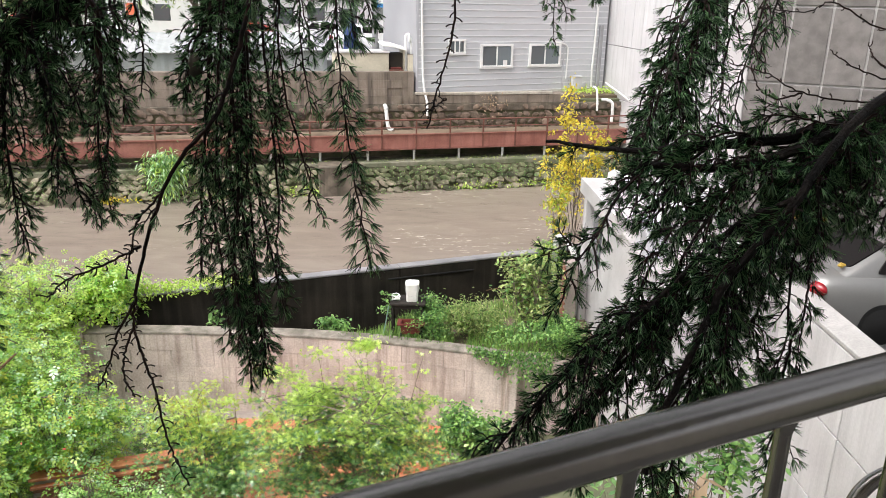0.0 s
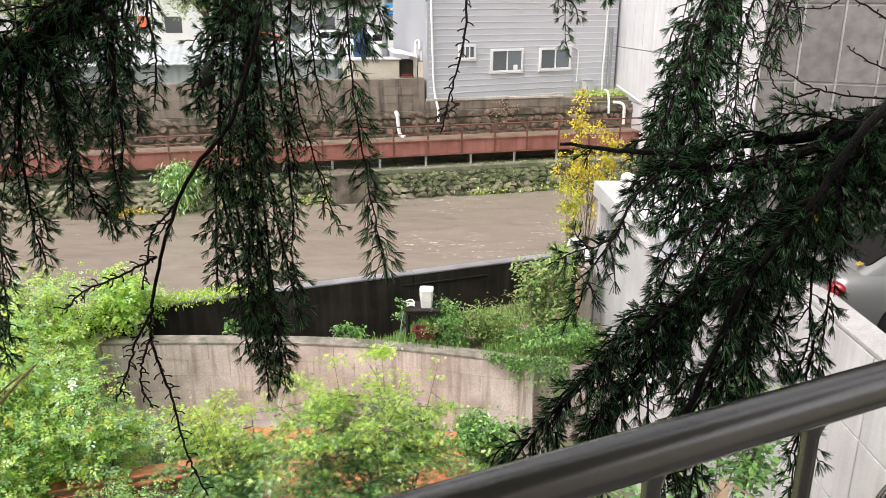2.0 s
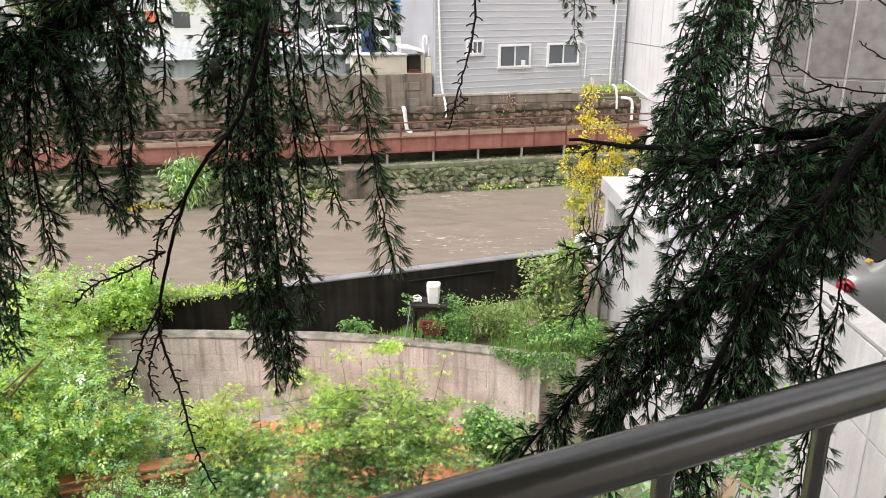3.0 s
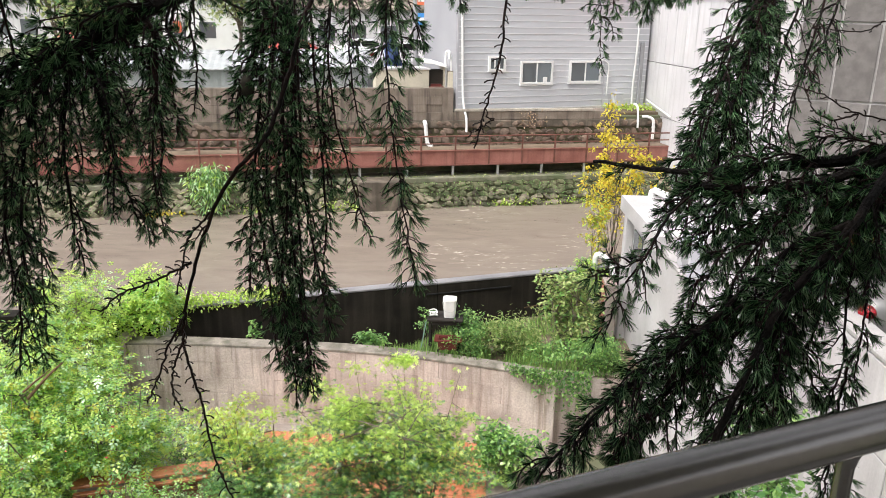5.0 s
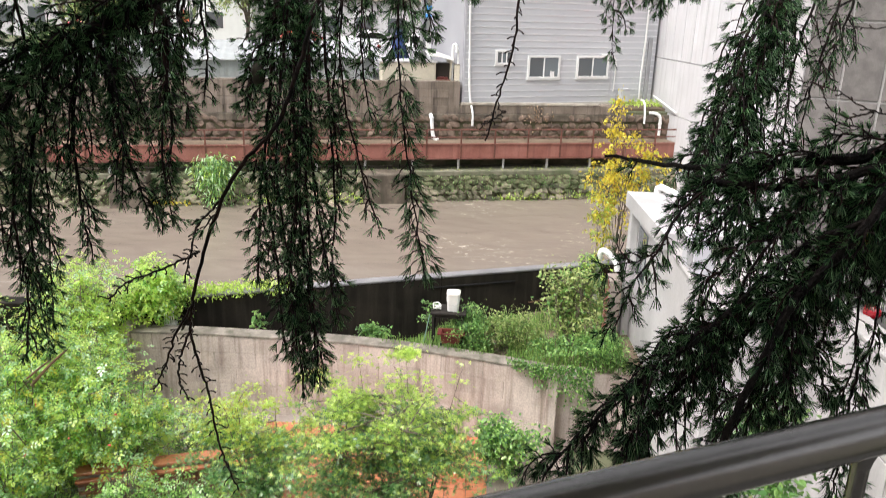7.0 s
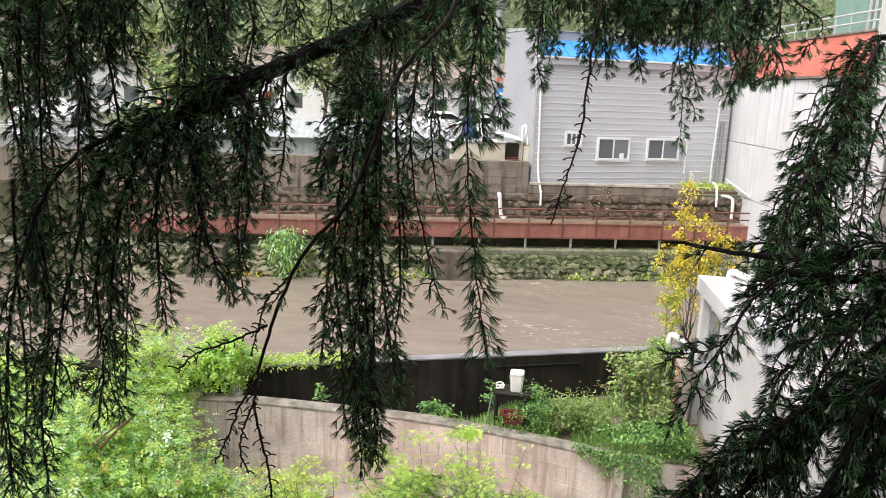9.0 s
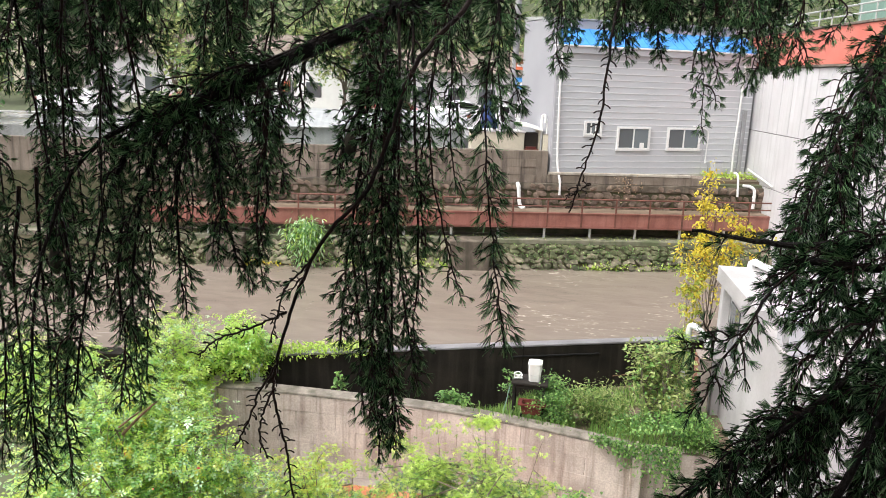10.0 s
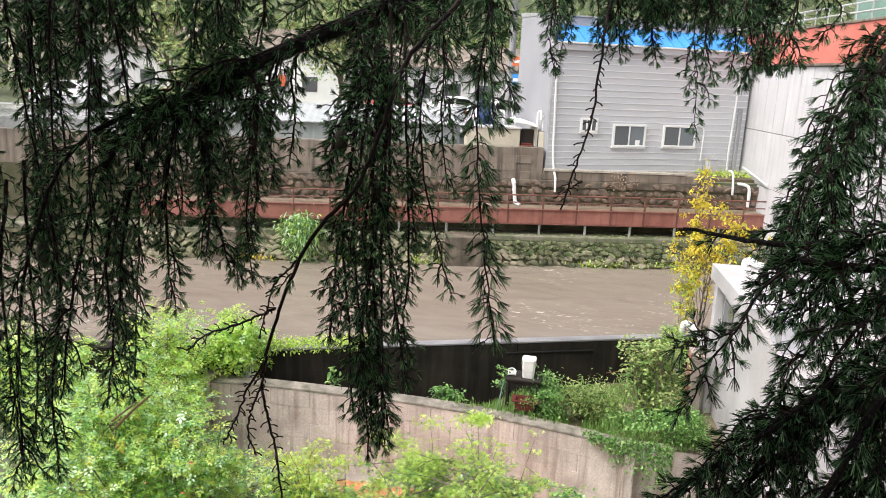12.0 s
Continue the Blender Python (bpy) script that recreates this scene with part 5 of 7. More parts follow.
tree("garden_bush", "lime green bush at the foot of the annex", "shrub", (2.5, 14.6, 1.9), (2.45, 14.5, 2.35), (0.55, 0.45, 0.5), "oval", 0.055, 2300, M["creeper"], 18, 0.015, 5, 24, cluster=0.12)
tree("garden_bush", "green bush by the white pipe", "shrub", (2.35, 17.3, 2.0), (2.4, 17.3, 3.2), (0.4, 0.35, 0.5), "oval", 0.08, 800, M["creeper"], 19, 0.02, 3, 18, cluster=0.1, second=("lime", 0.4))
tree("yellow_tree", "slender tree with sparse yellow autumn leaves", "tree", (3.35, 19.44, 1.6), (3.48, 19.44, 5.35), (1.3, 0.8, 0.9), "oval", 0.09, 2000, M["yellowleaf"], 21, 0.022, 2, 30, flat=0.7, droop=0.5, spread=0.6, cluster=0.065, hollow=0.2, second=("yelgreen", 0.2, "amberleaf", 0.12), clump=1.15)
tree("yellow_tree", "slender sapling with yellow-green leaves by the river wall", "tree", (2.77, 18.98, 1.6), (2.85, 18.98, 4.15), (0.42, 0.35, 0.85), "oval", 0.085, 760, M["yelgreen"], 22, 0.011, 2, 16, flat=0.7, droop=0.5, spread=0.6, cluster=0.06, hollow=0.3, second=("yellowleaf", 0.35, "lime", 0.3), clump=0.9)
tree("yellow_tree", "thin shoot with yellow leaves above the river wall", "tree", (3.11, 20.12, 1.6), (3.15, 20.12, 6.75), (0.24, 0.22, 0.62), "oval", 0.09, 430, M["yellowleaf"], 23, 0.022, 1, 10, flat=0.8, droop=0.5, spread=0.5, cluster=0.07, hollow=0.1, clump=0.8)
tree("bank_bush", "pale green bush hanging over the far bank", "shrub", riv(-2.65, 28.2, 2.9), riv(-2.65, 27.65, 2.9), (0.8, 0.55, 1.2), "long", 0.2, 2000, M["mint"], 24, 0.03, 4, 40, flat=0.9, cluster=0.17, hollow=0.2, second=("lime", 0.15, "creeper", 0.4), droop=0.6, outward=True, clump=0.6)
tree("wall_plant", "small green plant at the foot of the parapet", "shrub", (3.3, 8.2, COURT_Z), (3.35, 8.1, 4.35), (0.55, 0.5, 0.75), "oval", 0.095, 1300, M["creeper"], 25, 0.02, 4, 24, cluster=0.13, second=("maple", 0.4))
tree("wall_plant", "small leafy plant growing below the railing", "shrub", (2.0, 6.2, COURT_Z), (2.1, 6.1, 4.2), (0.9, 0.6, 0.8), "oval", 0.09, 1700, M["creeper"], 26, 0.02, 4, 30, cluster=0.15, second=("maple", 0.4))
tree("wall_plant", "withered plant with long tan leaves below the railing", "shrub", (2.6, 6.5, COURT_Z), (2.6, 6.5, 4.35), (0.28, 0.25, 0.42), "long", 0.34, 90, M["tanleaf"], 37, 0.03, 3, 12, cluster=0.09, droop=0.9, spread=0.5)
tree("wall_plant", "dark green bush at the foot of the block wall", "shrub", (0.6, 13.0, COURT_Z), (0.55, 12.95, 0.9), (1.0, 0.7, 0.65), "oval", 0.085, 3600, M["creeper"], 27, 0.02, 5, 26, cluster=0.13, second=("shrub", 0.35, "maple", 0.2))

# grass, weeds, vines: not countable
rng = np.random.default_rng(31)
def garden_z(x, t):
    return 2.06 - (0.75 + 0.75 * min(1, max(0, (-0.8 - x) / 1.2))) * t ** 0.9 + 0.5 * max(0, x - 0.5) * 0.35 * t + 0.08 * noise.noise((x * 1.3, t * 4, 1))
pts = []
for k in range(9500):
    x = rng.uniform(-2.2, 3.0)
    t = rng.uniform(0, 0.85)
    y0, y1 = wall_y(x) + 0.16, 15.75 + (x + 6.6) * 0.404
    if noise.noise((x * 1.4, t * 3, 7)) < -0.28:
        continue
    pts.append((x, y0 + (y1 - y0) * t, garden_z(x, t) - 0.02))
tagged(leaves("garden_grass", pts, "grass", 0.22, 0.45, rng, M["grass"], None, droop=-0.0, up=True, jitter=0.5), "uneven green grass and weeds in the garden", "grass", kind="stuff")


def vine(label, fn, n, size, material, seed, spread=0.6):
    r = np.random.default_rng(seed)
    q = [fn(r) for _ in range(n)]
    ob = leaves("vine", q, "oval", size, spread, r, material, None, droop=0.5)
    return tagged(ob, label, "vine", kind="stuff")


def over_wall(r):
    x = 0.45 + 1.75 * r.uniform() ** 0.6
    hang = abs(r.normal(0, 0.25)) * (0.15 + 1.0 * max(0, x - 0.5))
    lift = r.uniform(0, 0.12)
    return (x, wall_y(x) - 0.10 - 0.05 * r.uniform() - 0.02, 2.24 + lift - hang) if r.uniform() < 0.55 else (x + 0.4, wall_y(x) + r.uniform(-0.05, 0.9), 2.25 + lift + 0.25 * max(0, x - 0.5))


vine("green creeper trailing over the block wall's coping", over_wall, 2600, 0.065, M["creeper"], 41)
vine("yellow-green creeper along the flood wall's top", lambda r: tuple(FLOOD @ Vector((r.uniform(-0.6, 2.6) - 0.3, -0.05 + r.uniform(-0.08, 0.5), 2.66 + abs(r.normal(0, 0.06)) - 0.13 * (r.uniform() < 0.35)))), 2100, 0.07, M["lime"], 42)
vine("green weeds along the foot of the far bank", lambda r: tuple(riv(r.choice([1.6, 2.2, 9.0, 10.5, 11.3, 8.2, -1.0]) + r.normal(0, 0.35), 27.5 + r.uniform(0, 0.25), 2.05 + abs(r.normal(0, 0.12)))), 800, 0.11, M["lime"], 43)
vine("low moss and weeds between the bank's stones", lambda r: (lambda t: tuple(riv(r.uniform(-8, 15), 27.36 + 0.6 * t, 1.95 + 1.0 * t)))(r.uniform(0, 1)), 2600, 0.055, M["creeper"], 49)
vine("moss and weeds on the far ledge", lambda r: tuple(riv(r.uniform(-8, 16), 28.05 + r.uniform(0, 0.6), 3.07 + abs(r.normal(0, 0.03)))), 900, 0.08, M["olive"], 44)
vine("green weeds at the foot of the house", lambda r: tuple(riv(r.uniform(13.2, 15.6), 30.2 + r.uniform(0, 2.2), 5.3 + abs(r.normal(0, 0.08)))), 700, 0.12, M["lime"], 45)
vine("thin dry brown weeds on the retaining wall", lambda r: tuple(riv(9.6 + r.normal(0, 0.35), 29.3 - abs(r.normal(0, 0.1)), 5.0 + r.normal(0, 0.22))), 90, 0.08, M["tanleaf"], 46)
vine("yellow-green weeds at the water's edge", lambda r: tuple(riv(-4.7 + r.normal(0, 0.5), 27.4 + r.uniform(0, 0.3), 2.08 + abs(r.normal(0, 0.08)))), 300, 0.11, M["yellowleaf"], 47)
vine("red rose petals among the courtyard shrubs", lambda r: (-6.2 + r.normal(0, 0.9), 8.9 + r.normal(0, 0.5), 3.2 + r.normal(0, 0.5)), 8, 0.05, M["flower"], 48)

dead = thing("broken_branch", "bare brown broken branch caught among the courtyard shrubs", "branch", at=(-6.6, 10.2, 3.4))
part("limb", Geo().tube(spline([(-6.98, 10.3, 3.18), (-6.75, 10.2, 3.42), (-6.52, 10.2, 3.66), (-6.30, 10.2, 3.86)], 12), [0.028 - 0.001 * k for k in range(13)], 8), M["deadwood"], dead, smooth=True)
part("twig", Geo().tube([(-6.98, 10.2, 3.34), (-6.70, 10.1, 3.58), (-6.45, 10.1, 3.78)], [0.018, 0.016, 0.01], 6), M["deadwood"], dead, smooth=True)
crate = thing("plastic_crate", "white slatted plastic crate behind the block wall", "crate", at=(-6.95, 15.1, 1.95))
for k in range(5):
    part("slat", Geo().box((-7.06 + 0.052 * k, 15.23, 2.14), (-7.03 + 0.052 * k, 15.245, 2.44), 0.003), M["bucket"], crate)
part("rim", Geo().box((-7.07, 15.2, 2.443), (-6.815, 15.42, 2.47), 0.006), M["bucket"], crate)
part("base", Geo().box((-7.07, 15.25, 1.9), (-6.815, 15.42, 2.14), 0.006), M["bucket"], crate)

# yard trees and woods beyond the road
for k, (x, y, h, s) in enumerate(((-9.5, 66, 7.5, 3.6), (-16, 68, 8.5, 4.2), (-24, 66, 8.5, 4.0), (-2.5, 64, 8.0, 3.6), (-33, 63, 8.5, 4.4), (-20, 34.6, 2.0, 1.1), (-29, 33, 4.5, 2.4), (6, 54, 7, 3.4), (15, 56, 8, 4), (-42, 47, 8, 4.2), (-17.0, 52.5, 8.0, 2.6), (-20.5, 39.5, 5.0, 2.0), (-28.5, 51.5, 8.5, 2.8), (-5.5, 60.5, 7.5, 3.0))):
    tree("yard_tree", "green leafy tree beyond the road", "tree", (x, y, 5.4), (x, y, 5.6 + h * 0.62), (s, s, h * 0.42), "oval", 0.3, 1400, M["olive"] if k > 9 else M["wood"] if k % 2 else M["olive"], 60 + k, 0.16, 1, 40, cluster=0.42, group="yard trees", hollow=0.35, second=("maple", 0.25))
rng = np.random.default_rng(77)
q = []
for k in range(20000):
    c = rng.integers(0, 300)
    cr = np.random.default_rng(int(c) + 900)
    u, v = cr.uniform(-62, 70), cr.uniform(60, 125)
    h = np.interp(v, [60, 80, 130, 200], [6, 8.5, 26, 40])
    d = rng.normal(0, 1, 3)
    d /= np.linalg.norm(d)
    r = cr.uniform(2.6, 4.6)
    q.append(tuple(riv(u + d[0] * r, v + d[1] * r, h + 4 + d[2] * r * 0.9)))
tagged(leaves("far_woods", q, "long", 0.9, 0.7, rng, M["wood"], None, jitter=0.5), "wooded green hillside beyond the road", "woods", kind="stuff")
for k, (x, y, w, h, c) in enumerate(((-38, 54, 8, 4.2, "whitewall"), (-52, 56, 10, 6, "cream"), (-26, 56, 8.5, 4.4, "pvc"), (-15, 55, 10, 3.6, "whitewall"))):
    hs = thing("far_house", "pale plastered house among trees beyond the road", "house", group="far houses", at=(x, y, 5.5))
    part("wall", Geo().box((x, y, 5.2), (x + w, y + 7, 5.6 + h), 0.05), M[c], hs)
    part("roof", Geo().loft([[(xx, y - 0.4, 5.6 + h), (xx, y + 7.4, 5.6 + h), (xx, y + 3.5, 5.6 + h + 1.6)] for xx in (x - 0.3, x + w + 0.3)]), M["conc"], hs)
    for j in range(int(w / 2.2)):
        for zz in range(1, int(h / 2.4) + 1):
            part("window", Geo().box((x + 0.7 + 2.2 * j, y - 0.03, 4.6 + 2.4 * zz), (x + 1.9 + 2.2 * j, y + 0.05, 5.7 + 2.4 * zz), 0.02), M["pane"], hs)

# ---- the cedar in front ----
cedar = thing("cedar_tree", "weeping deodar cedar, dark wet needles on drooping branches", "tree", at=(2.3, 2.2, 0.3))
part("trunk", Geo().tube(spline([(2.3, 2.2, 0.3), (2.27, 2.15, 4.0), (2.3, 2.2, 8.0), (2.2, 2.25, 12.5)], 20), [0.2 - 0.007 * k for k in range(21)], 16), M["bark"], cedar, smooth=True)


def needle_mesh(ros, rng, width=0.0008):
    """All needles of a bough: thin grooved needles fanned round each spur end."""
    P = np.array([r[0] for r in ros])
    A = np.array([r[1] for r in ros])
    Ln = np.array([r[2] for r in ros])
    cnt = np.array([r[3] for r in ros])
    i = np.repeat(np.arange(len(ros)), cnt)
    n = len(i)
    ax = A[i]
    ax /= np.linalg.norm(ax, axis=1)[:, None]
    h = np.where(np.abs(ax[:, 2:3]) < 0.9, np.array([[0, 0, 1.0]]), np.array([[1.0, 0, 0]]))
    s = np.cross(ax, h)
    s /= np.linalg.norm(s, axis=1)[:, None]
    t = np.cross(ax, s)
    az, th = rng.uniform(0, 2 * np.pi, n), np.radians(33 * rng.uniform(0.02, 1, n) ** 0.6)
    d = ax * np.cos(th)[:, None] + (s * np.cos(az)[:, None] + t * np.sin(az)[:, None]) * np.sin(th)[:, None]
    L = Ln[i] * rng.uniform(0.65, 1.1, n)
    b = P[i] + d * 0.002
    tip = b + d * L[:, None] + np.array([0, 0, -0.10]) * L[:, None]
    e1 = np.cross(d, h)
    e1 /= np.linalg.norm(e1, axis=1)[:, None] + 1e-9
    e2 = np.cross(d, e1)
    w = width * rng.uniform(0.8, 1.2, n)[:, None]
    ring = [e1, -0.5 * e1 + 0.87 * e2, -0.5 * e1 - 0.87 * e2]
    V = np.stack([b + 0.85 * w * r for r in ring] + [tip + 0.6 * w * r for r in ring], 1)
    k = np.arange(n)[:, None] * 6
    T = np.concatenate([k + np.array([q]) for q in ((0, 1, 4), (0, 4, 3), (1, 2, 5), (1, 5, 4))])
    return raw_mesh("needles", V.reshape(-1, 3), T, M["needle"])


def dress(pts, rng, wood, ros, gap, nlen, per, spur, start=0.0, bare=False):
    """Short spurs along a shoot, each ending in a tuft (or left bare)."""
    seg = [(pts[k + 1] - pts[k]).length for k in range(len(pts) - 1)]
    total, at, az = sum(seg), start * sum(seg), rng.uniform(0, 6.28)
    while at < total:
        acc, k = 0.0, 0
        while k < len(seg) - 1 and acc + seg[k] < at:
            acc += seg[k]
            k += 1
        p = pts[k].lerp(pts[k + 1], min(1, (at - acc) / max(seg[k], 1e-6)))
        d = (pts[k + 1] - pts[k]).normalized()
        s = d.cross(Vector((0, 0, 1)) if abs(d.z) < 0.9 else Vector((1, 0, 0))).normalized()
        az += 2.4 + rng.uniform(-0.6, 0.6)
        out = (d * 0.35 + (s * math.cos(az) + d.cross(s) * math.sin(az))).normalized()
        ln = spur * rng.uniform(0.6, 1.4)
        q = p + out * ln
        if bare:
            wood.tube([p, q, q + (out * 0.7 + d * 0.6 + Vector((0, 0, 0.15))).normalized() * ln * 0.6], [0.0015, 0.0017, 0.0020], 4)
        else:
            tip = (out * 0.9 + d * 0.4 + Vector((0, 0, -0.1))).normalized()
            q2 = q + tip * ln * 0.35
            wood.tube([p, q, q2], [0.0014, 0.0016, 0.0019], 3, False)
            ros.append((tuple(q2), tuple(tip), nlen * rng.uniform(0.8, 1.1), max(4, int(per * rng.uniform(0.6, 1.15)))))
        at += gap * rng.uniform(0.6, 1.4)
    if not bare:
        d = (pts[-1] - pts[-2]).normalized()
        ros.append((tuple(pts[-1]), tuple(d), nlen, per))


def bough(ctrl, r0, r1, seed, shoots=0, lens=(0.1, 0.25), gap=0.0138, nlen=0.029, per=23, hang=0.5, start=0.0, dressed=True, bare=False, sub=0, spur=0.014, side=(0, 0, 0), name="branch", rough=0.01, width=0.0008):
    """A branch through a few control points, with drooping side shoots and tufts of needles."""
    rng = np.random.default_rng(seed)
    pts = spline(ctrl, max(10, 6 * len(ctrl)))
    pts = [p + Vector(rng.normal(0, rough * 0.14, 3)) for p in pts]
    n = len(pts)
    wood, ros = Geo(), []
    wood.tube(pts, [r0 + (r1 - r0) * (k / (n - 1)) ** 0.8 for k in range(n)], 8 if r0 > 0.006 else 5)
    if dressed or bare:
        dress(pts, rng, wood, ros, gap, nlen, per, spur, start, bare)
    todo = []
    for k in range(shoots):
        t = start + (1 - start) * (k + rng.uniform(0, 1)) / shoots
        j = min(int(t * (n - 1)), n - 2)
        p, d = pts[j].lerp(pts[j + 1], t * (n - 1) - j), (pts[j + 1] - pts[j]).normalized()
        todo.append((p, d, rng.uniform(*lens) * (1 - 0.45 * max(0, t - 0.6) / 0.4), 0))
    while todo:
        p, d, ln, level = todo.pop()
        out = Vector(rng.normal(0, 1, 3))
        out = (out - d * out.dot(d)).normalized()
        f = (d * 0.7 + out * 0.75 + Vector(side)).normalized()
        down = Vector((0, 0, -1))
        a = p + f * ln * 0.35
        b = a + (f * (1 - hang) + down * hang).normalized() * ln * 0.35
        c = b + (f * (1 - hang) * 0.5 + down * hang * 1.2 + Vector(rng.normal(0, 0.12, 3))).normalized() * ln * 0.35
        sp = spline([p, a, b, c], max(6, int(ln / 0.03)))
        wood.tube(sp, [max(0.0014, 0.0030 * (1 - 0.55 * k / (len(sp) - 1))) for k in range(len(sp))], 4)
        dress(sp, rng, wood, ros, gap * 1.05, nlen, per, spur, 0.08, bare)
        if level < sub and ln > 0.09:
            for _ in range(int(rng.integers(1, 4))):
                m = int(rng.integers(1, len(sp) - 1))
                todo.append((sp[m], (sp[m + 1] - sp[m]).normalized(), ln * rng.uniform(0.3, 0.55), level + 1))
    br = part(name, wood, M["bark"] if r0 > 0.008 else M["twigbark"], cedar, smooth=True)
    if ros:
        part("needles", needle_mesh(ros, rng, width), None, br)


def curtain(ctrl, r0, r1, seed, count, lens, drift=(0.0, 0.0), gap=0.0102, nlen=0.022, per=18, sub=0, start=0.0, spread=0.06, thick=0.005):
    """A bough from which many long strands hang straight down."""
    rng = np.random.default_rng(seed)
    bough(ctrl, r0, r1, seed + 500, shoots=int(count * 0.5), lens=(0.06, 0.14), gap=gap, nlen=nlen, per=per, hang=0.55, start=start * 0.4, name="limb")
    pts = spline(ctrl, 40)
    for k in range(count):
        t = start + (1 - start) * (k + rng.uniform(0, 1)) / count
        p = pts[min(int(t * 40), 40)] + Vector(rng.normal(0, 0.012, 3))
        ln = rng.uniform(*lens)
        o = Vector((rng.normal(drift[0], spread), rng.normal(drift[1], spread), 0))
        q = [p, p + Vector((o.x * 0.5 + rng.normal(0, 0.022), o.y * 0.5 + rng.normal(0, 0.022), -ln * 0.25)), p + Vector((o.x * 0.9 + rng.normal(0, 0.03), o.y * 0.9 + rng.normal(0, 0.03), -ln * 0.62)), p + o + Vector((rng.normal(0, 0.015), 0, -ln))]
        bough(q, thick, 0.0017, seed * 50 + k, shoots=int(ln / 0.1), lens=(0.03, 0.085), gap=gap, nlen=nlen, per=per, hang=0.55, sub=sub)


bough([(2.25, 2.25, 11.2), (1.9, 2.35, 10.9), (0.106, 2.832, 9.873)], 0.06, 0.036, 300, dressed=False, name="limb")
bough([(1.9, 2.35, 10.9), (0.106, 2.832, 9.873), (-0.323, 2.612, 9.701), (-0.724, 2.373, 9.423)], 0.036, 0.016, 301, dressed=False, name="limb")
bough([(1.0, 2.5, 10.5), (-0.724, 2.373, 9.423), (-1.021, 2.158, 9.398), (-1.177, 1.949, 9.290)], 0.016, 0.01, 302, dressed=False, name="limb")
bough([(2.2, 2.2, 10.9), (0.106, 2.832, 9.873), (-0.046, 2.406, 9.495), (-0.282, 2.136, 9.314), (-0.406, 2.081, 9.263)], 0.03, 0.01, 303, dressed=False, name="limb")
bough([(2.3, 2.2, 10.2), (0.700, 2.983, 9.613), (0.334, 2.915, 9.508), (-0.138, 2.804, 9.486)], 0.03, 0.008, 304, dressed=False, name="limb")
bough([(2.3, 2.2, 9.9), (1.427, 2.531, 9.313), (1.027, 2.391, 9.215), (0.783, 2.329, 9.187)], 0.03, 0.008, 305, dressed=False, name="limb")
bough([(2.3, 2.2, 9.4), (2.2, 2.1, 9.3), (1.958, 2.513, 8.933)], 0.05, 0.027, 306, dressed=False, name="limb")
bough([(2.3, 2.2, 9.5), (2.1, 2.0, 9.4), (1.559, 2.207, 8.968)], 0.04, 0.0165, 307, dressed=False, name="limb")
LIMB = spline([(0.106, 2.832, 9.873), (-0.290, 2.451, 9.424), (-0.496, 2.156, 9.205), (-0.682, 1.992, 9.091), (-0.856, 1.887, 8.993), (-0.979, 1.794, 8.912)], 60)


def strand(ctrl, r0, r1, seed, **kw):
    """A bough that springs from the main limb above it."""
    p = Vector(ctrl[0])
    root = min(LIMB, key=lambda q: (q - p).length - 0.6 * (q.z - p.z))
    up = root.lerp(p, 0.5) + Vector((0, 0, 0.02))
    bough([tuple(root), tuple(up)] + list(ctrl), r0 * 0.8, r1, seed, **kw)


# hanging limbs on one side
curtain([(0.106, 2.832, 9.873), (-0.290, 2.451, 9.424), (-0.496, 2.156, 9.205), (-0.682, 1.992, 9.091), (-0.856, 1.887, 8.993), (-0.979, 1.794, 8.912)], 0.032, 0.017, 1, 9, (0.14, 0.36), start=0.42)
bough([(-0.966, 1.798, 8.919), (-1.032, 1.748, 8.843), (-1.064, 1.691, 8.709), (-1.066, 1.644, 8.550), (-1.061, 1.612, 8.404)], 0.0085, 0.002, 140, shoots=16, lens=(0.06, 0.16), hang=0.6, gap=0.0105, nlen=0.022, per=18, name='limb')
bough([(-0.972, 1.796, 8.912), (-1.086, 1.738, 8.841), (-1.138, 1.664, 8.694), (-1.167, 1.597, 8.469), (-1.174, 1.542, 8.230)], 0.0085, 0.002, 141, shoots=16, lens=(0.06, 0.16), hang=0.6, gap=0.0105, nlen=0.022, per=18, name='limb')
bough([(-0.966, 1.797, 8.912), (-0.984, 1.741, 8.818), (-0.979, 1.695, 8.659), (-0.943, 1.643, 8.448)], 0.0085, 0.002, 142, shoots=16, lens=(0.06, 0.16), hang=0.6, gap=0.0105, nlen=0.022, per=18, name='limb')
bough([(-0.952, 1.801, 8.920), (-0.921, 1.763, 8.820), (-0.877, 1.727, 8.674), (-0.813, 1.693, 8.518)], 0.0085, 0.002, 143, shoots=16, lens=(0.06, 0.16), hang=0.6, gap=0.0105, nlen=0.022, per=18, name='limb')
bough([(-0.979, 1.794, 8.912), (-1.115, 1.739, 8.866), (-1.223, 1.663, 8.757), (-1.273, 1.586, 8.546), (-1.273, 1.522, 8.313), (-1.240, 1.472, 8.065)], 0.0085, 0.002, 144, shoots=16, lens=(0.06, 0.16), hang=0.6, gap=0.0105, nlen=0.022, per=18, name='limb')
bough([(-0.815, 1.899, 9.015), (-0.877, 1.835, 9.012), (-0.960, 1.790, 8.967), (-1.013, 1.748, 8.919)], 0.005, 0.002, 150, shoots=9, lens=(0.05, 0.12), hang=0.2)
bough([(-0.887, 1.855, 8.970), (-0.923, 1.802, 8.900), (-1.009, 1.737, 8.865), (-1.079, 1.700, 8.803)], 0.005, 0.002, 151, shoots=9, lens=(0.05, 0.12), hang=0.2)
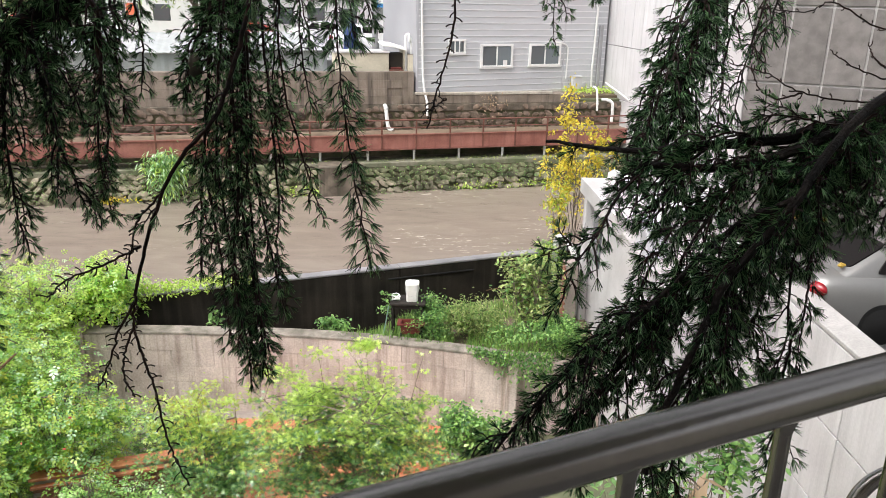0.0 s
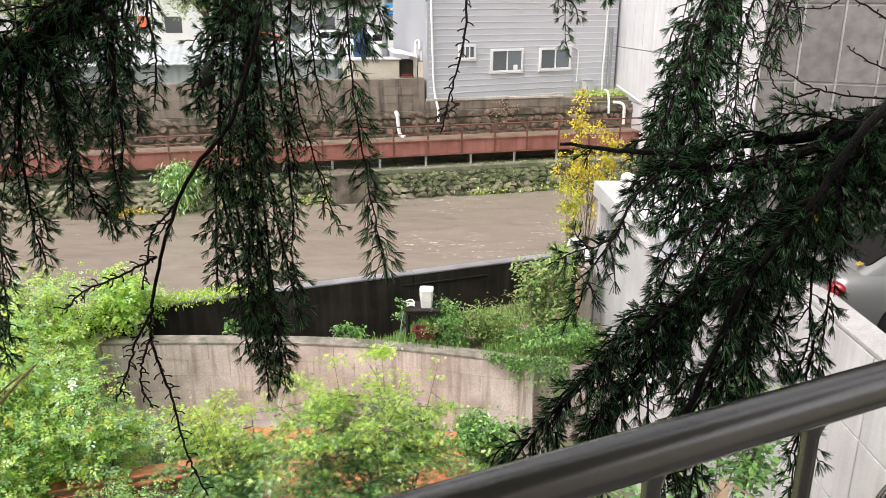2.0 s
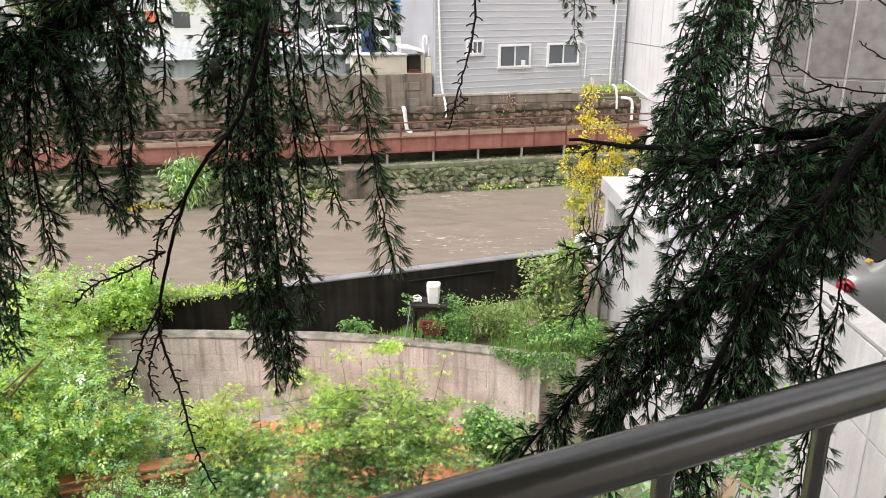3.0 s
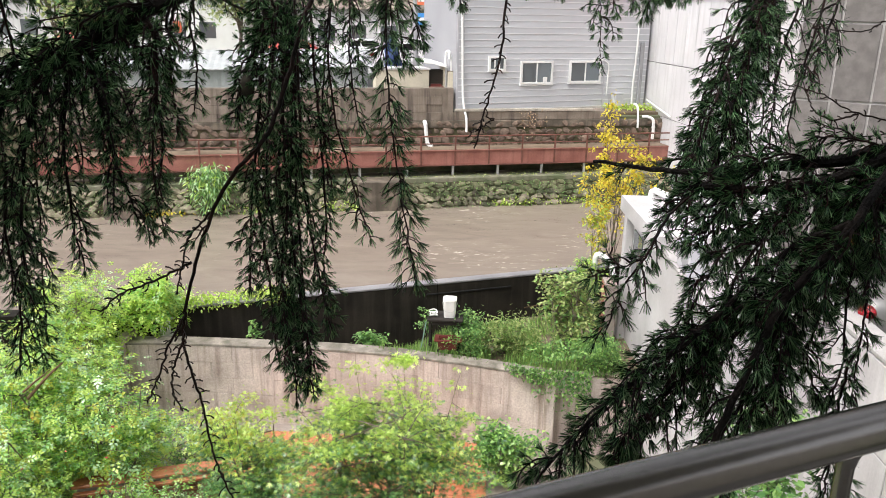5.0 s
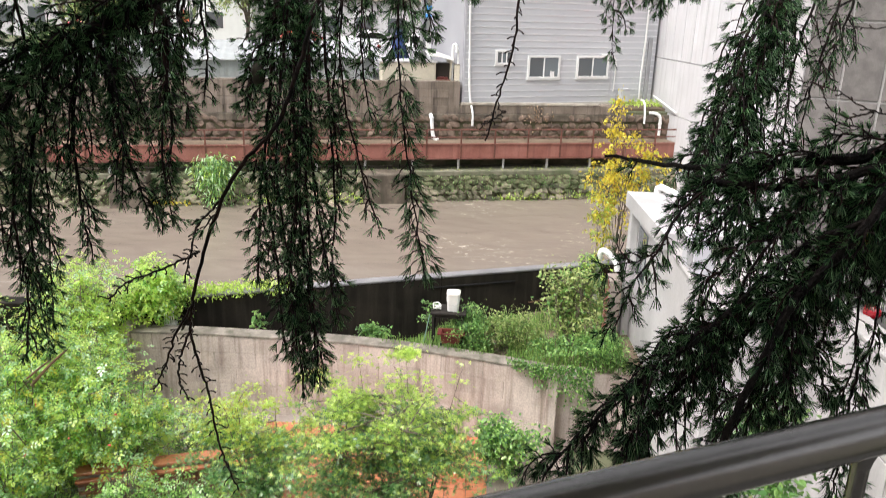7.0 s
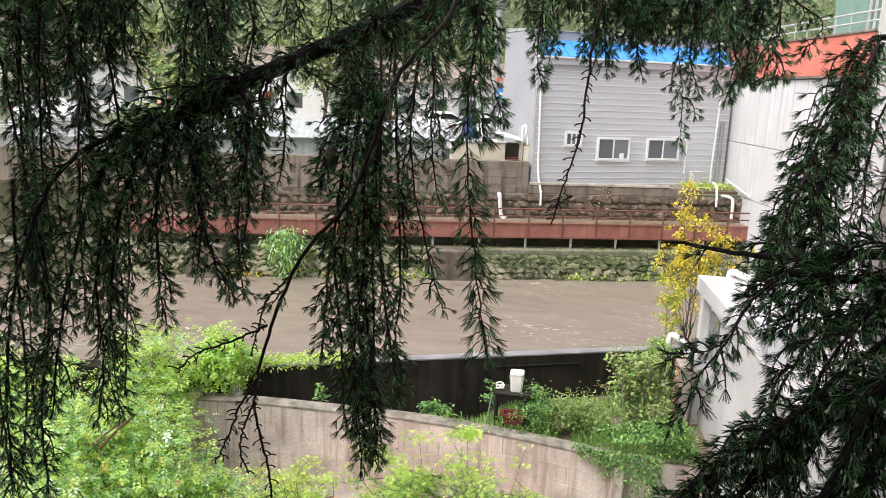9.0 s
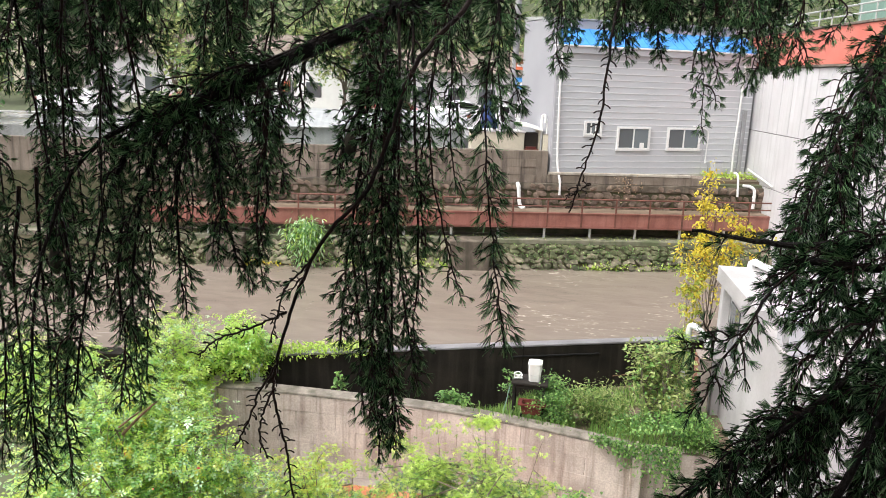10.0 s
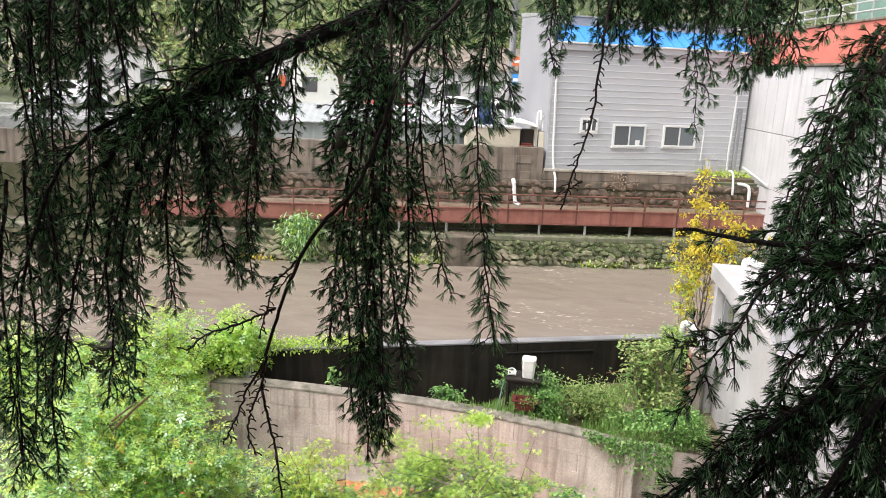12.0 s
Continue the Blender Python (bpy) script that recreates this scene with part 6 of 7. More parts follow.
bough([(-0.496, 2.156, 9.222), (-0.682, 1.985, 9.108), (-0.856, 1.880, 9.008), (-0.979, 1.788, 8.925), (-1.08, 1.735, 8.83)], 0.006, 0.004, 152, shoots=15, lens=(0.05, 0.11), hang=0.5, gap=0.03, name='limb')
curtain([(-0.724, 2.373, 9.423), (-1.038, 2.189, 9.320), (-1.324, 2.024, 9.278), (-1.579, 1.867, 9.245), (-1.737, 1.780, 9.217)], 0.014, 0.006, 3, 7, (0.22, 0.5), start=0.1, spread=0.05)
curtain([(-1.242, 1.937, 9.287), (-1.322, 1.898, 9.274), (-1.400, 1.850, 9.259), (-1.600, 1.777, 9.232)], 0.01, 0.005, 4, 7, (0.75, 1.25), spread=0.06)
curtain([(-0.968, 2.150, 9.323), (-1.001, 2.110, 9.309), (-1.036, 2.080, 9.297), (-1.079, 2.050, 9.292)], 0.008, 0.005, 9, 4, (0.5, 0.85), spread=0.04)
curtain([(-0.911, 2.215, 9.333), (-0.945, 2.174, 9.319), (-0.998, 2.141, 9.306), (-1.031, 2.102, 9.300)], 0.008, 0.005, 10, 3, (0.35, 0.65), spread=0.03)
curtain([(-0.856, 1.887, 8.993), (-0.824, 1.857, 8.973), (-0.801, 1.836, 8.953), (-0.784, 1.824, 8.934)], 0.008, 0.004, 5, 4, (0.3, 0.5), spread=0.02)
bough([(-1.361, 1.638, 8.710), (-1.349, 1.579, 8.486), (-1.296, 1.525, 8.252), (-1.252, 1.482, 8.028)], 0.0055, 0.002, 180, shoots=9, lens=(0.04, 0.1), hang=0.6, gap=0.011, per=14, nlen=0.024)
bough([(-1.277, 1.665, 8.670), (-1.213, 1.608, 8.462), (-1.207, 1.545, 8.225), (-1.176, 1.508, 8.039)], 0.0055, 0.002, 181, shoots=9, lens=(0.04, 0.1), hang=0.6, gap=0.011, per=14, nlen=0.024)
bough([(-1.352, 1.690, 8.747), (-1.319, 1.640, 8.501), (-1.281, 1.597, 8.284), (-1.270, 1.550, 8.065)], 0.0055, 0.002, 182, shoots=9, lens=(0.04, 0.1), hang=0.6, gap=0.011, per=14, nlen=0.024)
bough([(-1.107, 1.671, 8.654), (-1.102, 1.626, 8.495), (-1.074, 1.601, 8.363), (-1.074, 1.564, 8.203)], 0.0055, 0.002, 183, shoots=9, lens=(0.04, 0.1), hang=0.6, gap=0.011, per=14, nlen=0.024)
bough([(-1.433, 1.630, 8.775), (-1.391, 1.577, 8.511), (-1.353, 1.533, 8.286), (-1.342, 1.483, 8.059)], 0.0055, 0.002, 184, shoots=9, lens=(0.04, 0.1), hang=0.6, gap=0.011, per=14, nlen=0.024)
bough([(-0.303, 2.063, 9.331), (-0.320, 1.933, 9.187), (-0.426, 1.836, 9.028), (-0.473, 1.792, 8.869), (-0.524, 1.761, 8.728), (-0.624, 1.748, 8.612), (-0.695, 1.742, 8.458), (-0.728, 1.701, 8.306)], 0.0075, 0.004, 20, shoots=4, lens=(0.05, 0.1), dressed=False, name='stem')
bough([(-0.728, 1.701, 8.306), (-0.731, 1.682, 8.224), (-0.703, 1.666, 8.129), (-0.685, 1.657, 8.075), (-0.667, 1.639, 7.986), (-0.642, 1.627, 7.913), (-0.611, 1.616, 7.839)], 0.0042, 0.0022, 21, bare=True, dressed=False, gap=0.0115, spur=0.0145, name='bare_twig')
bough([(-0.713, 1.731, 8.423), (-0.759, 1.717, 8.398), (-0.825, 1.698, 8.368), (-0.879, 1.684, 8.348), (-0.923, 1.667, 8.308)], 0.004, 0.002, 22, bare=True, dressed=False, gap=0.0105, spur=0.0135, name='bare_twig')
bough([(-0.730, 1.698, 8.292), (-0.766, 1.676, 8.222), (-0.788, 1.656, 8.153), (-0.814, 1.637, 8.090)], 0.004, 0.002, 23, bare=True, dressed=False, gap=0.0105, spur=0.0135, name='bare_twig')
bough([(-0.730, 1.686, 8.238), (-0.752, 1.667, 8.175), (-0.757, 1.654, 8.120), (-0.732, 1.646, 8.066)], 0.0035, 0.002, 24, bare=True, dressed=False, gap=0.0105, spur=0.0125, name='bare_twig')
bough([(-0.667, 1.766, 8.541), (-0.718, 1.744, 8.484), (-0.732, 1.716, 8.418), (-0.743, 1.698, 8.350)], 0.0035, 0.0018, 25, bare=True, dressed=False, gap=0.0105, spur=0.0125, name='bare_twig')
strand([(-0.541, 2.029, 9.142), (-0.536, 1.892, 8.901), (-0.544, 1.811, 8.642), (-0.499, 1.747, 8.373), (-0.456, 1.680, 8.091)], 0.0075, 0.0024, 30, shoots=13, lens=(0.035, 0.085), hang=0.6, per=19, nlen=0.0225, gap=0.009, start=0.2)
strand([(-0.568, 2.018, 9.113), (-0.565, 1.871, 8.831), (-0.567, 1.800, 8.614), (-0.532, 1.744, 8.429), (-0.502, 1.694, 8.187)], 0.0075, 0.0024, 31, shoots=13, lens=(0.035, 0.085), hang=0.6, per=19, nlen=0.0225, gap=0.009, start=0.2)
strand([(-0.520, 2.036, 9.158), (-0.478, 1.901, 8.848), (-0.458, 1.828, 8.602), (-0.417, 1.779, 8.401), (-0.382, 1.751, 8.251)], 0.0075, 0.0024, 32, shoots=13, lens=(0.035, 0.085), hang=0.6, per=19, nlen=0.0225, gap=0.009, start=0.2)
strand([(-0.534, 1.984, 9.027), (-0.504, 1.840, 8.739), (-0.474, 1.767, 8.486), (-0.438, 1.715, 8.274), (-0.409, 1.694, 8.161)], 0.0075, 0.0024, 33, shoots=13, lens=(0.035, 0.085), hang=0.6, per=19, nlen=0.0225, gap=0.009, start=0.2)
strand([(-0.573, 1.986, 9.068), (-0.571, 1.848, 8.734), (-0.577, 1.780, 8.531), (-0.576, 1.739, 8.353)], 0.0075, 0.0024, 34, shoots=13, lens=(0.035, 0.085), hang=0.6, per=19, nlen=0.0225, gap=0.009, start=0.2)
strand([(-0.481, 2.034, 9.116), (-0.435, 1.913, 8.778), (-0.408, 1.844, 8.545), (-0.410, 1.803, 8.364)], 0.0075, 0.0024, 35, shoots=13, lens=(0.035, 0.085), hang=0.6, per=19, nlen=0.0225, gap=0.009, start=0.2)
strand([(-0.565, 1.937, 8.983), (-0.598, 1.888, 8.885), (-0.611, 1.859, 8.815), (-0.616, 1.849, 8.774)], 0.0075, 0.0024, 36, shoots=13, lens=(0.035, 0.085), hang=0.6, per=19, nlen=0.0225, gap=0.009, start=0.2)
strand([(-0.496, 1.934, 8.916), (-0.487, 1.815, 8.617), (-0.491, 1.720, 8.383), (-0.472, 1.687, 8.223)], 0.0075, 0.0024, 37, shoots=13, lens=(0.035, 0.085), hang=0.6, per=19, nlen=0.0225, gap=0.009, start=0.2)
strand([(-0.515, 1.96, 8.95), (-0.515, 1.83, 8.66), (-0.485, 1.755, 8.40), (-0.455, 1.700, 8.13)], 0.006, 0.0024, 38, shoots=13, lens=(0.035, 0.085), hang=0.6, per=19, nlen=0.0225, gap=0.009, start=0.3)
strand([(-0.500, 1.94, 8.90), (-0.470, 1.81, 8.58), (-0.445, 1.745, 8.33), (-0.430, 1.700, 8.12)], 0.006, 0.0024, 39, shoots=13, lens=(0.035, 0.085), hang=0.6, per=19, nlen=0.0225, gap=0.009, start=0.3)
strand([(-0.389, 2.078, 9.235), (-0.414, 1.986, 8.989), (-0.401, 1.923, 8.793), (-0.348, 1.871, 8.616), (-0.296, 1.836, 8.466)], 0.0048, 0.0018, 40, shoots=7, lens=(0.035, 0.075), hang=0.55, start=0.1, gap=0.0112, spur=0.014, nlen=0.024, per=15)
strand([(-0.416, 2.046, 9.119), (-0.424, 1.971, 8.932), (-0.424, 1.916, 8.735), (-0.396, 1.876, 8.583)], 0.0048, 0.0018, 41, shoots=7, lens=(0.035, 0.075), hang=0.55, start=0.1, gap=0.0112, spur=0.014, nlen=0.024, per=15)
strand([(-0.403, 2.083, 9.179), (-0.373, 2.035, 9.034), (-0.365, 1.983, 8.891), (-0.337, 1.942, 8.737)], 0.0048, 0.0018, 42, shoots=7, lens=(0.035, 0.075), hang=0.55, start=0.1, gap=0.0112, spur=0.014, nlen=0.024, per=15)
strand([(-0.262, 2.042, 9.233), (-0.270, 1.955, 8.994), (-0.252, 1.893, 8.790), (-0.213, 1.837, 8.548), (-0.176, 1.795, 8.373)], 0.0048, 0.0018, 45, shoots=15, lens=(0.022, 0.05), hang=0.5, gap=0.0105, per=24, spur=0.018, nlen=0.036)
strand([(-0.275, 2.105, 9.268), (-0.214, 2.070, 9.154), (-0.225, 2.024, 9.053), (-0.181, 2.007, 8.942)], 0.003, 0.0015, 46, shoots=4, lens=(0.04, 0.09))
strand([(-0.262, 2.030, 9.200), (-0.245, 1.970, 9.030), (-0.222, 1.930, 8.900)], 0.004, 0.0018, 47, shoots=9, lens=(0.03, 0.06), hang=0.5, per=24, nlen=0.034)
strand([(-0.378, 2.190, 9.263), (-0.380, 2.159, 9.126), (-0.383, 2.106, 8.990), (-0.349, 2.079, 8.842)], 0.003, 0.0015, 48, shoots=5, lens=(0.04, 0.1))
strand([(-0.557, 2.146, 9.210), (-0.446, 2.153, 9.154), (-0.349, 2.154, 9.082), (-0.264, 2.146, 8.980)], 0.003, 0.0015, 49, shoots=5, lens=(0.05, 0.14))
bough([(0.049, 2.078, 9.257), (0.030, 2.035, 9.131), (0.022, 1.995, 9.007), (0.012, 1.968, 8.897), (-0.014, 1.942, 8.800), (-0.042, 1.911, 8.689)], 0.0042, 0.002, 50, bare=True, dressed=False, gap=0.013, spur=0.013, name='bare_twig')
bough([(0.005, 1.936, 8.760), (-0.028, 1.925, 8.738), (-0.055, 1.918, 8.727)], 0.0022, 0.0015, 51, bare=True, dressed=False, gap=0.011, spur=0.01, name='bare_twig')
curtain([(0.116, 3.058, 9.942), (-0.049, 2.888, 9.556), (0.151, 2.837, 9.404), (0.429, 2.823, 9.352), (0.687, 2.831, 9.410)], 0.008, 0.004, 8, 24, (0.10, 0.33), nlen=0.025, start=0.4, per=23, spread=0.04)
curtain([(0.116, 3.058, 9.942), (-0.240, 2.848, 9.529), (-0.039, 2.827, 9.418), (0.208, 2.848, 9.406), (0.504, 2.882, 9.415)], 0.008, 0.004, 11, 27, (0.10, 0.36), nlen=0.024, start=0.4, per=18, spread=0.03, thick=0.003)
bough([(0.344, 2.861, 9.355), (0.341, 2.813, 9.149), (0.362, 2.762, 9.000), (0.361, 2.731, 8.861)], 0.0028, 0.0012, 55, shoots=5, lens=(0.05, 0.11), nlen=0.024, per=23)
bough([(-0.119, 2.564, 9.328), (-0.127, 2.535, 9.207), (-0.127, 2.511, 9.103), (-0.104, 2.499, 9.035)], 0.0025, 0.0012, 56, shoots=4, lens=(0.04, 0.09), nlen=0.03)
bough([(0.434, 2.560, 9.337), (0.453, 2.534, 9.205), (0.479, 2.512, 9.090), (0.466, 2.499, 9.040)], 0.0028, 0.0012, 57, shoots=6, lens=(0.05, 0.11))
bough([(0.574, 2.480, 9.329), (0.566, 2.453, 9.218), (0.557, 2.433, 9.138), (0.585, 2.426, 9.084)], 0.0028, 0.0012, 58, shoots=6, lens=(0.05, 0.11))
# short shoots that fill the crook of the heavy limb
for k in range(9):
    root = Vector((1.106, 1.895, 8.823)).lerp(Vector((0.765, 1.633, 8.576)), k / 8)
    bough([tuple(root), tuple(root + Vector((0.02 - 0.03 * (k % 3), 0.04, -0.05))), tuple(root + Vector((0.03 - 0.05 * (k % 3), 0.06, -0.13))), tuple(root + Vector((0.03 - 0.06 * (k % 3), 0.05, -0.22)))], 0.004, 0.0016, 640 + k, shoots=5 if k < 4 else 9, lens=(0.05, 0.12), hang=0.4)
# long strands on the outer side
curtain([(-0.9, 1.9, 9.40), (-1.08, 1.74, 9.27), (-1.28, 1.72, 9.25), (-1.52, 1.68, 9.22)], 0.01, 0.005, 14, 5, (0.75, 1.15), start=0.3, spread=0.04)
# short shoots hanging from the higher limbs
for seed, y, z, x0, x1, count, lo, hi in ((610, 2.05, 9.40, -1.66, -0.62, 9, 0.16, 0.46), (611, 2.45, 9.47, -1.85, -0.5, 9, 0.14, 0.42), (612, 2.7, 9.50, -0.9, 0.0, 12, 0.16, 0.34), (613, 1.8, 9.30, -1.5, -0.9, 12, 0.12, 0.36)):
    curtain([(x1 + 0.5, y + 0.25, z + 0.3), (x1, y, z), (0.5 * (x0 + x1), y - 0.05, z - 0.02), (x0, y - 0.1, z - 0.08)], 0.012, 0.005, seed, count, (lo, hi), start=0.28, spread=0.05, nlen=0.031, per=20)
# limbs on the other side
bough([(1.958, 2.513, 8.933), (1.254, 2.044, 8.796), (0.998, 1.916, 8.729), (0.837, 1.852, 8.697), (0.674, 1.845, 8.678), (0.552, 1.890, 8.654), (0.452, 1.937, 8.639), (0.272, 2.042, 8.642)], 0.027, 0.0045, 70, dressed=False, shoots=5, lens=(0.04, 0.08), start=0.25, name='limb')
bough([(0.973, 1.861, 8.723), (0.825, 1.811, 8.668), (0.691, 1.799, 8.632), (0.560, 1.807, 8.627), (0.475, 1.828, 8.627)], 0.015, 0.0085, 71, dressed=False, shoots=6, lens=(0.06, 0.16), name='limb')
bough([(1.559, 2.207, 8.968), (1.106, 1.895, 8.823), (0.903, 1.745, 8.721), (0.765, 1.633, 8.576), (0.637, 1.570, 8.450), (0.569, 1.522, 8.337), (0.486, 1.454, 8.161), (0.447, 1.414, 8.040)], 0.013, 0.007, 72, dressed=False, shoots=9, lens=(0.06, 0.16), start=0.25, sub=0, rough=0.015, name='limb')
bough([(0.794, 1.653, 8.603), (0.656, 1.683, 8.506), (0.466, 1.581, 8.356), (0.300, 1.504, 8.251), (0.190, 1.450, 8.155), (0.128, 1.418, 8.090)], 0.009, 0.003, 73, shoots=19, lens=(0.07, 0.17), hang=0.45, sub=0, per=23, start=0.15)
bough([(0.707, 1.604, 8.519), (0.519, 1.622, 8.319), (0.394, 1.545, 8.184), (0.305, 1.479, 8.049)], 0.007, 0.003, 74, shoots=13, lens=(0.08, 0.18), hang=0.5, sub=0, per=23)
bough([(0.641, 1.579, 8.445), (0.607, 1.589, 8.252), (0.540, 1.566, 8.119), (0.463, 1.512, 7.987)], 0.006, 0.003, 75, shoots=14, lens=(0.08, 0.17), hang=0.55, sub=0)
bough([(0.577, 1.683, 8.408), (0.393, 1.562, 8.301), (0.266, 1.499, 8.205), (0.181, 1.458, 8.115)], 0.005, 0.002, 76, shoots=9, lens=(0.06, 0.14), hang=0.4, sub=0, per=23)
bough([(0.636, 1.813, 8.580), (0.529, 1.726, 8.476), (0.461, 1.665, 8.356), (0.394, 1.605, 8.239)], 0.005, 0.002, 77, shoots=14, lens=(0.06, 0.15), hang=0.5, sub=0)
bough([(0.724, 1.778, 8.631), (0.627, 1.724, 8.534), (0.545, 1.667, 8.427), (0.509, 1.631, 8.315)], 0.005, 0.002, 78, shoots=14, lens=(0.06, 0.15), hang=0.5, sub=0)
bough([(0.598, 1.656, 8.391), (0.473, 1.581, 8.294), (0.370, 1.527, 8.193), (0.282, 1.477, 8.107)], 0.006, 0.0022, 160, shoots=11, lens=(0.07, 0.15), hang=0.45)
bough([(0.472, 1.593, 8.330), (0.382, 1.535, 8.217), (0.335, 1.503, 8.121), (0.300, 1.467, 8.013)], 0.006, 0.0022, 161, shoots=7, lens=(0.07, 0.15), hang=0.45)
bough([(1.138, 1.920, 8.739), (1.044, 1.890, 8.713), (0.952, 1.856, 8.676), (0.880, 1.828, 8.624)], 0.006, 0.0022, 162, shoots=12, lens=(0.07, 0.15), hang=0.45)
bough([(1.240, 1.962, 8.706), (1.143, 1.928, 8.667), (1.043, 1.879, 8.617), (1.003, 1.857, 8.550)], 0.006, 0.0022, 163, shoots=9, lens=(0.07, 0.15), hang=0.45)
bough([(1.346, 1.999, 8.658), (1.247, 1.965, 8.618), (1.158, 1.912, 8.554), (1.117, 1.885, 8.471)], 0.006, 0.0022, 164, shoots=9, lens=(0.07, 0.15), hang=0.45)
bough([(1.081, 1.928, 8.764), (1.006, 1.865, 8.703), (0.929, 1.823, 8.640), (0.904, 1.798, 8.562)], 0.006, 0.0022, 165, shoots=10, lens=(0.07, 0.15), hang=0.45)
bough([(0.512, 1.831, 8.636), (0.423, 1.794, 8.559), (0.378, 1.757, 8.477), (0.319, 1.722, 8.402), (0.284, 1.690, 8.306)], 0.004, 0.0018, 80, shoots=9, lens=(0.05, 0.1), hang=0.3, gap=0.017, per=23)
bough([(0.378, 1.757, 8.477), (0.334, 1.738, 8.453), (0.273, 1.724, 8.442), (0.240, 1.717, 8.423)], 0.0026, 0.0014, 81, shoots=3, lens=(0.03, 0.06), hang=0.2, gap=0.015)
bough([(0.783, 2.330, 9.190), (0.640, 2.145, 8.949), (0.562, 2.037, 8.781), (0.500, 1.959, 8.609)], 0.006, 0.002, 90, shoots=21, lens=(0.06, 0.17), hang=0.75, sub=0, per=23)
bough([(0.781, 2.271, 9.171), (0.677, 2.145, 8.950), (0.620, 2.062, 8.794), (0.566, 1.991, 8.641)], 0.006, 0.002, 91, shoots=21, lens=(0.06, 0.17), hang=0.75, sub=0, per=23)
bough([(0.815, 2.325, 9.176), (0.724, 2.207, 8.979), (0.675, 2.133, 8.818), (0.650, 2.058, 8.654)], 0.006, 0.002, 92, shoots=21, lens=(0.06, 0.17), hang=0.75, sub=0, per=23)
bough([(0.752, 2.324, 9.174), (0.619, 2.166, 8.919), (0.547, 2.078, 8.747), (0.490, 2.029, 8.630)], 0.006, 0.002, 93, shoots=21, lens=(0.06, 0.17), hang=0.75, sub=0, per=23)
bough([(0.900, 2.365, 9.135), (0.805, 2.256, 8.965), (0.766, 2.175, 8.816), (0.747, 2.109, 8.678)], 0.0045, 0.0018, 95, shoots=8, lens=(0.05, 0.12), hang=0.55, gap=0.02, per=12, sub=0)
bough([(0.948, 2.365, 9.136), (0.876, 2.257, 8.966), (0.828, 2.186, 8.847), (0.792, 2.121, 8.716)], 0.0045, 0.0018, 96, shoots=8, lens=(0.05, 0.12), hang=0.55, gap=0.02, per=12, sub=0)
bough([(0.981, 2.356, 9.106), (0.928, 2.294, 8.982), (0.897, 2.252, 8.921), (0.878, 2.222, 8.861)], 0.0045, 0.0018, 97, shoots=8, lens=(0.05, 0.12), hang=0.55, gap=0.02, per=12, sub=0)
bough([(0.843, 1.731, 8.551), (0.804, 1.666, 8.420), (0.794, 1.613, 8.288), (0.755, 1.568, 8.153)], 0.004, 0.0016, 100, shoots=4, lens=(0.04, 0.1), hang=0.55, gap=0.014, per=23)
bough([(0.879, 1.738, 8.509), (0.856, 1.678, 8.389), (0.835, 1.635, 8.293), (0.827, 1.607, 8.207)], 0.004, 0.0016, 101, shoots=4, lens=(0.04, 0.1), hang=0.55, gap=0.014, per=23)
bough([(0.785, 1.710, 8.488), (0.741, 1.649, 8.369), (0.719, 1.612, 8.287), (0.734, 1.588, 8.214)], 0.004, 0.0016, 102, shoots=6, lens=(0.04, 0.1), hang=0.55, gap=0.014, per=23)
bough([(0.676, 1.649, 8.368), (0.662, 1.607, 8.273), (0.648, 1.566, 8.180), (0.637, 1.534, 8.082)], 0.004, 0.0016, 103, shoots=14, lens=(0.04, 0.1), hang=0.55, gap=0.014, per=23)
bough([(0.804, 1.609, 8.276), (0.781, 1.568, 8.153), (0.765, 1.528, 8.031), (0.748, 1.495, 7.932)], 0.004, 0.0016, 104, shoots=4, lens=(0.04, 0.1), hang=0.55, gap=0.014, per=23)
bough([(0.579, 1.590, 8.223), (0.566, 1.549, 8.129), (0.536, 1.517, 8.031), (0.526, 1.484, 7.934)], 0.004, 0.0016, 105, shoots=10, lens=(0.04, 0.1), hang=0.55, gap=0.014, per=23)
bough([(0.735, 1.617, 8.545), (0.665, 1.605, 8.420), (0.620, 1.585, 8.290), (0.590, 1.560, 8.170)], 0.005, 0.002, 650, shoots=13, lens=(0.06, 0.14), hang=0.5)
bough([(0.790, 1.650, 8.595), (0.715, 1.640, 8.490), (0.675, 1.615, 8.370), (0.650, 1.590, 8.260)], 0.005, 0.002, 651, shoots=13, lens=(0.06, 0.14), hang=0.5)
bough([(0.665, 1.588, 8.475), (0.585, 1.615, 8.400), (0.535, 1.595, 8.300), (0.500, 1.570, 8.190)], 0.005, 0.002, 652, shoots=13, lens=(0.06, 0.14), hang=0.5)
bough([(0.973, 1.861, 8.723), (0.881, 1.845, 8.737), (0.809, 1.838, 8.750), (0.749, 1.837, 8.749)], 0.004, 0.0016, 110, shoots=8, lens=(0.05, 0.13), hang=0.35, sub=0, per=23)
bough([(1.055, 1.860, 8.719), (0.959, 1.808, 8.658), (0.883, 1.775, 8.622), (0.818, 1.766, 8.596)], 0.004, 0.0016, 111, shoots=8, lens=(0.05, 0.13), hang=0.35, sub=0, per=23)
bough([(1.194, 1.916, 8.727), (1.101, 1.869, 8.649), (1.022, 1.827, 8.586), (0.964, 1.791, 8.509)], 0.004, 0.0016, 112, shoots=7, lens=(0.05, 0.13), hang=0.35, sub=0, per=23)
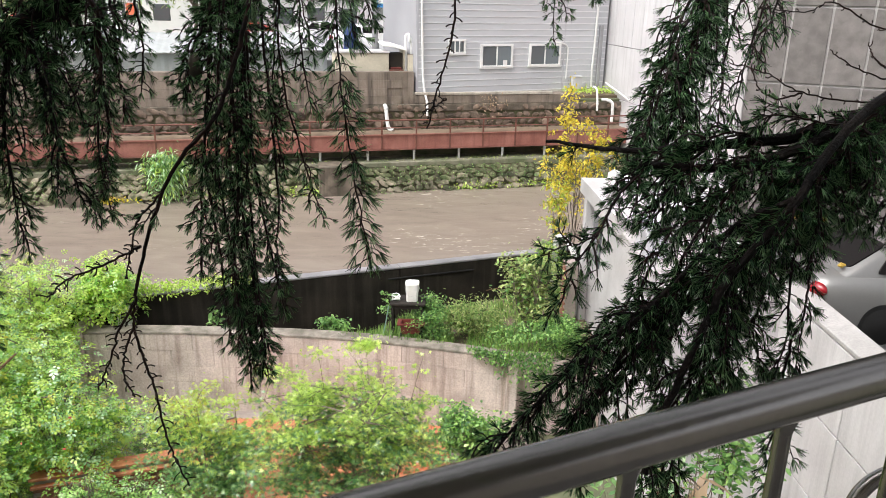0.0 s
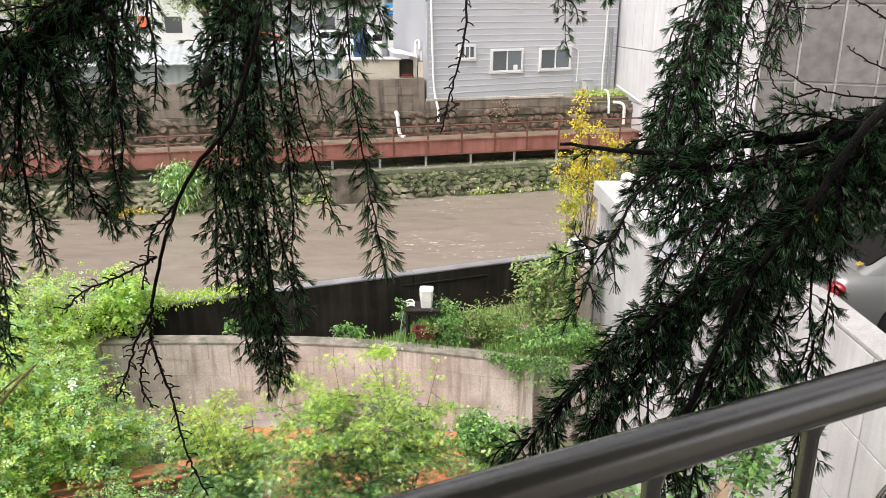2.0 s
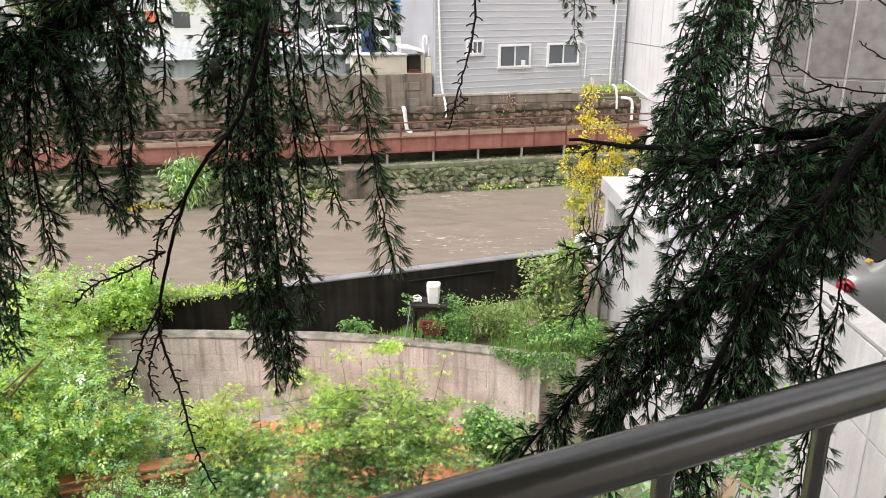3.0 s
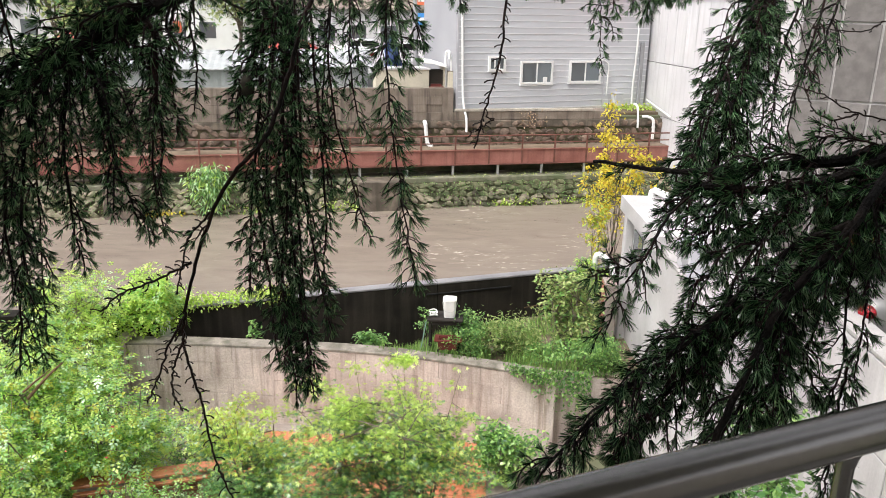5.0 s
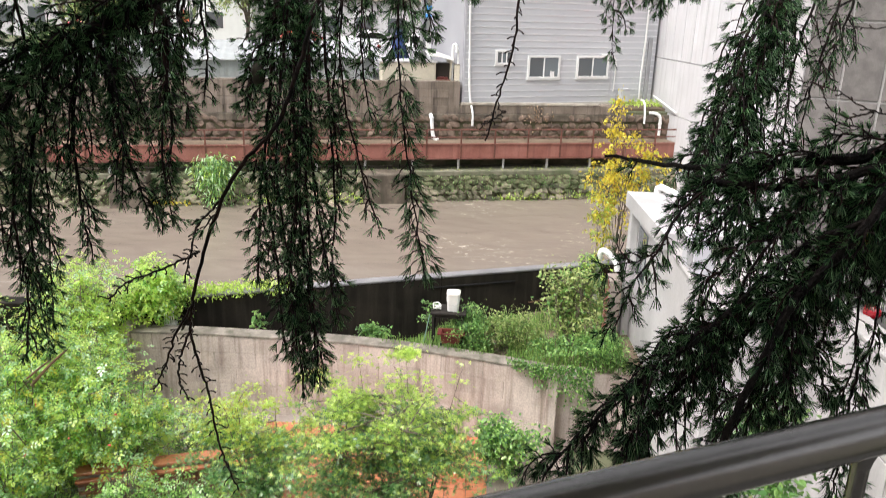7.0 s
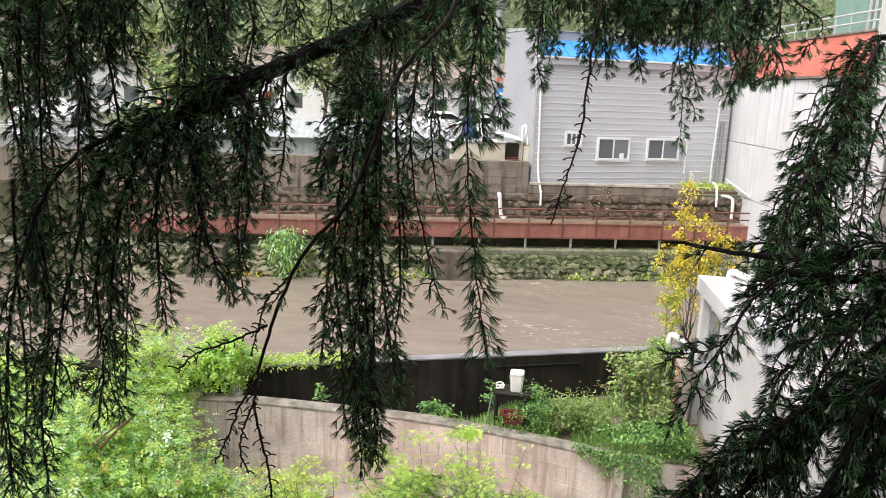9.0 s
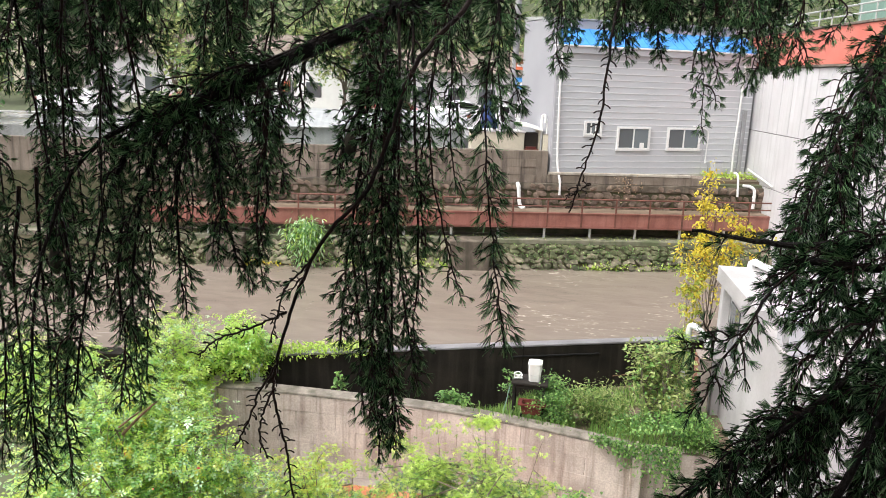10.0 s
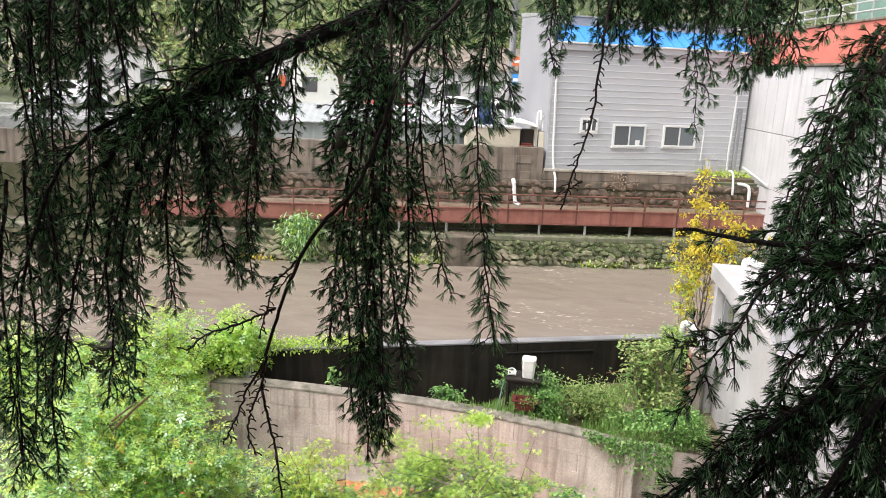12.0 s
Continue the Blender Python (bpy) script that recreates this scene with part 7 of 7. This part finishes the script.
bough([(1.344, 2.027, 8.742), (1.199, 1.935, 8.623), (1.118, 1.888, 8.545), (1.072, 1.855, 8.479)], 0.004, 0.0016, 113, shoots=6, lens=(0.05, 0.13), hang=0.35, sub=0, per=23)
bough([(0.838, 1.845, 8.675), (0.745, 1.797, 8.628), (0.672, 1.765, 8.593), (0.607, 1.747, 8.541)], 0.004, 0.0016, 114, shoots=14, lens=(0.05, 0.13), hang=0.35, sub=0, per=23)
bough([(0.633, 1.842, 8.668), (0.574, 1.805, 8.622), (0.532, 1.778, 8.572), (0.493, 1.757, 8.508)], 0.004, 0.0016, 115, shoots=14, lens=(0.05, 0.13), hang=0.35, sub=0, per=23)
bough([(0.761, 1.826, 8.684), (0.703, 1.824, 8.710), (0.649, 1.821, 8.702), (0.590, 1.815, 8.682)], 0.004, 0.0016, 116, shoots=8, lens=(0.05, 0.13), hang=0.35, sub=0, per=23)
bough([(0.735, 1.818, 8.657), (0.651, 1.801, 8.638), (0.571, 1.795, 8.624), (0.505, 1.782, 8.584)], 0.004, 0.0018, 170, shoots=8, lens=(0.04, 0.11), hang=0.45)
bough([(0.905, 1.854, 8.702), (0.830, 1.812, 8.640), (0.786, 1.785, 8.590), (0.761, 1.760, 8.513)], 0.004, 0.0018, 171, shoots=14, lens=(0.04, 0.11), hang=0.45)
bough([(0.644, 1.872, 8.663), (0.558, 1.855, 8.646), (0.487, 1.834, 8.614), (0.434, 1.816, 8.560)], 0.004, 0.0018, 172, shoots=8, lens=(0.04, 0.11), hang=0.45)
bough([(1.375, 2.196, 8.934), (1.161, 2.146, 8.946), (1.006, 2.113, 9.009), (0.940, 2.105, 8.985), (0.808, 2.106, 8.991)], 0.003, 0.0014, 120, bare=True, dressed=False, gap=0.03, spur=0.009, name='bare_twig')
bough([(1.314, 2.034, 8.763), (1.052, 1.982, 8.770), (0.899, 1.967, 8.790), (0.801, 1.971, 8.836), (0.708, 1.978, 8.858)], 0.003, 0.0014, 121, bare=True, dressed=False, gap=0.03, spur=0.009, name='bare_twig')
bough([(1.313, 2.045, 8.798), (1.122, 2.000, 8.824), (1.010, 1.992, 8.864), (0.964, 2.002, 8.895)], 0.003, 0.0014, 122, bare=True, dressed=False, gap=0.03, spur=0.009, name='bare_twig')
bough([(1.224, 1.980, 8.760), (0.998, 1.923, 8.752), (0.849, 1.898, 8.741)], 0.003, 0.0014, 123, bare=True, dressed=False, gap=0.03, spur=0.009, name='bare_twig')
bough([(0.899, 1.967, 8.790), (0.838, 1.952, 8.776), (0.788, 1.958, 8.795), (0.765, 1.975, 8.849)], 0.003, 0.0014, 124, bare=True, dressed=False, gap=0.03, spur=0.009, name='bare_twig')
bough([(1.147, 2.062, 8.850), (1.112, 2.070, 8.877), (1.101, 2.082, 8.912)], 0.003, 0.0014, 125, bare=True, dressed=False, gap=0.03, spur=0.009, name='bare_twig')

for q, s in (((-1.259, 1.617, 8.538), 0.8), ((-0.599, 1.874, 8.826), 0.9)):
    cn = thing("cedar_cone", "brown egg-shaped cedar cone among the needles", "cone", group="cedar cones", at=q)
    rings = []
    for k in range(9):
        r = 0.020 * s * math.sin(math.pi * (0.06 + 0.9 * k / 8)) ** 0.7 * (1 + 0.05 * (k % 2))
        rings.append([(q[0] + r * math.cos(a), q[1] + r * math.sin(a), q[2] - 0.035 + 0.07 * k / 8) for a in (2 * math.pi * j / 12 for j in range(12))])
    part("body", Geo().loft(rings), M["cone"], cn, smooth=True)

# unseen upper boughs of the cedar, added to darken rail reflection and needles
crown_rng = np.random.default_rng(5)
for k in range(10):
    a = radians(20 + 150 * k / 9)
    reach, z0 = crown_rng.uniform(2.0, 3.6), 10.9 + 0.13 * (k * 3 % 10)
    end = Vector((2.3 + reach * math.cos(a), 2.2 + reach * math.sin(a), z0 - 0.25)) if k % 2 else Vector((2.2 - reach * 1.1, 1.55 + 0.18 * k, z0 - 0.25))
    root = Vector((2.25, 2.22, min(12.3, z0 + 0.1)))
    bough([root, root.lerp(end, 0.4) + Vector((0, 0, 0.12)), root.lerp(end, 0.75) + Vector((0, 0, 0.05)), end], 0.03, 0.006, 400 + k, shoots=26, lens=(0.2, 0.45), gap=0.05, nlen=0.085, per=10, hang=0.25, start=0.12, width=0.004)

# ---- pieces of walls and floors ----
def piece(name, me, m, parent):
    ob = new(name, me)
    ob.parent = parent
    ob.matrix_parent_inverse = parent.matrix_basis.inverted()
    ob.matrix_basis = m
    return ob


rnd = random.Random(5)

# curved garden wall of large concrete blocks
gw = thing("block_wall", "curved pinkish concrete block wall, rain-streaked, holding up the garden", "wall", kind="structure", at=(-3, 14.8, 0.3))
STEPS = 44
def wall_dir(x):
    return math.degrees(math.atan2(wall_y(x + 0.05) - wall_y(x - 0.05), 0.1))
rings = [[(x, wall_y(x) + y, z) for y, z in ((-0.001, 0.2), (-0.001, 2.07), (0.3, 2.07), (0.3, 0.2))] for x in (-7.6 + 8.9 * k / STEPS for k in range(STEPS + 1))]
part("core", Geo().loft(rings), M["mortar"], gw)
rings = [[(x, wall_y(x) + y, z) for y, z in ((-0.022, 2.075), (-0.022, 2.115), (-0.014, 2.125), (0.32, 2.135), (0.335, 2.075))] for x in (-7.64 + 8.98 * k / STEPS for k in range(STEPS + 1))]
part("coping", Geo().loft(rings), M["cope"], gw, "weathered moss-edged coping")
part("end_pier", Geo().box((1.31, 13.86, 0.2), (1.52, 14.6, 2.03), 0.02), M["block"], gw)
part("return_wall", Geo().box((1.525, 14.2, 0.2), (3.3, 14.5, 2.05), 0.02), M["block"], gw)
part("end_pier", Geo().box((-7.86, 14.62, 0.2), (-7.62, 15.5, 2.2), 0.02), M["block"], gw)
BLK = Geo().box((-0.447, -0.012, -0.184), (0.447, 0.02, 0.184), 0.004).mesh("block", M["block"])
HALF = Geo().box((-0.217, -0.012, -0.184), (0.217, 0.02, 0.184), 0.004).mesh("block_half", M["block"])
for r in range(5):
    z = 0.3 + 0.195 + 0.372 * r - 0.10
    x = -7.6 + (0.0 if r % 2 else 0.45)
    if r % 2 == 0:
        piece("block", HALF, pose(-7.6 + 0.22, wall_y(-7.38) - 0.0, z, 0, 0, wall_dir(-7.38)), gw)
    while x + 0.45 < 1.3:
        c = x + 0.45
        piece("block", BLK, pose(c, wall_y(c) + rnd.uniform(-0.006, 0.006), z, 0, rnd.uniform(-0.3, 0.3), wall_dir(c)), gw)
        x += 0.9 * math.cos(radians(wall_dir(c)))
    if x + 0.44 < 1.33:
        piece("block", HALF, pose(x + 0.22, wall_y(x + 0.22), z, 0, 0, wall_dir(x + 0.22)), gw)

# courtyard pavers
court = thing("courtyard_paving", "wet orange clay paving in the courtyard", "paving", kind="structure", at=(-2, 12, 0.27))
part("bed", Geo().box((-7.2, 9.2, 0.2), (1.8, 14.9, 0.272)), M["mortar"], court)
PAV = Geo().box((-0.195, -0.195, 0), (0.195, 0.195, 0.03), 0.008).mesh("paver", M["paver"])
for i in range(12):
    for j in range(12):
        piece("paver", PAV, pose(-4.4 + 0.4 * i, 9.9 + 0.4 * j, COURT_Z - 0.026 + rnd.uniform(-0.002, 0.002), rnd.uniform(-0.4, 0.4), rnd.uniform(-0.4, 0.4), 0), court)

# planter bricks
BRK = Geo().box((-0.103, -0.012, -0.031), (0.103, 0.02, 0.031), 0.004).mesh("brick", M["brick"])
for r in range(12):
    for k in range(20):
        x = 0.115 + 0.215 * k + (0.107 if r % 2 else 0)
        if x > 3.32:
            continue
        piece("brick", BRK, PLANT @ pose(x, 0.0, 0.31 + 0.0745 * r), plant)
for r in range(26):
    for k in range(2):
        piece("brick", BRK, pose(2.74, 16.42 + 0.22 * k + (0.1 if r % 2 else 0), 1.35 + 0.0745 * r, 0, 0, -90), pil)


# rubble stones
def stone_mesh(k):
    r = random.Random(100 + k)
    bm = bmesh.new()
    bmesh.ops.create_icosphere(bm, subdivisions=1, radius=1.0)
    for v in bm.verts:
        f = r.uniform(0.72, 1.2) / (abs(v.co.x) ** 5 + abs(v.co.y) ** 5 + abs(v.co.z) ** 5) ** 0.2
        v.co = Vector((v.co.x * f * 1.05, max(-0.5, min(0.5, v.co.y * f * 0.7)), v.co.z * f))
    g = Geo()
    g.add([v.co for v in bm.verts], [[v.index for v in f.verts] for f in bm.faces])
    bm.free()
    return g


WET = [stone_mesh(k).mesh("stone", M["mossy"], False) for k in range(7)]
MOSS = [stone_mesh(k + 40).mesh("stone", M["mossier"], False) for k in range(7)]
DRY = [stone_mesh(k + 20).mesh("stone", M["rubble"], False) for k in range(7)]
rest = Geo()
SHAPES = [stone_mesh(k) for k in range(7)]
for row in range(6):
    t = (row + 0.5) / 6
    u = -9.0 + 0.15 * row
    while u < 15.4:
        s = rnd.uniform(0.095, 0.165)
        if not (2.4 < u < 4.2 or -6.4 < u < -4.7):
            q = riv(u, 27.44 + 0.60 * t + rnd.uniform(-0.02, 0.02), 1.86 + 1.02 * t + rnd.uniform(-0.05, 0.05))
            m = pose(*q, -30 + rnd.uniform(-15, 15), rnd.uniform(-40, 40), 15 + rnd.uniform(-20, 20)) @ Matrix.Diagonal((s * rnd.uniform(0.8, 1.5), s * 0.55, s * rnd.uniform(0.65, 1.0), 1))
            if u > 4.2 and u < 14.5:
                piece("stone", (MOSS if row + rnd.uniform(-1, 1) > 2.7 else WET)[rnd.randrange(7)], m, bank)
            else:
                k = rnd.randrange(7)
                rest.add([m @ Vector(v) for v in SHAPES[k].v], SHAPES[k].f)
        u += s * 2.15
tagged(part("stones", rest, M["mossy"], bank), kind="stuff")
n = 0
higher = Geo()
for row in range(4):
    u = -8.5 + 0.1 * row
    while u < 15.6:
        s = rnd.uniform(0.12, 0.21)
        if row == 3:
            q = riv(u, 29.35 + rnd.uniform(-0.02, 0.02), 4.84 + rnd.uniform(-0.06, 0.06))
            m = pose(*q, rnd.uniform(-10, 10), rnd.uniform(-40, 40), 15 + rnd.uniform(-15, 15)) @ Matrix.Diagonal((s * rnd.uniform(0.7, 1.2), s * 0.4, s * rnd.uniform(0.5, 0.75), 1))
            k = rnd.randrange(7)
            if rnd.random() < 0.75:
                higher.add([m @ Vector(v) for v in SHAPES[k].v], SHAPES[k].f)
        elif n < 300:
            q = riv(u, 29.40 + rnd.uniform(-0.02, 0.02), 4.02 + 0.27 * row + rnd.uniform(-0.05, 0.05))
            piece("stone", DRY[rnd.randrange(7)], pose(*q, rnd.uniform(-10, 10), rnd.uniform(-40, 40), 15 + rnd.uniform(-15, 15)) @ Matrix.Diagonal((s * rnd.uniform(0.8, 1.2), s * 0.5, s * rnd.uniform(0.62, 0.95), 1)), upper)
            n += 1
        u += s * 2.0
tagged(part("stones", higher, M["rubble"], upper), kind="stuff")
# concrete blocks above the rubble, left of the house
CB = Geo().box((-0.595, -0.03, -0.1495), (0.595, 0.03, 0.1495), 0.006).mesh("concrete_block", M["conc"])
for r in range(4):
    for k in range(16):
        u = -11.4 + 1.2 * k + (0.6 if r % 2 else 0)
        if u < 5.85:
            piece("concrete_block", CB, RIVER @ pose(u, 29.43 + rnd.uniform(-0.008, 0.008), 5.18 + 0.303 * r), upper)

# white building panels
WP = Geo().box((-0.02, -0.472, -1.235), (0.045, 0.472, 1.235), 0.008).mesh("wall_panel", M["whitewall"])
WQ = Geo().box((-0.02, -0.985, -1.04), (0.045, 0.985, 1.04), 0.008).mesh("lower_panel", M["whitewall"])
WR = Geo().box((-0.02, -0.985, -2.2), (0.045, 0.985, 2.2), 0.008).mesh("base_panel", M["whitewall"])
for k in range(14):
    piece("wall_panel", WP, WB @ pose(0, WL - 0.49 - 0.98 * k, 8.46), white)
for k in range(9):
    piece("wall_panel", WP, WB @ pose(0.52 + 0.98 * k, WN, 8.46, 0, 0, 90), white)
for k in range(7):
    piece("lower_panel", WQ, WB @ pose(0, WL - 0.99 - 1.985 * k, 6.15), white)
    piece("base_panel", WR, WB @ pose(0, WL - 0.99 - 1.985 * k, 2.88), white)
for k in range(4):
    piece("lower_panel", WQ, WB @ pose(1.02 + 1.985 * k, WN, 6.15, 0, 0, 90), white)
    piece("base_panel", WR, WB @ pose(1.02 + 1.985 * k, WN, 2.88, 0, 0, 90), white)

# parapet panels
PP = Geo().box((-0.018, -0.638, -0.558), (0.03, 0.638, 0.558), 0.006).mesh("parapet_panel", M["whitenear"])
for r in range(4):
    for k in range(8):
        piece("parapet_panel", PP, pose(PAR_X, 11.8 - 1.3 * k, 4.35 - 1.14 * r), parapet)

# granite tiles
TL = Geo().box((-0.31, -0.012, -0.665), (0.31, 0.03, 0.665), 0.006).mesh("granite_tile", M["tile"])
for r in range(9):
    for k in range(12):
        piece("granite_tile", TL, TILEW @ pose(0.29 + 0.66 * k, 0.0, 7.61 + 0.685 + 1.37 * (r - 3)), tiles)
